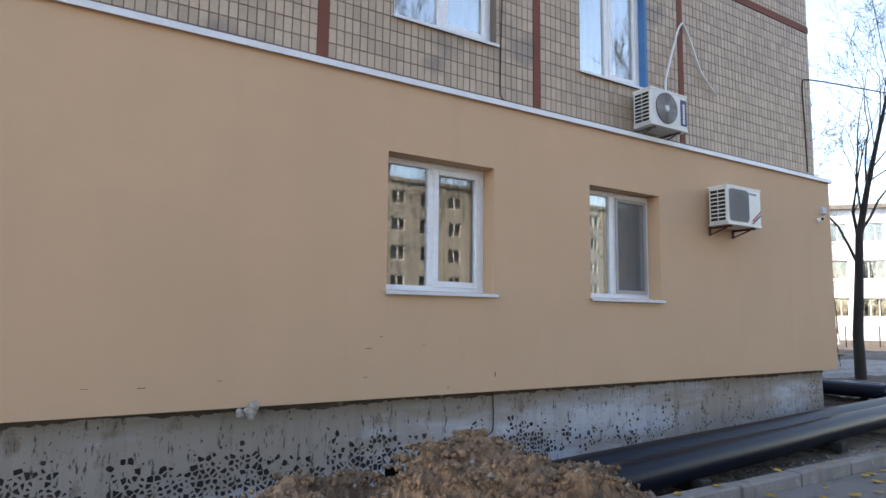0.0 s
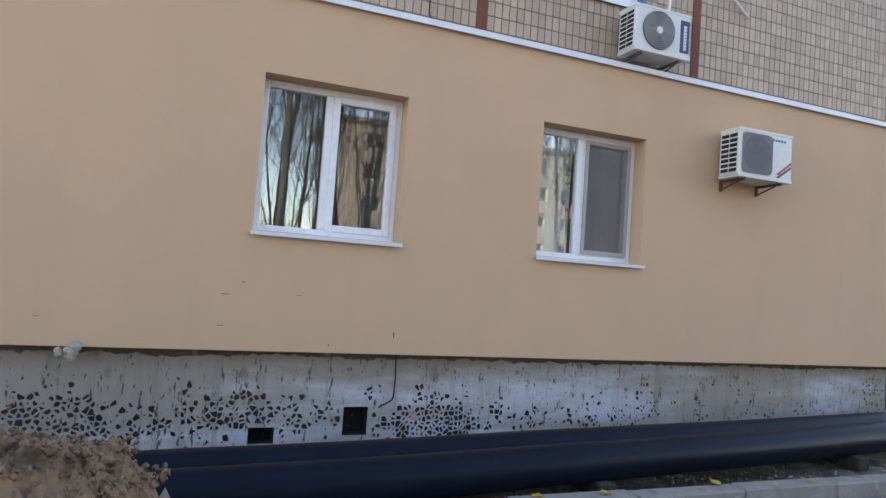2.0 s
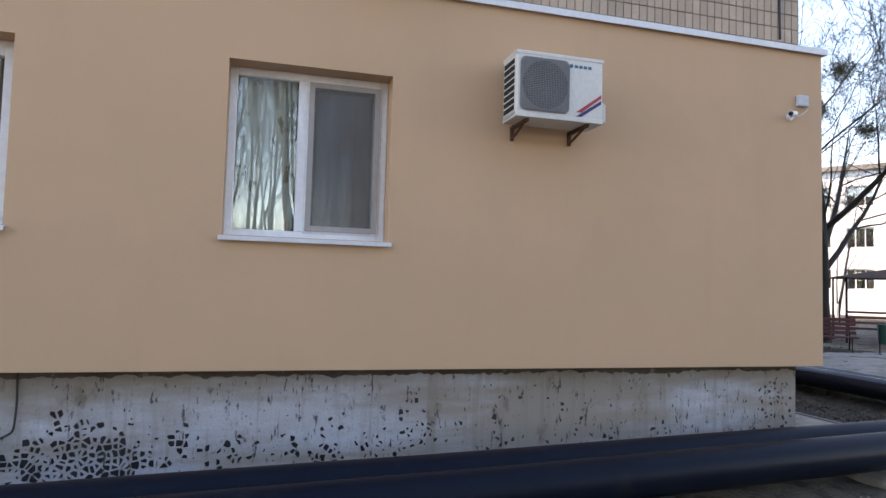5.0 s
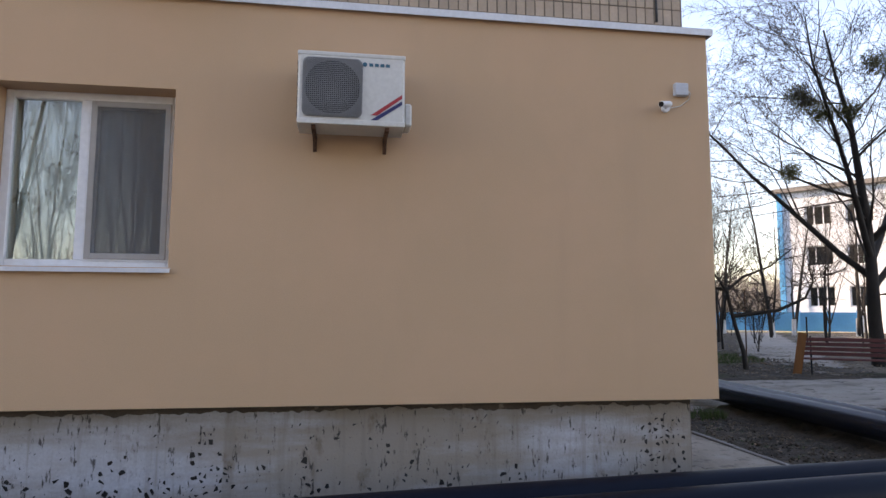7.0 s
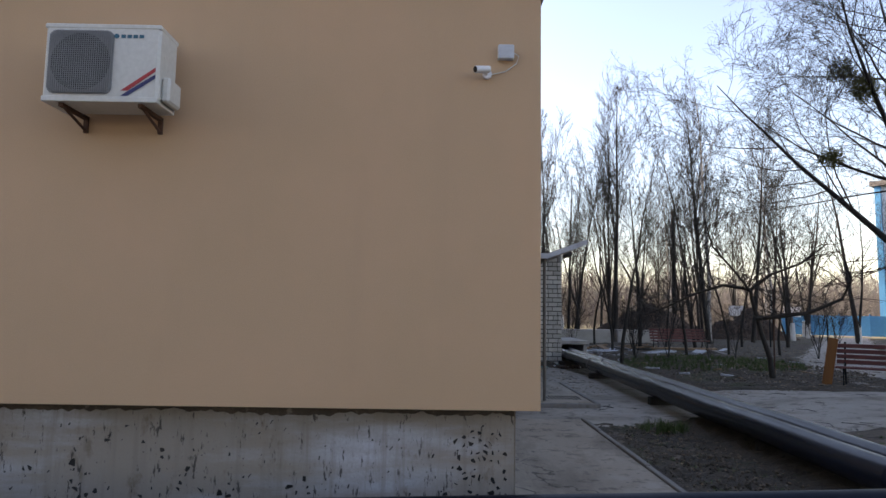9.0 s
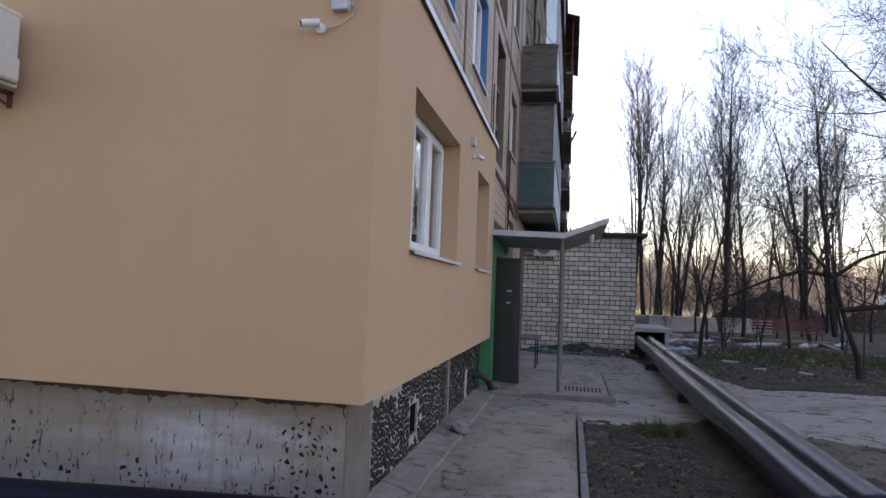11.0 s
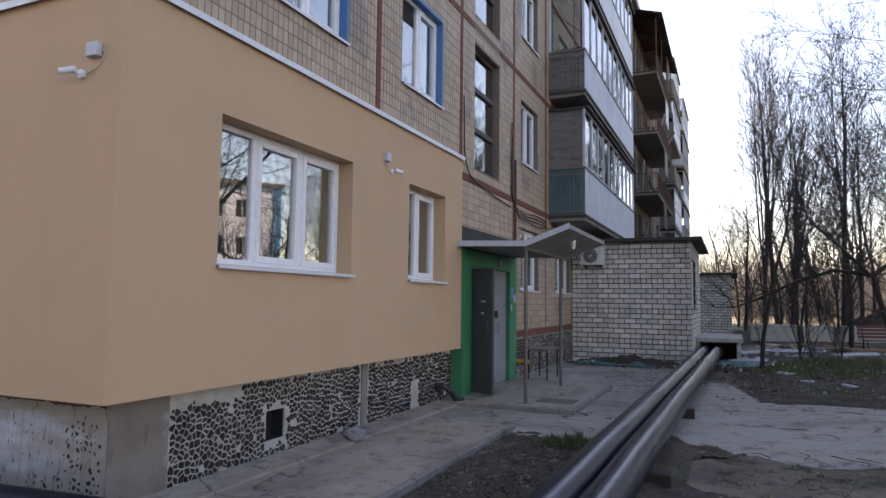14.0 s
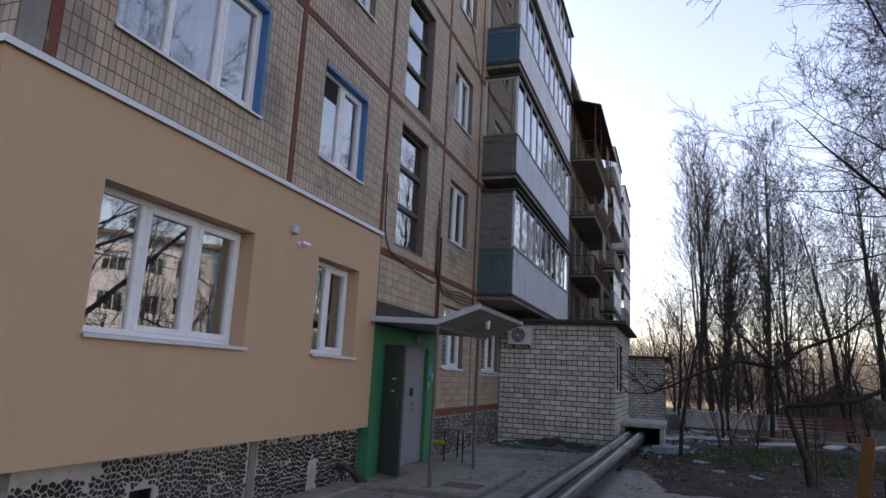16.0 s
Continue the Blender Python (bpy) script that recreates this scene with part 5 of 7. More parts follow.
# ---- trees ----
def tree_mesh(seed, height, r0, spread, levels=4, lean=0.05, first=0.3, forks=3, twig=True, droop=0.0, fork_out=0.16, children=9, sub=(7, 6, 4), wobble=1.0, up=0.05, reach=1.0, fork_z=(0.03, 0.2), rmin=0.005):
    """Segments of a bare tree: returns (thick, thin) lists of point chains with radii."""
    rnd = random.Random(seed)
    thick, thin = [], []

    def grow(p, d, length, r, lvl):
        n = 7 if lvl < 2 else 5
        pts, rs = [p.copy()], [r]
        q, dd = p.copy(), d.copy()
        for i in range(n):
            wob = wobble * (0.055, 0.14, 0.2, 0.26, 0.3)[min(lvl, 4)]
            dd = (dd + Vector((rnd.gauss(0, wob), rnd.gauss(0, wob), rnd.gauss(0, wob * 0.7) + (up if lvl else 0.04) - droop * lvl * 0.03))).normalized()
            q = q + dd * (length / n)
            pts.append(q.copy())
            rs.append(max(r * (1 - (i + 1) / n * (0.88 if lvl == 0 else 0.85)), 0.004))
        (thick if lvl < 2 else thin).append((pts, rs, 8 if lvl == 0 else 6 if lvl == 1 else 3))
        if lvl >= levels:
            return
        kids = (children, *sub, 3)[min(lvl, 4)]
        for k in range(kids):
            f = (first + (1 - first) * (k + rnd.random() * 0.8) / kids) if lvl == 0 else 0.2 + 0.8 * (k + rnd.random()) / kids
            i = min(int(f * n), n - 1)
            base = pts[i].lerp(pts[i + 1], f * n - i)
            dirn = (pts[i + 1] - pts[i]).normalized()
            side = dirn.orthogonal().normalized()
            side.rotate(Matrix.Rotation(rnd.uniform(0, 6.283), 3, dirn))
            ang = rnd.uniform(0.35, 0.75) * (spread if lvl == 0 else 1.1)
            nd = (dirn * math.cos(ang) + side * math.sin(ang)).normalized()
            rr = rs[i] * (rnd.uniform(0.26, 0.46) if lvl == 0 else rnd.uniform(0.38, 0.55))
            ll = length * rnd.uniform(0.42, 0.62) * (1.1 - 0.45 * f) * (reach if lvl == 0 else 1.0)
            grow(base, nd, ll, max(rr, rmin), lvl + 1)

    grow(Vector((0, 0, -0.15)), Vector((lean, lean * 0.3, 1)).normalized(), height, r0, 0)
    if forks > 1:
        for k in range(forks - 1):
            a = 6.283 * k / (forks - 1) + rnd.uniform(0, 1.5)
            z = height * rnd.uniform(*fork_z)
            grow(Vector((lean * z, lean * 0.3 * z, z - 0.15)), Vector((math.cos(a) * fork_out, math.sin(a) * fork_out, 1)).normalized(), height * rnd.uniform(0.7, 0.9), r0 * 0.5, 0)
    return thick, thin


def chains_mesh(name, chains, mat, parent, label=""):
    verts, faces = [], []
    for pts, rs, n in chains:
        o = len(verts)
        up = Vector((0.31, 0.17, 0.93))
        for i, p in enumerate(pts):
            d = (pts[min(i + 1, len(pts) - 1)] - pts[max(i - 1, 0)]).normalized()
            a = d.cross(up)
            a = a.normalized() if a.length > 1e-3 else d.orthogonal().normalized()
            b = d.cross(a)
            for k in range(n):
                c, s = math.cos(6.28318 * k / n) * rs[i], math.sin(6.28318 * k / n) * rs[i]
                verts.append((p.x + a.x * c + b.x * s, p.y + a.y * c + b.y * s, p.z + a.z * c + b.z * s))
        for i in range(len(pts) - 1):
            for k in range(n):
                faces.append((o + i * n + k, o + i * n + (k + 1) % n, o + (i + 1) * n + (k + 1) % n, o + (i + 1) * n + k))
    return raw(name, verts, faces, mat, parent, label, True)


def tree(label, m, group="", lime=0.0, nests=(), bark=None, **kw):
    t = thing("tree", label, "tree", m, group=group)
    thick, thin = tree_mesh(**kw)
    chains_mesh("trunk", thick, bark or M_BARK, t)
    chains_mesh("crown", thin, M_TWIG, t, "bare crown of fine twigs")
    if lime:
        bm = bm_new()
        r = kw["r0"]
        cyl(bm, (0, 0, -0.1), (kw.get("lean", 0.05) * lime, 0, lime), r * 1.12, r * 1.05, n=12)
        part("whitewash", bm, M_LIME, t, "whitewashed trunk foot")
    for x, y, z, s in nests:
        rnd = random.Random(int(x * 100))
        ch = []
        for _ in range(700):
            c = Vector((x, y, z)) + Vector((rnd.gauss(0, 1), rnd.gauss(0, 1), rnd.gauss(0, 0.8))).normalized() * s * rnd.random() ** 0.45
            w = Vector((rnd.gauss(0, 1), rnd.gauss(0, 1), rnd.gauss(0, 1))) * s * 0.16
            ch.append(([c, c + w * 0.6, c + w], [0.004, 0.012, 0.003], 3))
        chains_mesh("mistletoe", ch, M_MISTLE, t, "olive mistletoe ball")
    return t


def at(x, y, rz=0, s=1.0):
    return Matrix.Translation((x, y, ground_z(x, y))) @ Matrix.Rotation(rz, 4, 'Z') @ Matrix.Scale(s, 4)


# great many-stemmed tree behind the bench
tree("large bare tree with spreading heavy limbs and mistletoe", at(24.2, 17.1, 0.4, 0.8), seed=11, height=12.5, r0=0.25, spread=1.6, levels=4, lean=-0.05, first=0.28, forks=6, children=12, fork_out=1.15, fork_z=(0.2, 0.42), wobble=0.85, up=0.03, droop=0.25, sub=(8, 6, 5), rmin=0.007,
     nests=((-3.6, 0.4, 9.3, 0.42), (-2.6, -1.6, 10.0, 0.45), (-4.4, -0.8, 8.2, 0.38), (-3.2, -1.0, 8.4, 0.4), (-1.5, 1.2, 9.6, 0.45), (1.6, -1.0, 8.6, 0.4), (-4.0, 0.6, 6.6, 0.35)))
tree("bare tree with a dark leaning trunk by the drive", at(19.9, 8.85, 1.3), seed=33, height=9.5, r0=0.15, spread=0.95, levels=4, lean=0.09, first=0.32, forks=1, children=14, sub=(5, 5, 3))
T_A = tree("tall slender bare tree with a dark trunk", at(20.8, 34.6, 0.2), "park trees", seed=21, height=13.0, r0=0.14, spread=1.0, levels=3, first=0.32, forks=2, children=15, fork_out=0.14, sub=(7, 5, 3), wobble=0.75, up=0.14, reach=0.55, rmin=0.0095)
T_B = tree("tall bare tree of several straight dark stems", at(22.9, 43.6, 1.2), "park trees", seed=22, height=13.4, r0=0.12, spread=0.85, levels=3, first=0.45, forks=5, children=11, fork_out=0.12, sub=(6, 5, 3), wobble=0.6, up=0.14, reach=0.42, rmin=0.0095)
T_G = tree("tall pale-barked birch with a drooping bare crown", at(26.7, 37.0, 0.9), "park trees", bark=M_BIRCH, seed=29, height=13.5, r0=0.13, spread=0.9, levels=3, first=0.3, forks=1, children=22, sub=(7, 5, 3), wobble=0.7, up=0.0, droop=0.5, reach=0.4, rmin=0.006)
T_C = tree("bare park tree with a whitewashed foot", at(33.0, 40.0, 2.0), "park trees", lime=1.1, seed=23, height=9.5, r0=0.14, spread=1.1, levels=3, first=0.3, forks=2, children=11, sub=(5, 4, 3))
T_D = tree("thin young bare tree", at(17.15, 20.6, 0.5), "park trees", seed=24, height=6.5, r0=0.06, spread=1.1, levels=3, first=0.28, forks=1, children=12, lean=0.03)
T_S = tree("low leafless shrub of many thin stems", at(18.6, 24.0, 0.3), "park shrubs", seed=25, height=2.4, r0=0.022, spread=1.0, levels=3, first=0.2, forks=5, children=6, fork_out=0.4, wobble=1.7, sub=(4, 3, 2))
T_E = tree("bare tree with a crooked spreading crown", at(26.3, 37.6, 0.8), "park trees", seed=27, height=7.6, r0=0.09, spread=1.25, levels=3, first=0.22, forks=2, children=10, fork_out=0.4, lean=0.08, sub=(5, 4, 3))
T_F = tree("leaning multi-stemmed bare tree", at(22.6, 28.6, 2.8), "park trees", seed=28, height=9.0, r0=0.085, spread=0.9, levels=3, first=0.25, forks=4, children=8, fork_out=0.28, lean=0.12, sub=(4, 4, 3))
rnd = random.Random(4)
for x, y in ((20.6, 22.5), (17.4, 28.8), (30.5, 31.5), (18.4, 33.5), (34.5, 40.5), (17.8, 49.0), (25.0, 48.0), (21.5, 46.5), (19.0, 21.8), (21.6, 22.8), (18.2, 22.6), (24.6, 23.2), (19.6, 27.6), (32.8, 35.5)):
    copy_thing(T_S, at(x, y, rnd.uniform(0, 6.28), rnd.uniform(0.7, 1.3)))
spots = [(T_E, 23.4, 32.0), (T_D, 22.2, 24.6), (T_F, 18.8, 35.2), (T_E, 21.6, 37.8), (T_D, 19.0, 31.5), (T_D, 25.4, 30.4), (T_D, 18.5, 26.5), (T_D, 20.6, 24.4), (T_D, 21.8, 30.0), (T_D, 24.0, 24.5), (T_E, 20.2, 28.6), (T_E, 27.8, 31.0), (T_E, 33.0, 30.0), (T_F, 36.2, 33.8), (T_E, 41.0, 36.5),
         (T_A, 19.5, 40.0), (T_A, 25.2, 33.4), (T_B, 28.8, 43.0), (T_A, 31.0, 38.6), (T_G, 33.8, 44.0), (T_A, 28.6, 36.0), (T_E, 18.9, 42.0),
         (T_C, 36.5, 44.5), (T_C, 40.2, 42.0), (T_C, 38.2, 48.0), (T_C, 43.5, 40.0), (T_C, 46.0, 37.0), (T_C, 48.5, 33.0), (T_C, 52.0, 30.0), (T_C, 35.0, 37.0), (T_C, 56.0, 27.0), (T_C, 50.0, 24.0), (T_C, 60.0, 20.0), (T_B, 44.0, 22.0), (T_C, 38.0, 14.0),
         (T_A, 26.8, 50.0), (T_B, 23.0, 53.0), (T_A, 20.5, 56.0), (T_B, 35.5, 53.0), (T_A, 30.4, 56.0), (T_G, 39.0, 55.0), (T_F, 24.5, 61.0), (T_A, 28.6, 64.0), (T_G, 33.5, 62.0), (T_F, 22.6, 70.0), (T_A, 36.0, 70.0), (T_A, 42.0, 64.0), (T_E, 20.6, 62.0), (T_E, 18.6, 55.0)]
for k, (src, x, y) in enumerate(spots):
    copy_thing(src, at(x, y, rnd.uniform(0, 6.28), rnd.uniform(0.68, 0.98) if src in (T_A, T_B) else rnd.uniform(0.8, 1.1)))
for src, x, y, sc in ((T_B, 18.7, 57.0, 1.45), (T_A, 19.7, 58.5, 1.5), (T_B, 20.8, 60.0, 1.4), (T_E, 16.0, 48.0, 1.0), (T_E, 16.9, 54.0, 1.1), (T_F, 15.7, 60.0, 0.95), (T_E, 18.0, 64.0, 1.15), (T_C, 17.2, 45.6, 0.85), (T_F, 17.9, 70.0, 1.1), (T_C, 15.2, 68.5, 1.0), (T_E, 21.0, 52.0, 1.2), (T_C, 22.6, 58.0, 1.2), (T_E, 25.5, 56.0, 1.3)):
    copy_thing(src, at(x, y, rnd.uniform(0, 6.28), sc))
# brush and far woods closing the view beyond the park, distance haze in their colour
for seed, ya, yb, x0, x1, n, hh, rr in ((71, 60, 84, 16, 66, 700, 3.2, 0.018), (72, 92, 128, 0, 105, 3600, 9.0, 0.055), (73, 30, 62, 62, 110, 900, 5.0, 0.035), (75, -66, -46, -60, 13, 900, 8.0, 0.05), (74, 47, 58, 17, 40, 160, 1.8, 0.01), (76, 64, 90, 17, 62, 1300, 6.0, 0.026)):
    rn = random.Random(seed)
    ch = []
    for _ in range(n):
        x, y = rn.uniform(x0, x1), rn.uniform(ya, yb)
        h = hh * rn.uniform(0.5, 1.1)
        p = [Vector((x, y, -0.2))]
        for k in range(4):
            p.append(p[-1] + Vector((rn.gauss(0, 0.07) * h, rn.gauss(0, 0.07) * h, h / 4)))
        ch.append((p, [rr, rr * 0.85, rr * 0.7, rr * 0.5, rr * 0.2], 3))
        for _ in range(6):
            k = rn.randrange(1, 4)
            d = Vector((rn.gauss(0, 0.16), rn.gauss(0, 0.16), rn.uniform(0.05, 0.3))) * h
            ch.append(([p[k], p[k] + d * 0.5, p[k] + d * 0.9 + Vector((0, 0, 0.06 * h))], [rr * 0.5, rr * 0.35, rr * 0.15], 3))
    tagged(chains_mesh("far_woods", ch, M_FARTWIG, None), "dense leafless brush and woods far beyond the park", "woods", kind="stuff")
# trees across the drive
for k, (src, x, y) in enumerate([(T_B, 0.5, -7.5), (T_A, 5.6, -7.0), (T_B, 10.2, -7.2), (T_A, 2.0, -15.0), (T_B, 8.2, -15.5), (T_A, 11.5, -21.0), (T_B, -4.0, -13.0), (T_A, 20.5, -15.0), (T_B, -8.0, -18.0), (T_A, -6.0, -24.0), (T_B, -1.0, -21.0), (T_A, 4.0, -26.0), (T_B, 7.0, -22.0), (T_A, 9.5, -30.0), (T_B, 13.0, -27.0), (T_A, 16.0, -23.0), (T_B, 19.0, -30.0), (T_A, 1.5, -32.0), (T_B, -4.0, -34.0), (T_A, 6.0, -36.0), (T_B, -12.0, -28.0), (T_A, 23.0, -24.0), (T_B, 12.0, -37.0), (T_A, -1.5, -10.0), (T_B, 3.5, -12.5), (T_A, 8.0, -9.5), (T_B, 12.0, -13.0), (T_A, 17.0, -10.0), (T_B, 24.0, -8.0), (T_A, 30.0, -3.0), (T_B, 31.0, 4.0), (T_A, 24.7, 14.2), (T_B, 5.5, -17.0), (T_A, 14.5, -18.0), (T_B, 34.0, 10.0), (T_A, 29.5, 3.5), (T_E, 2.5, -9.0), (T_F, -2.5, -12.0), (T_E, -6.0, -10.5), (T_F, 6.5, -12.0), (T_C, -9.0, -15.0), (T_F, 0.5, -17.0), (T_E, -3.5, -18.5), (T_F, -12.0, -20.0), (T_C, 4.5, -20.0), (T_F, 9.0, -18.0), (T_E, 10.5, -10.5), (T_F, -16.0, -25.0), (T_F, -8.0, -30.0), (T_C, 1.0, -27.0)]):
    copy_thing(src, at(x, y, rnd.uniform(0, 6.28), rnd.uniform(0.9, 1.2)))

# low crooked tree at the path's edge
ck = thing("tree", "low crooked tree with a dark leaning trunk and one long bough", "tree", at(19.2, 15.8))
rnd = random.Random(9)
main = [(0.05, 0, -0.2), (-0.02, 0, 0.5), (-0.22, -0.02, 1.1), (-0.42, -0.05, 1.85), (-0.45, -0.05, 2.1)]
chains = [([Vector(p) for p in main], [0.075, 0.056, 0.048, 0.042, 0.036], 10)]
bough = [(-0.34, -0.05, 1.4), (0.1, -0.15, 1.45), (0.7, -0.4, 1.55), (1.3, -0.6, 1.85), (1.5, -0.65, 2.25), (1.35, -0.7, 2.7)]
b2 = [(-0.44, -0.05, 2.05), (0.0, -0.1, 2.4), (0.6, -0.3, 2.65), (1.1, -0.5, 3.1)]
b3 = [(-0.44, -0.05, 2.05), (-1.0, 0.1, 2.15), (-1.6, 0.2, 1.95), (-2.3, 0.4, 1.6), (-2.7, 0.5, 1.45)]
b4 = [(-0.44, -0.05, 2.0), (-0.9, -0.2, 2.5), (-1.4, -0.3, 3.0), (-1.6, -0.4, 3.6)]
thin = []
for bb, r in ((bough, 0.06), (b2, 0.045), (b3, 0.045), (b4, 0.035)):
    pts = [Vector(p) for p in bb]
    chains.append((pts, [r * (1 - 0.7 * i / (len(pts) - 1)) for i in range(len(pts))], 7))
    for i in range(1, len(pts)):
        for _ in range(6):
            p = pts[i - 1].lerp(pts[i], rnd.random())
            d = Vector((rnd.gauss(0, 1), rnd.gauss(0, 0.8), rnd.uniform(-0.1, 1.2))).normalized()
            q = [p]
            for s in range(4):
                d = (d + Vector((rnd.gauss(0, 0.3), rnd.gauss(0, 0.3), rnd.gauss(0, 0.2)))).normalized()
                q.append(q[-1] + d * rnd.uniform(0.12, 0.32))
            thin.append((q, [0.014, 0.011, 0.009, 0.007, 0.005], 4))
            for _ in range(3):
                d2 = (d + Vector((rnd.gauss(0, 0.7), rnd.gauss(0, 0.7), rnd.gauss(0, 0.5)))).normalized()
                thin.append(([q[2], q[2] + d2 * 0.25, q[2] + d2 * 0.5 + Vector((0, 0, 0.05))], [0.008, 0.006, 0.004], 3))
chains_mesh("trunk", chains, M_BARK, ck)
chains_mesh("crown", thin, M_TWIG, ck, "sparse dark twigs")
bm = bm_new()
cyl(bm, (19.35, 15.95, -0.1), (19.4, 16.0, 2.0), 0.018, n=8)
tagged(part("stake", bm, M_RUST), "thin rusty stake beside the crooked tree", "stake")

# wooden pole
pl = thing("utility_pole", "tall dark wooden pole among the trees", "pole")
bm = bm_new()
cyl(bm, (27.9, 45.5, -0.2), (27.9, 45.5, 8.6), 0.17, 0.13, n=12)
part("shaft", bm, M_BARK, pl, smooth=True)

# ---- benches ----
def bench(m, label, width=1.9):
    b = thing("park_bench", label, "bench", m, group="park benches")
    for k, (y, z) in enumerate(((0.02, 0.42), (0.14, 0.43), (0.26, 0.42))):
        boxpart("seat_slat", (0, width, y, y + 0.09, z, z + 0.03), M_WOOD_R, b, bevel=0.005)
    for k in range(4):
        z = 0.5 + k * 0.11
        boxpart("back_slat", (0, width, 0.38 + 0.03 * k, 0.405 + 0.03 * k, z, z + 0.085), M_WOOD_R, b, bevel=0.005)
    for x in (0.15, width - 0.15):
        bm = bm_new()
        tube(bm, [(x, 0.02, 0), (x, 0.06, 0.41), (x, 0.36, 0.42), (x, 0.52, 0.95)], 0.02, 8)
        part("leg", bm, M_DARK, b)
        bm = bm_new()
        tube(bm, [(x, 0.44, 0), (x, 0.36, 0.42)], 0.02, 8)
        part("leg", bm, M_DARK, b)
    return b


B1_ = bench(Matrix.Translation((19.85, 14.5, -0.1)) @ Matrix.Rotation(radians(-38), 4, 'Z'), "dark red slatted park bench with black metal legs")
bench(Matrix.Translation((20.3, 26.9, -0.1)) @ Matrix.Rotation(radians(12), 4, 'Z'), "long dark red slatted park bench under the trees", 2.5)
copy_thing(B1_, Matrix.Translation((23.0, 12.6, -0.1)) @ Matrix.Rotation(radians(-38), 4, 'Z'))
bm = bm_new()
box(bm, -0.09, 0.09, -0.02, 0.02, 0, 1.05, bevel=0.004)
bm.transform(Matrix.Translation((19.72, 14.6, -0.1)) @ Matrix.Rotation(radians(-38), 4, 'Z') @ Matrix.Rotation(radians(9), 4, 'Y'))
tagged(part("plank", bm, M_WOOD_O), "orange-brown plank leaning on the bench end", "plank")
lb = thing("log_seat", "pale board seat on two short posts", "seat")
boxpart("seat", (19.8, 22.3, 25.8, 26.05, 0.05, 0.14), M_WOOD_B, lb, bevel=0.02)
for x in (19.9, 21.7):
    boxpart("post", (x, x + 0.14, 25.84, 26.0, -0.15, 0.05), M_BARK, lb)
bn = thing("litter_bin", "green enamelled litter bin on a stand", "bin")
bm = bm_new()
cyl(bm, (22.0, 13.15, 0.2), (22.0, 13.15, 0.7), 0.17, 0.2, n=18)
part("bucket", bm, M_BIN, bn)
bm = bm_new()
for s in (-0.22, 0.22):
    cyl(bm, (22.0 + s, 13.15, -0.05), (22.0 + s, 13.15, 0.6), 0.015, n=6)
part("stand", bm, M_DARK, bn)

# basketball boards on the sports ground
for x, y in ((35.2, 52.0), (39.9, 52.6)):
    hp = thing("basketball_stand", "white basketball board on a thin post", "basketball stand", Matrix.Translation((x, y, -0.1)) @ Matrix.Rotation(radians(-35), 4, 'Z'), group="basketball stands")
    boxpart("board", (-0.6, 0.6, -0.02, 0.02, 1.5, 2.3), M_PVC, hp)
    bm = bm_new()
    cyl(bm, (0, 0.06, 0), (0, 0.06, 2.2), 0.04, n=8)
    part("post", bm, M_STEEL, hp)
# ---- school beyond the park ----
SM = Matrix.Translation((46.4, 51.5, 0)) @ Matrix.Rotation(radians(-52), 4, 'Z')
school = thing("school_building", "long white three-storey school with sunlit walls", "building", SM)
W = 60
hs = [(2.0 + 3.0 * i, 4.0 + 3.0 * i, 2.0 + 3.4 * k, 3.7 + 3.4 * k) for i in range(18) for k in range(3)]
bm = bm_new()
holed(bm, 0, W, -0.3, 11.8, 0, 0.4, hs)
part("wall", bm, M_SCHOOL, school)
bm = bm_new()
box(bm, -0.4, W + 0.4, -0.4, 14, 11.8, 12.2)
part("roof", bm, M_CONC, school)
boxpart("end_wall", (0, 0.4, 0.4, 14, -0.3, 11.8), M_SCHOOL, school)
boxpart("blue_pier", (-0.12, 0.3, -0.2, 0.6, -0.3, 11.8), M_SKYBLUE, school, "sky-blue painted corner pier")
# one slab behind every window, added to lighten the dark insides
boxpart("curtain", (0.4, W, 0.7, 1.0, -0.3, 11.8), M_GREYCURT, school)
for u0, u1, v0, v1 in hs:
    bm = bm_new()
    for q in ((u0, u0 + 0.1, v0, v1), (u1 - 0.1, u1, v0, v1), (u0, u1, v0, v0 + 0.1), (u0, u1, v1 - 0.1, v1), (u0 + 0.62, u0 + 0.7, v0, v1), (u0 + 1.3, u0 + 1.38, v0, v1)):
        box(bm, q[0], q[1], 0.2, 0.28, q[2], q[3])
    wf = part("window", bm, M_PVC, school)
    p = boxpart("pane", (u0 + 0.05, u1 - 0.05, 0.24, 0.25, v0 + 0.05, v1 - 0.05), M_GLASS, wf)
fence = thing("blue_fence", "sky-blue sheet fence beyond the park", "fence", Matrix.Translation((39.8, 54.0, 0)) @ Matrix.Rotation(radians(-35), 4, 'Z'))
for k in range(6):
    boxpart("fence_panel", (2.0 * k + 0.03, 2.0 * k + 1.97, 0, 0.05, 0.0, 1.55), M_SKYBLUE, fence)
for k in range(7):
    boxpart("fence_post", (2.0 * k - 0.04, 2.0 * k + 0.04, -0.06, 0.06, -0.1, 1.7), M_SKYBLUE, fence)
pf = thing("post_fence", "row of thin dark fence posts at the lawn", "fence")
for k in range(14):
    x, y = 27.0 + 2.0 * k, 31.0 - 1.1 * k
    bm = bm_new()
    cyl(bm, (x, y, -0.1), (x, y, 1.25), 0.035, n=6)
    part("fence_post", bm, M_DARK, pf)

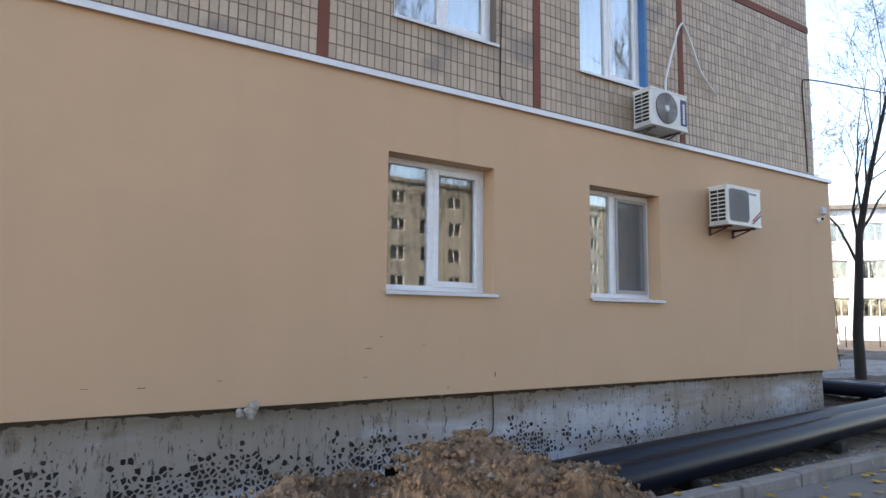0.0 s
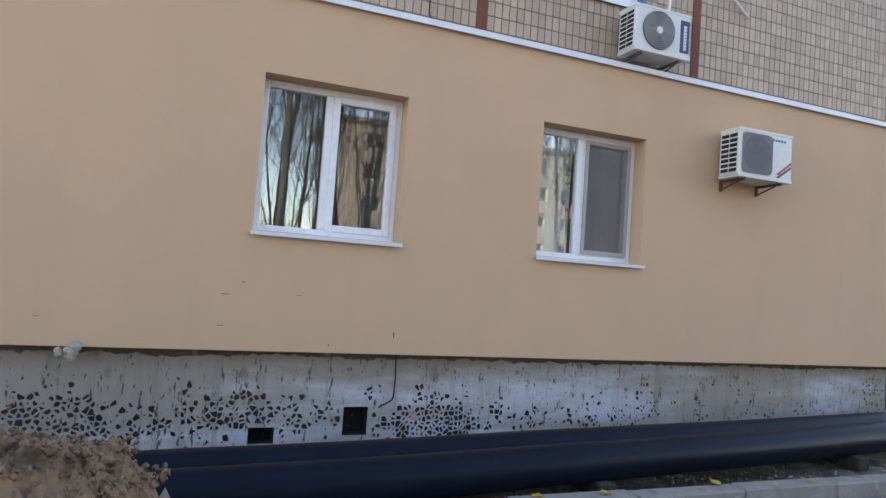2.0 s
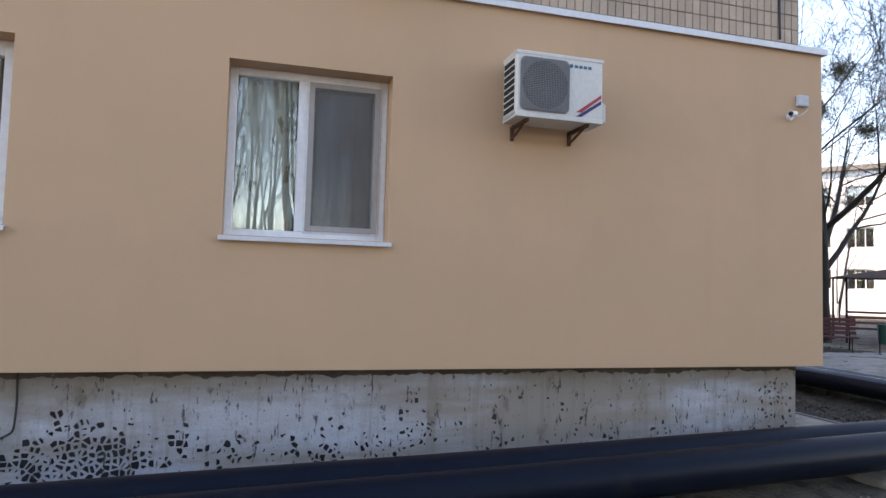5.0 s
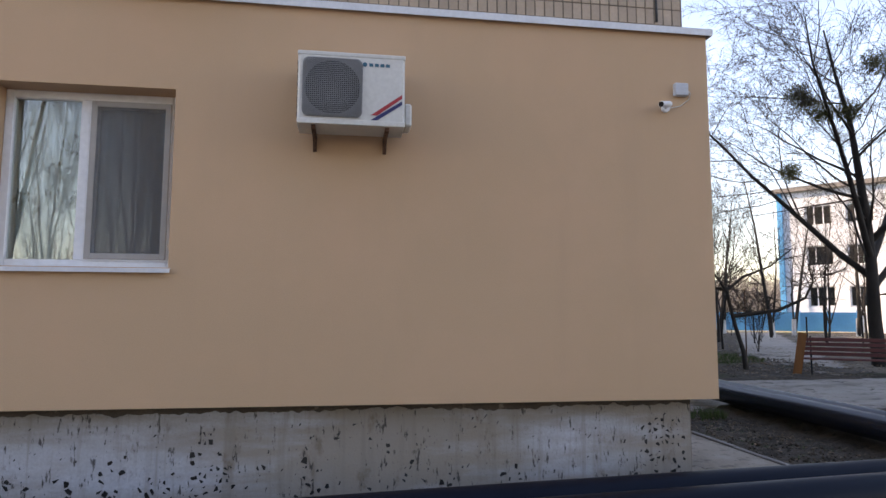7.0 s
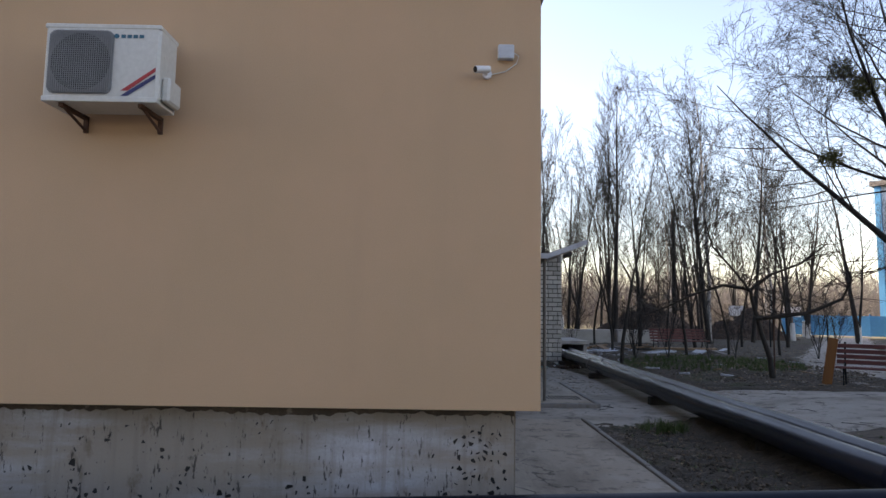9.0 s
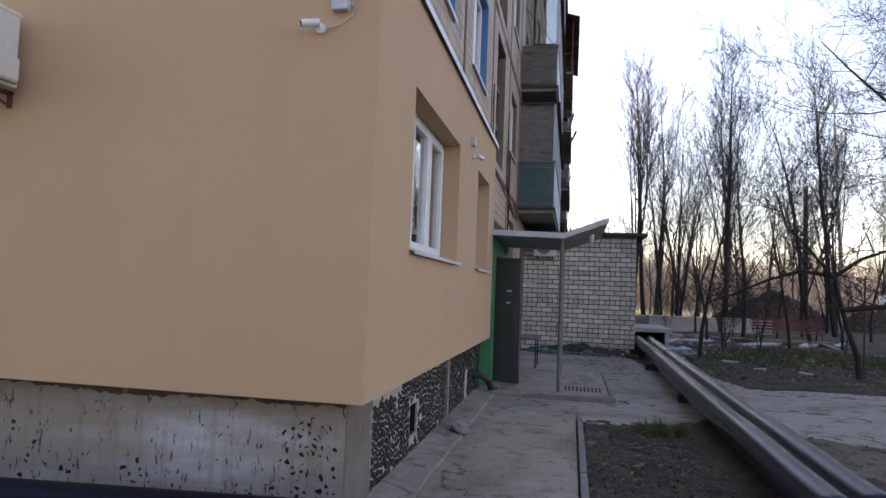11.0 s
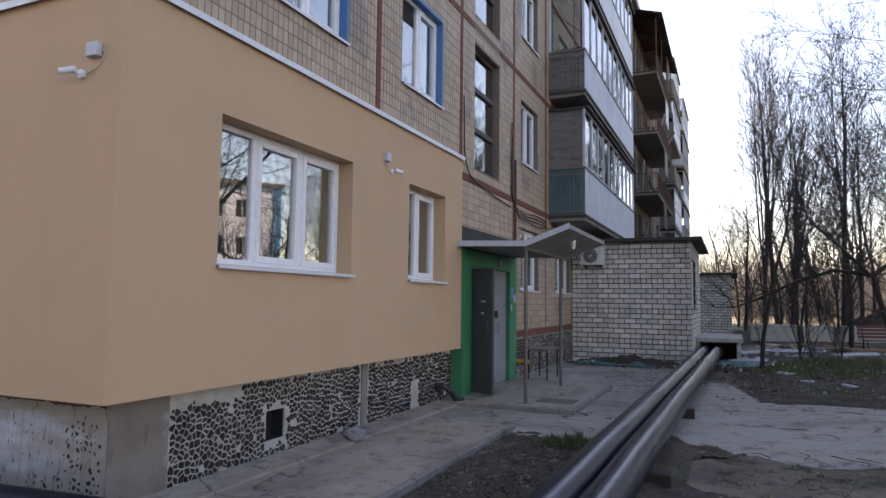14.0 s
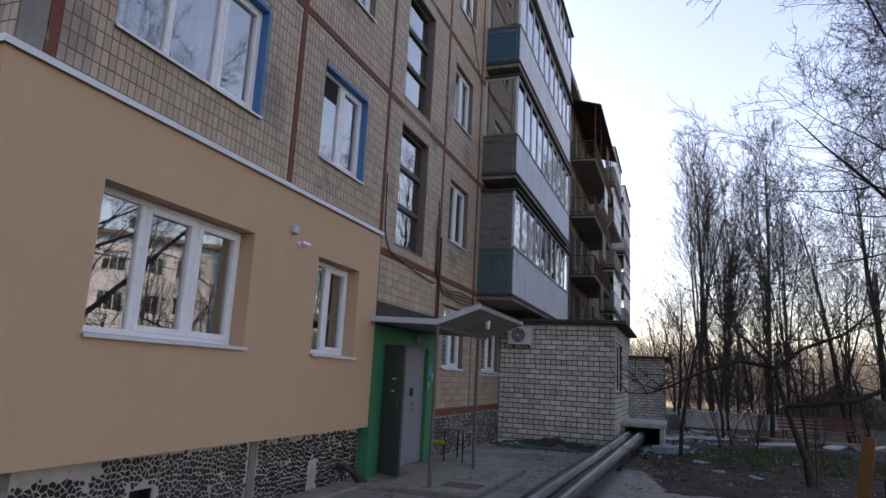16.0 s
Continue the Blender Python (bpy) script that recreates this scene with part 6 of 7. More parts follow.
# apartment block across the drive
opp = thing("apartment_building", "pale five-storey apartment block across the drive", "building", Matrix.Translation((82, -44, 0)) @ Matrix.Rotation(math.pi, 4, 'Z'))
hs = [(2 + 3.4 * i, 3.6 + 3.4 * i, 1.6 + 2.8 * k, 3.0 + 2.8 * k) for i in range(19) for k in range(5)]
bm = bm_new()
holed(bm, 0, 68, -0.3, 15, 0, 0.4, hs)
part("wall", bm, M_FARTILE, opp)
boxpart("roof", (-0.3, 68.3, -0.3, 12, 15, 15.4), M_CONC, opp)
boxpart("dark_inside", (0.4, 67.6, 0.9, 1.2, -0.3, 15), M_ROOMDARK, opp)
for u0, u1, v0, v1 in hs:
    bm = bm_new()
    for q in ((u0, u0 + 0.08, v0, v1), (u1 - 0.08, u1, v0, v1), (u0, u1, v0, v0 + 0.08), (u0, u1, v1 - 0.08, v1), ((u0 + u1) / 2 - 0.04, (u0 + u1) / 2 + 0.04, v0, v1)):
        box(bm, q[0], q[1], 0.15, 0.25, q[2], q[3])
    part("window", bm, M_PVC, opp)

# shelter with a bench beyond the drive, parked car behind it
gz = thing("shelter", "small dark metal shelter with slatted bench", "shelter", Matrix.Translation((26.4, 16.6, -0.08)) @ Matrix.Rotation(radians(-35), 4, 'Z'))
for x in (-1.5, 1.5):
    for y in (-0.9, 0.9):
        bm = bm_new()
        cyl(bm, (x, y, 0), (x, y, 2.05), 0.035, n=8)
        part("post", bm, M_DARK, gz)
bm = bm_new()
vs = [bm.verts.new(p) for p in ((-1.9, -1.2, 2.05), (1.9, -1.2, 2.05), (1.9, 1.2, 2.05), (-1.9, 1.2, 2.05), (0, 0, 2.4))]
for f in ((0, 1, 4), (1, 2, 4), (2, 3, 4), (3, 0, 4), (3, 2, 1, 0)):
    bm.faces.new([vs[i] for i in f])
part("roof", bm, M_RUST, gz)
for k, z in enumerate((0.42, 0.62, 0.78, 0.94)):
    boxpart("slat", (-1.5, 1.5, -0.9 if k else -0.6, -0.86 if k else -0.3, z, z + 0.07), M_WOOD_R, gz)
car = thing("car", "blue-grey parked saloon car on the drive", "car", Matrix.Translation((30.5, 17.2, -0.08)) @ Matrix.Rotation(radians(-35), 4, 'Z'))
bm = bm_new()
prof = [(-2.1, 0.35), (-2.15, 0.75), (-1.9, 0.9), (-1.2, 0.95), (-0.6, 1.4), (0.7, 1.42), (1.5, 0.98), (2.05, 0.9), (2.15, 0.6), (2.1, 0.35)]
va = [bm.verts.new((x, -0.82, z)) for x, z in prof]
vb = [bm.verts.new((x, 0.82, z)) for x, z in prof]
for i in range(len(prof)):
    j = (i + 1) % len(prof)
    bm.faces.new((va[i], va[j], vb[j], vb[i]))
bm.faces.new(va[::-1])
bm.faces.new(vb)
bmesh.ops.recalc_face_normals(bm, faces=bm.faces[:])
bmesh.ops.bevel(bm, geom=bm.edges[:], offset=0.05, segments=2, affect='EDGES')
part("body", bm, material("blue_grey_car_paint", (0.12, 0.2, 0.3), (0.11, 0.19, 0.28), 0.3, bump=0), car)
boxpart("side_glass", (-0.75, 0.95, -0.84, 0.84, 0.98, 1.32), M_DARK, car, bevel=0.03)
for x in (-1.35, 1.35):
    for y in (-0.8, 0.8):
        bm = bm_new()
        cyl(bm, (x, y - 0.09, 0.31), (x, y + 0.09, 0.31), 0.31, n=20)
        wheel = part("wheel", bm, M_DARK, car)
        bm = bm_new()
        cyl(bm, (x, y - 0.1, 0.31), (x, y + 0.1, 0.31), 0.19, n=16)
        part("rim", bm, M_STEEL, wheel)
# ---- air conditioners ----
def ac_unit(M, w, h, d, label, square, cover):
    a = thing("air_conditioner", label, "air conditioner", M, group="outdoor units")
    bm = bm_new()
    box(bm, 0, w, 0, d, 0, h, bevel=0.018)
    part("body", bm, M_WHITEAC, a)
    bm = bm_new()
    box(bm, -0.004, w + 0.004, -0.004, d + 0.004, h - 0.03, h + 0.004, bevel=0.006)
    part("top_cover", bm, M_WHITEAC, a)
    boxpart("base_pan", (0.0, w, -0.003, d, -0.004, 0.035), M_WHITEAC, a, bevel=0.004)
    gx0, gx1, gz0, gz1 = (0.035, 0.6 * w, 0.05, h - 0.045) if square else (0.09, 0.09 + h * 0.86, 0.04, 0.04 + h * 0.86)
    cx, cz, r = (gx0 + gx1) / 2, (gz0 + gz1) / 2, min(gx1 - gx0, gz1 - gz0) / 2 * 0.94
    bm = bm_new()
    if square:
        vs = box(bm, gx0, gx1, -0.008, 0.002, gz0, gz1)
        es = [e for e in {e for v in vs for e in v.link_edges} if abs(e.verts[0].co.y - e.verts[1].co.y) > 0.005]
        bmesh.ops.bevel(bm, geom=es, offset=0.05, segments=5, affect='EDGES', profile=0.5)
    else:
        cyl(bm, (cx, -0.008, cz), (cx, 0.002, cz), r * 1.04, n=40)
    part("grille_back", bm, M_DARK if not square else M_ACGREY, a)
    bm = bm_new()
    if square:
        n = 30
        for k in range(n):
            f = k / (n - 1)
            inset = 0.03 * max(0.0, abs(2 * f - 1) * 4 - 3)
            z = gz0 + 0.01 + (gz1 - gz0 - 0.02) * f
            box(bm, gx0 + 0.006 + inset, gx1 - 0.006 - inset, -0.016, -0.011, z - 0.0022, z + 0.0022)
            x = gx0 + 0.01 + (gx1 - gx0 - 0.02) * f
            box(bm, x - 0.0022, x + 0.0022, -0.021, -0.016, gz0 + 0.006 + inset, gz1 - 0.006 - inset)
    else:
        for k in range(8):
            rr = r * (0.28 + 0.72 * k / 7)
            tube(bm, [(cx + rr * math.cos(6.2832 * i / 40), -0.016, cz + rr * math.sin(6.2832 * i / 40)) for i in range(41)], 0.0055, 5)
        for k in range(6):
            ang = 6.2832 * k / 6
            cyl(bm, (cx + r * 0.2 * math.cos(ang), -0.014, cz + r * 0.2 * math.sin(ang)), (cx + r * math.cos(ang), -0.014, cz + r * math.sin(ang)), 0.004, n=5)
    part("grille", bm, M_ACGREY if square else M_FANGREY, a, "grey fan guard")
    bm = bm_new()
    cyl(bm, (cx, -0.02 if not square else -0.0095, cz), (cx, -0.006, cz), r * (0.2 if not square else 0.98), n=36)
    part("fan_hub", bm, M_WHITEAC if not square else M_DARK, a)
    # louvres on the near side
    bm = bm_new()
    for c in range(2):
        for k in range(8):
            z = 0.05 + (h - 0.1) * k / 8
            y0 = 0.03 + c * (d - 0.06) / 2
            box(bm, -0.006, 0.004, y0 + 0.008, y0 + (d - 0.06) / 2 - 0.008, z + 0.006, z + (h - 0.1) / 8 - 0.012)
    part("side_louvres", bm, M_DARK, a, "dark slotted side louvres")
    if square:
        bm = bm_new()
        cyl(bm, (0.62 * w, -0.0035, h - 0.082), (0.62 * w, 0.001, h - 0.082), 0.017, n=18)
        for k in range(4):
            box(bm, 0.66 * w + 0.042 * k, 0.66 * w + 0.042 * k + 0.03, -0.003, 0.001, h - 0.095, h - 0.071)
        part("maker_mark", bm, M_TEAL, a, "blue-green maker's mark drawn as plain shapes")
        for dz, mm in ((0.0, M_RED), (-0.05, M_NAVY)):
            bm = bm_new()
            pts = [(0.68 * w, 0.03 + 0.035 + dz + 0.012), (0.68 * w + 0.05, 0.03 + 0.035 + dz + 0.012), (0.975 * w, 0.205 + dz + 0.012), (0.975 * w, 0.235 + dz + 0.012)]
            pts = [(x, max(z, 0.04)) for x, z in pts]
            f = [bm.verts.new((x, -0.0035, z)) for x, z in pts]
            bm.faces.new(f)
            part("stripe", bm, mm, a)
        bm = bm_new()
        box(bm, w, w + 0.06, 0.05, d - 0.04, 0.02, 0.2, bevel=0.015)
        part("valve_cover", bm, M_WHITEAC, a)
    if cover:
        bm = bm_new()
        box(bm, w - 0.145, w - 0.025, -0.005, 0.002, 0.07, h - 0.07)
        part("badge", bm, M_NAVY, a, "dark vertical badge")
        bm = bm_new()
        for k in range(8):
            z = 0.1 + (h - 0.22) * k / 8
            box(bm, w - 0.105, w - 0.065, -0.008, -0.004, z, z + 0.027)
        part("badge_marks", bm, M_WHITEAC, a, "row of pale bars on the badge")
    for x in (0.13 * w, 0.82 * w):
        bm = bm_new()
        box(bm, x, x + 0.03, 0.03, d + 0.085, -0.03, -0.001)
        box(bm, x, x + 0.03, d + 0.06, d + 0.085, -0.125, -0.001)
        p0, p1 = Vector((x + 0.015, 0.1, -0.03)), Vector((x + 0.015, d + 0.07, -0.11))
        cyl(bm, p0, p1, 0.011, n=6)
        part("bracket", bm, M_RUST if square else M_STEEL, a, "rusty angle bracket" if square else "")
    return a


ac_unit(Matrix.Translation((8.84, 5.365, 2.765)), 0.80, 0.55, 0.30, "white outdoor air conditioner with a square grille on rusty brackets", True, False)
ac_unit(Matrix.Translation((7.46, 5.5, 3.97)), 0.74, 0.50, 0.30, "white outdoor air conditioner with a round fan guard and dark badge", False, True)
ac_unit(Matrix.Translation((12.55, 20.95, 2.52)), 0.66, 0.48, 0.28, "white outdoor air conditioner on the brick annex", False, False)

# ---- cameras and junction boxes on the render ----
def security_camera(M, label):
    c = thing("security_camera", label, "security camera", M, group="cameras on the render")
    boxpart("junction_box", (-0.06, 0.06, -0.055, -0.001, -0.055, 0.055), M_BALPANEL, c, "grey junction box", bevel=0.006)
    bm = bm_new()
    cyl(bm, (-0.14, -0.001, -0.17), (-0.14, -0.03, -0.17), 0.035, n=16)
    tube(bm, [(-0.14, -0.02, -0.17), (-0.16, -0.06, -0.175), (-0.18, -0.09, -0.165)], 0.012, 8)
    part("mount", bm, M_PVC, c)
    bm = bm_new()
    cyl(bm, (-0.13, -0.07, -0.15), (-0.235, -0.125, -0.172), 0.027, n=18)
    part("barrel", bm, M_PVC, c, smooth=False)
    bm = bm_new()
    cyl(bm, (-0.235, -0.125, -0.172), (-0.239, -0.127, -0.173), 0.023, n=18)
    part("lens", bm, M_DARK, c, "black lens")
    bm = bm_new()
    tube(bm, [(0.06, -0.02, 0.0), (0.1, -0.012, -0.02), (0.08, -0.01, -0.08), (0.0, -0.008, -0.14), (-0.12, -0.008, -0.17)], 0.004, 6)
    part("lead", bm, M_WCABLE, c)
    return c


security_camera(Matrix.Translation((12.09, AY, 3.315)), "white bullet camera under a grey junction box on the gable")
security_camera(Matrix.Translation((BX, 9.83, 3.32)) @ Matrix.Rotation(math.pi / 2, 4, 'Z') @ Matrix.Scale(-1, 4, (1, 0, 0)), "white bullet camera under a grey junction box by the window")


def cable(pts, r, mat, label):
    fine = []
    for i in range(len(pts) - 1):
        a, b = Vector(pts[i]), Vector(pts[i + 1])
        for k in range(8):
            fine.append(a.lerp(b, k / 8) + Vector((0, 0, 0)))
    fine.append(Vector(pts[-1]))
    for _ in range(3):
        fine = [fine[0]] + [(fine[i - 1] + fine[i] * 2 + fine[i + 1]) / 4 for i in range(1, len(fine) - 1)] + [fine[-1]]
    bm = bm_new()
    tube(bm, fine, r, 6)
    return tagged(part("cable", bm, mat, None, "", True), label, "cable")


cable([(5.27, 5.715, 3.86), (5.27, 5.88, 4.0), (5.3, 5.885, 5.0), (5.34, 5.885, 6.2), (5.4, 5.885, 8.0)], 0.008, M_CABLE, "thin black cable running down the tiles")
cable([(11.97, 5.885, 4.0), (11.96, 5.885, 4.7), (11.92, 5.885, 5.45), (11.95, 5.885, 5.65), (12.3, 5.8, 5.67), (16, 4.8, 5.6), (30, 2, 6.0)], 0.012, M_CABLE, "black overhead wire hooked to the gable corner")
cable([(8.08, 5.75, 4.5), (8.15, 5.8, 4.8), (8.33, 5.83, 5.2), (8.55, 5.86, 5.68), (8.66, 5.87, 5.8), (8.8, 5.86, 5.58), (9.05, 5.86, 5.1), (9.4, 5.86, 4.84)], 0.016, M_WCABLE, "white insulated line set looping up from the air conditioner")
cable([(5.2, 5.915, 0.64), (5.21, 5.91, 0.4), (5.2, 5.905, 0.2), (5.06, 5.905, 0.13)], 0.008, M_CABLE, "dark cable hanging over the plinth")
for k in range(4):
    o = 0.03 * k
    cable([(TB + 0.03, 15.56 + o, 5.3 - 0.3 * k), (TB + 0.035, 15.56 + o, 4.3), (TB + 0.03, 15.54 + o, 3.7), (TB + 0.05, 15.8 + 2 * o, 3.48 - 0.07 * k), (TB + 0.05, 16.5, 3.4 - 0.04 * k), (TB + 0.04, 17.2, 3.5 - 0.09 * k), (TB + 0.04, 18.4, 3.46 - 0.06 * k)], 0.012, M_CABLE, "black cable bundle along the red joint")
cable([(TB + 0.03, 12.82, 5.05), (TB + 0.03, 12.86, 4.0), (TB + 0.04, 13.1, 3.66), (TB + 0.04, 14.3, 3.52), (TB + 0.03, 15.5, 3.44)], 0.012, M_CABLE, "black cable sagging along the facade")
boxes_bm = bm_new()
cyl(boxes_bm, (TB + 0.06, 15.73, 0.75), (TB + 0.06, 15.73, 4.5), 0.02, n=10)
tagged(part("riser_pipe", boxes_bm, M_RUST), "rusty riser pipe on the facade", "pipe")
# sagging wire to the facade high up
cable([(TB + 0.02, 18.3, 9.3), (13.0, 14.6, 9.5), (14.5, 9.0, 9.6), (18, 2, 10.0)], 0.012, M_CABLE, "black overhead wire fixed to the facade")

bm = bm_new()
for z in (1.6, 1.66):
    tube(bm, [(TB, 19.0, z), (TB + 0.45, 19.05, z), (TB + 0.5, 20.6, z), (TB + 0.48, 21.28, z)], 0.011, 8)
tagged(part("clothes_rail", bm, M_PVC), "white tubular clothes rail between the wall and the annex", "rail")
# foam lump, scratches on the render
bm = bm_new()
for k in range(9):
    rn = random.Random(k)
    bmesh.ops.create_icosphere(bm, subdivisions=2, radius=rn.uniform(0.025, 0.05), matrix=Matrix.Translation((2.43 + rn.uniform(-0.07, 0.07), 5.74, 0.63 - rn.uniform(-0.03, 0.08))))
tagged(part("foam_lump", bm, M_FOAM), "dirty white lump of mounting foam under the render edge", "foam")
bm = bm_new()
for x, z, l, hh in ((3.58, 1.13, 0.07, 0.006), (3.72, 1.24, 0.025, 0.008), (3.56, 0.86, 0.05, 0.005), (5.11, 0.83, 0.012, 0.05), (4.2, 1.15, 0.04, 0.004), (1.6, 0.85, 0.06, 0.006), (2.2, 0.88, 0.04, 0.004), (4.5, 0.72, 0.015, 0.012), (1.2, 0.86, 0.05, 0.004)):
    box(bm, x - l / 2, x + l / 2, AY - 0.002, AY + 0.001, z - hh / 2, z + hh / 2)
tagged(part("scratch", bm, M_DARKMARK), "small dark scratches in the render coat", "scratches", kind="stuff")

# rock and hose by the mosaic plinth
bm = bm_new()
r = bmesh.ops.create_icosphere(bm, subdivisions=3, radius=0.095)
for v in r["verts"]:
    v.co += v.co.normalized() * 0.09 * noise.noise(v.co * 11)
    v.co = Vector((12.46 + v.co.x, 9.05 + v.co.y * 1.25, -0.125 + v.co.z * 0.72))
tagged(part("rock", bm, M_CONC), "grey lump of concrete lying by the plinth", "rock")
bm = bm_new()
tube(bm, [(12.2, 11.85, 0.1), (12.32, 11.87, 0.1), (12.42, 11.95, 0.03), (12.45, 12.1, -0.12), (12.5, 12.25, -0.16)], 0.05, 10)
tagged(part("drain_pipe", bm, M_CABLE), "short black drain elbow at the plinth", "pipe")

# torn label stuck on the pipe
bm = bm_new()
box(bm, -0.045, 0.045, -0.022, 0.022, -0.001, 0.0015)
bm.transform(Matrix.Translation((14.0, 4.985, 0.206)) @ Matrix.Rotation(radians(14), 4, 'X') @ Matrix.Rotation(radians(8), 4, 'Z'))
tagged(part("paper_label", bm, M_PVC), "small white paper label stuck on the black pipe", "label")
# leaves, planks, litter
rn = random.Random(31)
verts, faces = [], []
for k in range(70):
    x, y = rn.uniform(5.5, 12.5), rn.uniform(3.1, 4.0) if k % 3 else rn.uniform(1.8, 3.6)
    s, a = rn.uniform(0.03, 0.075), rn.uniform(0, 6.28)
    z = -0.195 if y < 3.72 else -0.068 if y < 3.9 else -0.22
    o = len(verts)
    for i in range(7):
        q = a + 6.2832 * i / 7
        rr = s * (1 if i % 2 else 0.65)
        verts.append((x + rr * math.cos(q), y + rr * math.sin(q), z + 0.008 + rn.uniform(0, 0.02)))
    faces.append(tuple(range(o, o + 7)))
tagged(raw("fallen_leaf", verts, faces, M_LEAF), "yellow and brown fallen leaves along the kerb", "leaves", kind="stuff")
for x, y, rz, l, w in ((15.98, 7.0, 80, 1.2, 0.14), (17.2, 25.2, 20, 1.8, 0.16), (18.4, 26.0, -15, 2.0, 0.15), (17.6, 24.2, 40, 1.2, 0.12)):
    bm = bm_new()
    box(bm, -l / 2, l / 2, -w / 2, w / 2, 0, 0.03, bevel=0.004)
    bm.transform(Matrix.Translation((x, y + (l / 2 if rz == 80 else 0), ground_z(x, y) + 0.02)) @ Matrix.Rotation(radians(rz), 4, 'Z'))
    tagged(part("plank", bm, M_WOOD_B if rz == 80 else M_BALGREY), "weathered plank lying on the ground", "plank")
# crumpled sheeting and debris round the duct
for k, (x, y, sx, sy, mm, lb) in enumerate(((13.7, 20.3, 1.2, 0.5, M_TARP, "crumpled dark green sheeting on the ground"), (16.6, 22.4, 0.7, 0.6, M_TARP, "crumpled dark green sheeting on the ground"), (15.0, 20.9, 0.35, 0.3, M_TARP, "torn scrap of green sheeting"), (17.0, 21.5, 0.5, 0.3, M_TARP, "torn scrap of green sheeting"), (12.9, 20.5, 0.3, 0.3, M_DEBRIS, "pale crumpled sheet on the ground"), (18.0, 27.0, 1.6, 0.8, M_DEBRIS, "pale crumpled sheet on the ground"), (16.9, 23.4, 0.5, 0.4, M_DEBRIS, "pale crumpled sheet on the ground"))):
    verts, faces = [], []
    n = 18
    for j in range(n + 1):
        for i in range(n + 1):
            a, b = 2 * i / n - 1, 2 * j / n - 1
            edge = 1 + 0.3 * noise.noise((a * 2, b * 2, k))
            xx, yy = x + a * sx * edge, y + b * sy * edge
            verts.append((xx, yy, ground_z(xx, yy) + 0.06 + 0.16 * abs(noise.noise((xx * 3, yy * 3, k + 7))) * (1 - max(abs(a), abs(b)) ** 3)))
    for j in range(n):
        for i in range(n):
            q = j * (n + 1) + i
            faces.append((q, q + 1, q + n + 2, q + n + 1))
    tagged(raw("sheeting", verts, faces, mm), lb, "sheeting")
rubble("debris", 14.2, 20.5, 2.0, 0.7, lambda x, y: ground_z(x, y) + 0.03, 420, 0.015, 0.09, M_DARKMOUND, "dark clods and crumbled earth along the annex", 48, "clods")
rubble("debris", 16.6, 21.6, 0.9, 1.6, lambda x, y: ground_z(x, y) + 0.02, 160, 0.02, 0.09, M_DARKMOUND, "dark clods beside the pipes", 49, "clods")
rubble("debris", 15.8, 21.3, 2.6, 1.3, lambda x, y: ground_z(x, y) + 0.05, 90, 0.02, 0.08, M_DEBRIS, "pale scraps strewn near the annex", 50, "debris")
rubble("debris", 18.0, 26.5, 3.0, 2.2, lambda x, y: ground_z(x, y) + 0.01, 160, 0.03, 0.16, M_DEBRIS, "scattered pale building debris on the ground", 41, "debris")
rubble("litter", 15.5, 9.0, 2.0, 3.0, lambda x, y: soil_z(x, y), 160, 0.008, 0.03, M_STONE, "small stones and litter on the soil bed", 42, "litter")
rubble("litter", 19.4, 19.2, 3.4, 4.4, lambda x, y: soil_z(x, y) + 0.06, 420, 0.012, 0.06, M_STONE, "small stones and litter under the trees", 43, "litter")
rubble("clod", 15.0, 8.2, 1.1, 2.6, lambda x, y: soil_z(x, y) + 0.015, 2200, 0.01, 0.04, M_SOIL, "dark clods on the soil bed", 44, "clods")
rubble("clod", 19.4, 18.6, 3.2, 3.8, lambda x, y: soil_z(x, y) + 0.05, 2600, 0.012, 0.06, M_SOIL, "dark clods under the crooked tree", 45, "clods")
rubble("gravel", 8.6, 4.3, 4.2, 0.45, lambda x, y: -0.24, 700, 0.008, 0.03, M_STONE, "gravel and crumbs of earth between kerb and pipes", 46, "gravel")

# dead leaves and twigs lying about
rn = random.Random(47)
verts, faces = [], []
for k in range(14000):
    x, y = rn.uniform(13.9, 27), rn.uniform(5.6, 10.7) if k % 3 == 0 else rn.uniform(13.4, 32)
    if 15.1 < x < 16.2 or (k % 3 == 0 and x > 19):
        continue
    z, s, a = soil_z(x, y) + (0.075 if k % 3 else 0.035), rn.uniform(0.01, 0.055), rn.uniform(0, 6.28)
    e = rn.uniform(0.15, 0.8)
    s *= 0.5 if k % 3 == 0 else 1.0
    ca, sa = math.cos(a) * s, math.sin(a) * s
    o = len(verts)
    verts += [(x - ca, y - sa, z), (x + sa * e, y - ca * e, z + 0.3 * s), (x + ca, y + sa, z + rn.uniform(0, 0.6) * s), (x - sa * e, y + ca * e, z + 0.2 * s)]
    faces.append((o, o + 1, o + 2, o + 3))
tagged(raw("leaf_litter", verts, faces, M_LITTER), "dead brown leaves scattered over the soil", "leaf litter", kind="stuff")
tw = []
for k in range(260):
    x, y = rn.uniform(14, 24), rn.uniform(6, 26)
    z, a, l = ground_z(x, y) + 0.06, rn.uniform(0, 6.28), rn.uniform(0.08, 0.45)
    if 15.0 < x < 16.3:
        continue
    tw.append(([Vector((x, y, z)), Vector((x + l * 0.5 * math.cos(a), y + l * 0.5 * math.sin(a), z + 0.01)), Vector((x + l * math.cos(a + 0.4), y + l * math.sin(a + 0.4), z))], [0.005, 0.004, 0.002], 4))
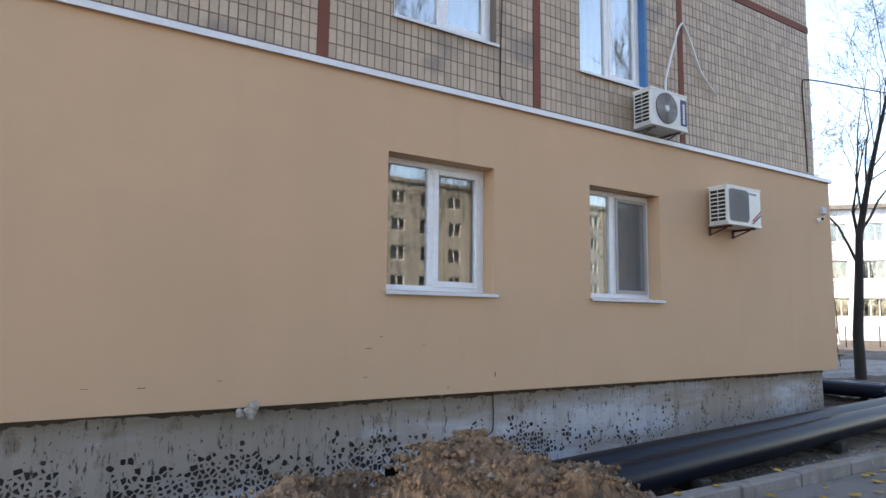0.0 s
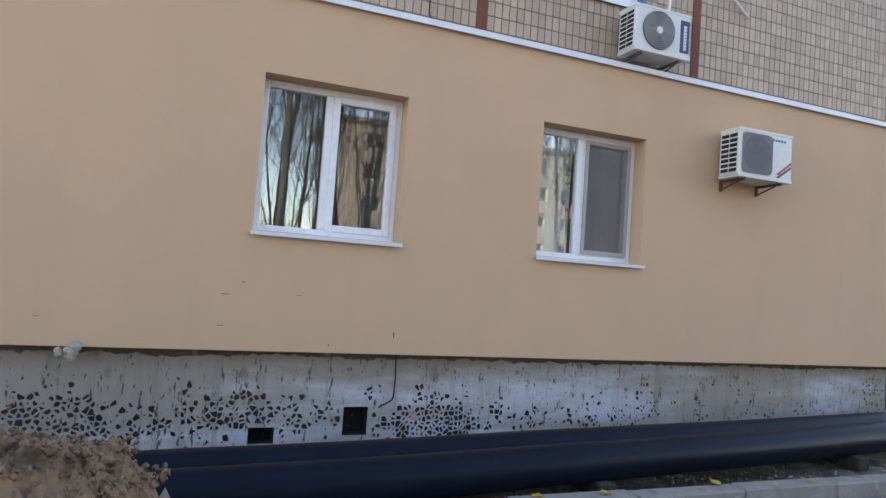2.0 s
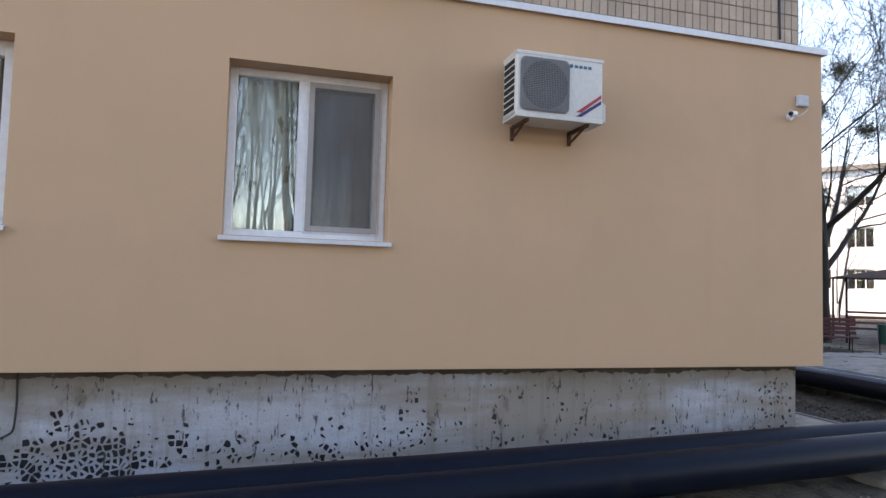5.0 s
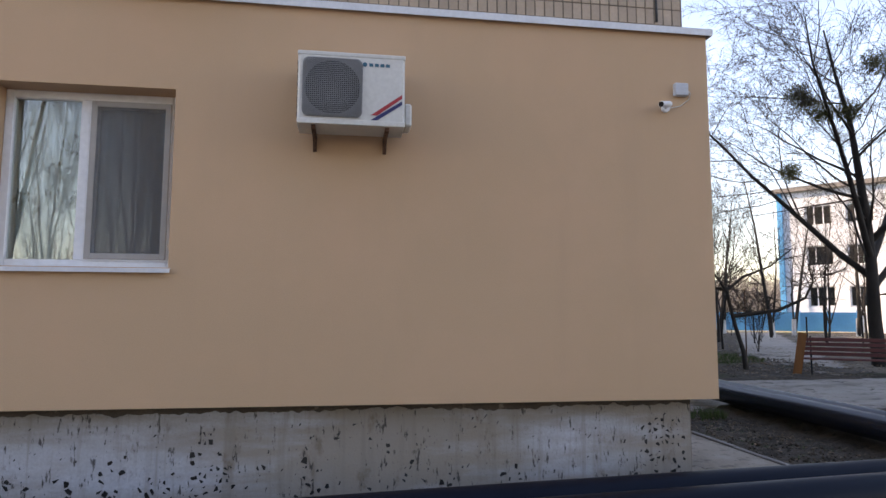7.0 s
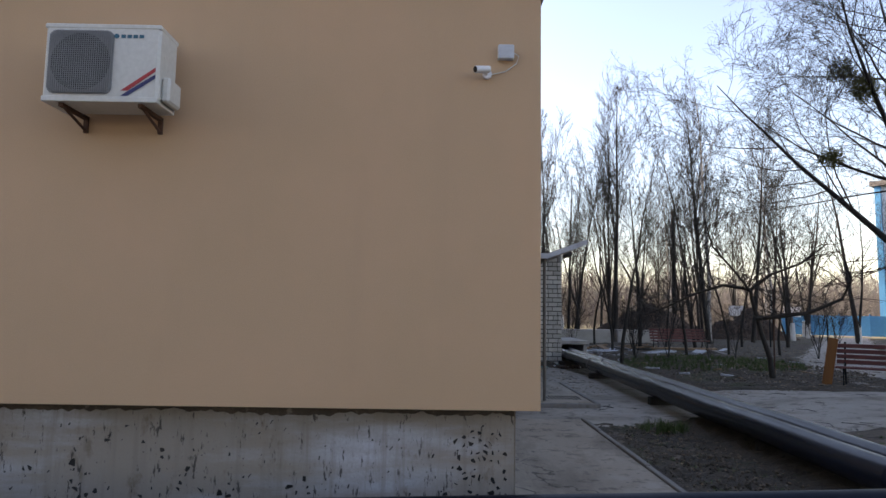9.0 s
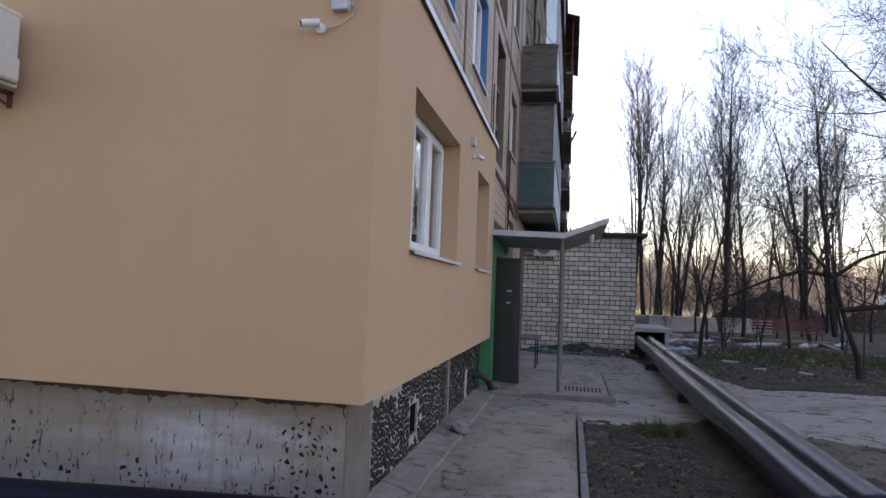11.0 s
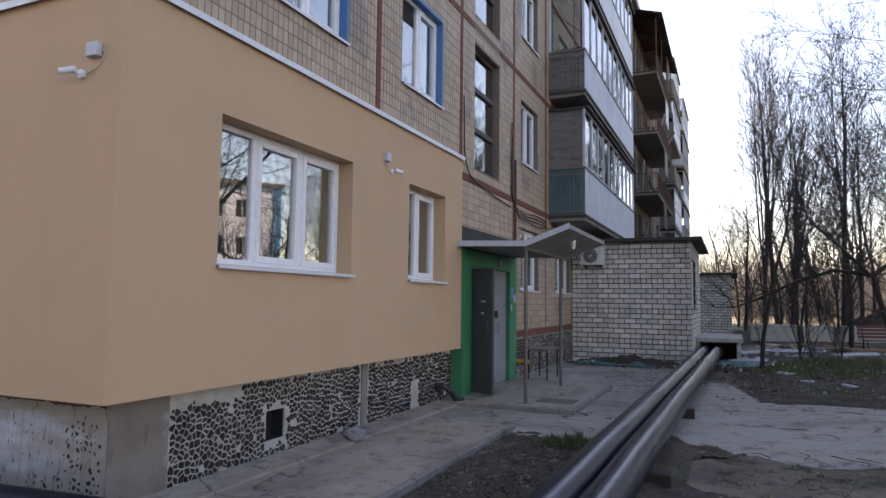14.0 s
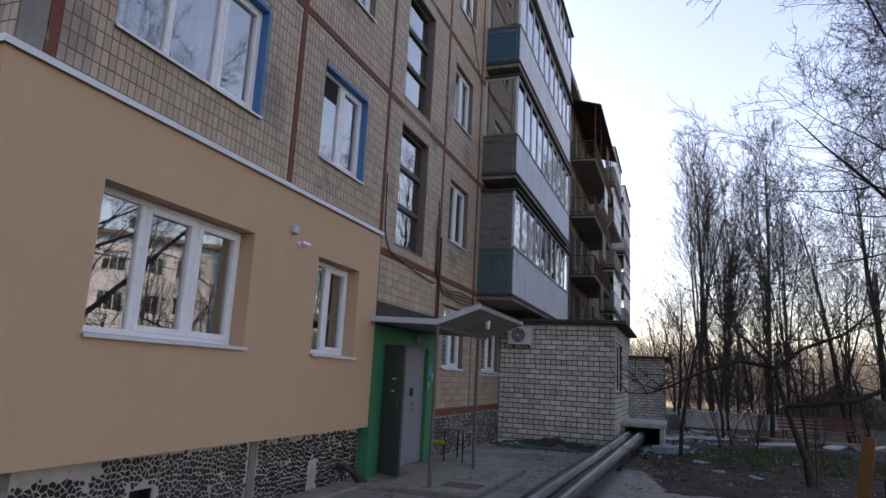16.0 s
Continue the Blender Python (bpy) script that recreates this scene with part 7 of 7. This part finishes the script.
tagged(chains_mesh("fallen_twigs", tw, M_TWIG, None), "thin fallen twigs on the ground", "twigs", kind="stuff")
# broken boards and slabs strewn round the duct
for k in range(26):
    x, y = rn.uniform(16.9, 23.5), rn.uniform(24.5, 29.5)
    l, w = rn.uniform(0.4, 1.6), rn.uniform(0.08, 0.4)
    bm = bm_new()
    box(bm, -l / 2, l / 2, -w / 2, w / 2, 0, rn.uniform(0.02, 0.07), bevel=0.004)
    bm.transform(Matrix.Translation((x, y, ground_z(x, y) + 0.04 + rn.uniform(0, 0.08))) @ Euler((rn.uniform(-0.15, 0.15), rn.uniform(-0.12, 0.12), rn.uniform(0, 3.14))).to_matrix().to_4x4())
    tagged(part("plank", bm, (M_BALGREY, M_DEBRIS, M_WOOD_B)[k % 3]), "broken board lying in the debris", "plank", group="strewn boards")
for k in range(34):
    x, y = rn.uniform(17.4, 23.5), rn.uniform(15.6, 24.5)
    l, w = rn.uniform(0.1, 0.45), rn.uniform(0.04, 0.18)
    bm = bm_new()
    box(bm, -l / 2, l / 2, -w / 2, w / 2, 0, rn.uniform(0.01, 0.04), bevel=0.003)
    bm.transform(Matrix.Translation((x, y, soil_z(x, y) + 0.06)) @ Euler((rn.uniform(-0.15, 0.15), rn.uniform(-0.12, 0.12), rn.uniform(0, 3.14))).to_matrix().to_4x4())
    tagged(part("scrap", bm, (M_DEBRIS, M_WOOD_B, M_BALGREY)[k % 3]), "small scrap of board or sheet on the soil", "scrap", group="strewn scraps")
# low concrete blocks beyond the duct
for x, y, l in ((17.2, 33.0, 3.0), (20.6, 33.4, 2.0)):
    tagged(boxpart("concrete_block", (x, x + l, y, y + 0.6, -0.1, 0.62), M_BLOCK, None, bevel=0.03), "long grey concrete foundation block on the ground", "concrete block")


def tufts(cx, cy, rx, ry, count, hmax, seed, label):
    rn = random.Random(seed)
    verts, faces = [], []
    for _ in range(count):
        a, rr = rn.uniform(0, 6.283), math.sqrt(rn.random())
        x, y = cx + rx * rr * math.cos(a), cy + ry * rr * math.sin(a)
        z = soil_z(x, y) - 0.01
        for _ in range(12):
            q, l, hh = rn.uniform(0, 6.283), rn.uniform(0.02, 0.1), rn.uniform(0.4, 1) * hmax
            w = 0.004
            o = len(verts)
            bx, by = x + rn.uniform(-0.03, 0.03), y + rn.uniform(-0.03, 0.03)
            ca, sa = math.cos(q), math.sin(q)
            verts += [(bx - sa * w, by + ca * w, z), (bx + sa * w, by - ca * w, z), (bx + ca * l * 0.4 + sa * w * 0.8, by + sa * l * 0.4 - ca * w * 0.8, z + hh * 0.65), (bx + ca * l * 0.4 - sa * w * 0.8, by + sa * l * 0.4 + ca * w * 0.8, z + hh * 0.65), (bx + ca * l, by + sa * l, z + hh)]
            faces += [(o, o + 1, o + 2, o + 3), (o + 3, o + 2, o + 4)]
    return tagged(raw("grass", verts, faces, M_GRASS), label, "grass", kind="stuff")


tufts(14.75, 10.15, 0.35, 0.3, 40, 0.2, 51, "young grass tufts in the soil bed")
tufts(19.6, 20.2, 2.6, 2.8, 700, 0.24, 52, "patch of young green shoots under the trees")
tufts(14.9, 8.3, 1.0, 2.0, 90, 0.05, 53, "sparse short grass in the soil bed")
tufts(17.5, 9.0, 1.2, 1.4, 60, 0.05, 54, "sparse short grass beside the path")
tufts(26.0, 28.0, 8.0, 6.0, 500, 0.06, 55, "thin grass under the park trees")
tufts(38.0, 34.0, 14.0, 9.0, 900, 0.07, 56, "thin lawn before the school")

# ---- broken black tile mosaic on the plinth ----
def clip_poly(q, nx, ny, c):
    """The part of polygon q where nx * u + ny * v <= c."""
    out = []
    for k in range(len(q)):
        a, b = q[k], q[(k + 1) % len(q)]
        da, db = nx * a[0] + ny * a[1] - c, nx * b[0] + ny * b[1] - c
        if da <= 0:
            out.append(a)
        if da * db < 0:
            w = da / (da - db)
            out.append((a[0] + (b[0] - a[0]) * w, a[1] + (b[1] - a[1]) * w))
    return out


def chips(u0, u1, v0, v1, cell, gap, keep, seed):
    """Broken pieces fitted like crazy paving: cells round scattered points, drawn in by half a joint."""
    rn = random.Random(seed)
    nu, nv = round((u1 - u0) / cell), round((v1 - v0) / cell)
    P = {(i, j): (u0 + cell * (i + 0.5 + rn.uniform(-0.46, 0.46)), v0 + cell * (j + 0.5 + rn.uniform(-0.46, 0.46))) for i in range(-2, nu + 2) for j in range(-2, nv + 2)}
    out = []
    for i in range(nu):
        for j in range(nv):
            c = P[i, j]
            if not keep(c[0], c[1], rn):
                continue
            q = [(max(c[0] - cell, u0), max(c[1] - cell, v0)), (min(c[0] + cell, u1), max(c[1] - cell, v0)), (min(c[0] + cell, u1), min(c[1] + cell, v1)), (max(c[0] - cell, u0), min(c[1] + cell, v1))]
            g = gap(c[0], c[1], rn)
            for di in range(-2, 3):
                for dj in range(-2, 3):
                    if di or dj:
                        p = P[i + di, j + dj]
                        dx, dy = p[0] - c[0], p[1] - c[1]
                        ln = math.hypot(dx, dy) + 1e-6
                        nx, ny = dx / ln, dy / ln
                        q = clip_poly(q, nx, ny, nx * c[0] + ny * c[1] + ln / 2 - g)
                        if len(q) < 3:
                            break
                if len(q) < 3:
                    break
            if len(q) >= 3:
                out.append(q)
    return out


def chip_geometry(polys, M, d0=-0.001, d1=-0.008):
    verts, faces = [], []
    for q in polys:
        o, n = len(verts), len(q)
        verts += [tuple(M @ Vector((u, d0, v))) for u, v in q] + [tuple(M @ Vector((u, d1, v))) for u, v in q]
        faces.append(tuple(o + n + i for i in range(n)))
        faces += [(o + i, o + (i + 1) % n, o + n + (i + 1) % n, o + n + i) for i in range(n)]
    return verts, faces


def keep_b(u, v, rn):
    if 7.73 < u < 8.11 and -0.06 < v < 0.34 or 9.55 < u < 9.79 or (11.0 < u < 11.25 and v < 0.25):
        return False
    return v < 0.6 - 0.06 * noise.noise((u * 2, 0, 0)) - (0.1 if u < 7.4 else 0) and rn.random() > 0.03


PB = m_b(12.19)
pieces = chips(6.53, 12.5, -0.2, 0.62, 0.058, lambda u, v, rn: rn.uniform(0.005, 0.0115), keep_b, 61)
for q in pieces[:300]:
    v, f = chip_geometry([q], PB)
    raw("tile_chip", v, f, M_BLACKCHIP, plinth)
for polys in (pieces[300:], chips(15.55, 21.25, -0.2, 0.64, 0.075, lambda u, v, rn: 0.012, lambda u, v, rn: rn.random() > 0.12, 62)):
    v, f = chip_geometry(polys, PB)
    raw("tile_chips_rest", v, f, M_BLACKCHIP_J, plinth)["kind"] = "stuff"


def keep_a(u, v, rn):
    if any(a - 0.05 < u < b + 0.05 and c - 0.05 < v < d + 0.05 for a, b, c, d in VENT_A):
        return False
    n1 = 0.55 * noise.noise((u * 0.8, v * 1.3, 5)) + 0.5 * noise.noise((u * 3.5, v * 3.5, 9)) + rn.uniform(-0.35, 0.35)
    if u < 7.6:
        band = 0.36 - abs(v + 0.02) * 2.0 + (0.08 if u < 3.6 else 0)
    else:
        band = -0.12 - abs(v) * 0.7 + (0.35 if u > 11.75 else 0)
    return n1 + band > 0.12


small = chips(-0.9, 12.15, -0.26, 0.54, 0.05, lambda u, v, rn: rn.uniform(0.004, 0.017) if u < 7.6 else rn.uniform(0.01, 0.02), keep_a, 63)
rn = random.Random(64)
for k in range(420):
    u, v = rn.uniform(-0.9, 12.1), rn.uniform(-0.2, 0.55)
    a, b, t = rn.uniform(0.003, 0.009), rn.uniform(0.006, 0.03), rn.gauss(0.2, 0.4)
    if rn.random() < 0.7 - v * 0.6:
        small.append([(u - a + t * -b * 0.4, v - b * 0.5), (u + a * 0.6 - t * b * 0.4, v - b * 0.4), (u + a + t * b * 0.4, v + b * 0.5), (u - a * 0.4 + t * b * 0.4, v + b * 0.6)])
v, f = chip_geometry(small, m_a(5.93), d0=0.001, d1=-0.003)
raw("bare_chips", v, f, M_BLACKCHIP_J, plinth, "black tile chips showing where the whitewash has flaked")["kind"] = "stuff"

# ---- facade tiles ----
def tile_cells(cols, v0, v1, holes, tv=0.153, tu=0.0853):
    out = []
    for a, b in cols:
        n = max(1, round((b - a) / tu))
        for i in range(n):
            p, q = a + (b - a) * i / n, a + (b - a) * (i + 1) / n
            j, z = 0, v0
            while z < v1:
                r, s = z, min(z + tv, v1)
                z += tv
                x0, x1, y0, y1 = p + 0.0045, q - 0.0045, r + 0.0045, s - 0.0045
                ok = True
                for h in holes:
                    if x1 <= h[0] or x0 >= h[1] or y1 <= h[2] or y0 >= h[3]:
                        continue
                    pen = [(x1 - h[0], 0), (h[1] - x0, 1), (y1 - h[2], 2), (h[3] - y0, 3)]
                    dmin, side = min(pen)
                    if side == 0:
                        x1 = h[0]
                    elif side == 1:
                        x0 = h[1]
                    elif side == 2:
                        y1 = h[2]
                    else:
                        y0 = h[3]
                if x1 - x0 > 0.012 and y1 - y0 > 0.012:
                    out.append((x0, x1, y0, y1))
    return out


def tile_geometry(cells, M, d0=0.002, d1=-0.006, seed=1):
    rn = random.Random(seed)
    verts, faces = [], []
    for x0, x1, y0, y1 in cells:
        o = len(verts)
        t = d1 + rn.uniform(-0.0015, 0.0015)
        for d, e in ((d0, 0.0), (t, 0.002)):
            verts += [tuple(M @ Vector(p)) for p in ((x0 + e, d, y0 + e), (x1 - e, d, y0 + e), (x1 - e, d, y1 - e), (x0 + e, d, y1 - e))]
        faces += [(o + 4, o + 5, o + 6, o + 7)] + [(o + i, o + (i + 1) % 4, o + 4 + (i + 1) % 4, o + 4 + i) for i in range(4)]
    return verts, faces


def spans(edges, half=0.058):
    return [(a + half, b - half) for a, b in zip(edges[:-1], edges[1:])]


holesA = [(a - 0.01, b + 0.01, c - 0.03, d + 0.02) for a, b, c, d in WA2 + [(a, b, c + ST, d + ST) for a, b, c, d in WA2]] + [(-2, 13, 6.53, 6.67)]
cellsA = tile_cells(spans([-5.0, 0.31, 3.08, 5.85, 8.62]) + [(8.68, TB - 0.01)], 3.975, 8.9, holesA)
sel = [c for c in cellsA if 8.7 < c[0] < 11.9 and c[3] < 4.95 and abs(c[3] - c[2] - 0.144) < 1e-3][:300]
chosen = set(sel)
v, f = tile_geometry([c for c in cellsA if c not in chosen], m_a(TA))
raw("tiles_rest", v, f, M_TILE, wall_s)["kind"] = "stuff"
holesB = [(a - 0.01, b + 0.01, c - 0.03, d + 0.02) for a, b, c, d in WB2 + STAIR + WB1F] + [(5, 60, 3.57 + ST * k, 3.70 + ST * k) for k in range(1, 5)] + [(12.33, 60, 3.57, 3.70), (TA - 0.3, TA + 0.23, 3, 6.53), (12.2, 15.7, -1, 2.75), (15.5, 21.5, 0.0, 0.81)]
cellsB = tile_cells(spans([TA, 6.2, 9.82, 12.74]), 3.975, ROOF, holesB)
cellsB += tile_cells(spans([12.74, 15.76, 18.42]) + [(18.48, 19.0)], 3.7, ROOF, holesB)
cellsB += tile_cells(spans([12.74, 15.76, 18.42]) + [(18.48, 19.0)], 0.82, 3.57, holesB, 0.14, 0.29)
cellsB += tile_cells([(12.53, 12.68)], 2.78, 3.95, holesB)
cellsB += tile_cells([(19.0, 21.3)], 0.82, 3.4, holesB, 0.14, 0.29)
v, f = tile_geometry(cellsB, m_b(TB), seed=2)
raw("tiles_rest", v, f, M_TILE, wall_e)["kind"] = "stuff"
w0, h0 = sel[0][1] - sel[0][0], sel[0][3] - sel[0][2]
v, f = tile_geometry([(-w0 / 2, w0 / 2, -h0 / 2, h0 / 2)], Matrix.Identity(4))
tile_me = bpy.data.meshes.new("tile")
tile_me.from_pydata(v, [], f)
tile_me.materials.append(M_TILE_P)
for c in sel:
    t = new("tile", tile_me)
    t.parent = wall_s
    t.location = ((c[0] + c[1]) / 2, TA, (c[2] + c[3]) / 2)

# ---- bricks of the annexes ----
COURSE, BLEN_ = 0.14, 0.3


def brick_cells(u0, u1, v0, v1, holes):
    out = []
    j, z = 0, v0
    while z < v1 - 0.02:
        s = min(z + COURSE, v1)
        head = j % 6 == 4
        L = BLEN_ / 2 if head else BLEN_
        x = u0 - (L / 2 if j % 2 else 0) - 0.03 * (j * 7 % 5) / 5
        while x < u1:
            a, b = max(x, u0), min(x + L, u1)
            cu, cv = (a + b) / 2, (z + s) / 2
            if b - a > 0.04 and not any(h[0] - 0.02 < cu < h[1] + 0.02 and h[2] < cv < h[3] for h in holes):
                e = 0.003 * noise.noise((cu * 5, cv * 9, 1))
                out.append((a + 0.01 + e, b - 0.01 + e, z + 0.011 + e, s - 0.014))
            x += L
        z += COURSE
        j += 1
    return out


south = brick_cells(TB + 0.02, 15.5, -0.25, 3.16, [])
MS = m_a(21.3)
shapes = {}
for k, c in enumerate(south):
    if k < 300:
        key = (round(c[1] - c[0], 3), round(c[3] - c[2], 3))
        if key not in shapes:
            v, f = tile_geometry([(-key[0] / 2, key[0] / 2, -key[1] / 2, key[1] / 2)], Matrix.Identity(4), d0=0.03, d1=-0.004)
            me = bpy.data.meshes.new("brick")
            me.from_pydata(v, [], f)
            me.materials.append(M_BRICK)
            shapes[key] = me
        t = new("brick", shapes[key])
        t.parent = ANN1
        t.location = ((c[0] + c[1]) / 2, 21.3 + 0.003 * noise.noise((k * 0.7, 0, 0)), (c[2] + c[3]) / 2)
rest_v, rest_f = tile_geometry(south[300:], MS, d0=0.03, d1=-0.004, seed=3)
raw("bricks_rest", rest_v, rest_f, M_BRICK_J, ANN1)["kind"] = "stuff"
v, f = tile_geometry(brick_cells(21.3, 26.5, -0.25, 3.16, H1), m_b(15.5), d0=0.03, d1=-0.004, seed=4)
raw("bricks_rest", v, f, M_BRICK_J, ANN1)["kind"] = "stuff"
v, f = tile_geometry(brick_cells(TB + 0.02, 16.5, -0.25, 2.95, []), m_a(38.5), d0=0.03, d1=-0.004, seed=5)
raw("bricks_rest", v, f, M_BRICK_J, ANN2)["kind"] = "stuff"
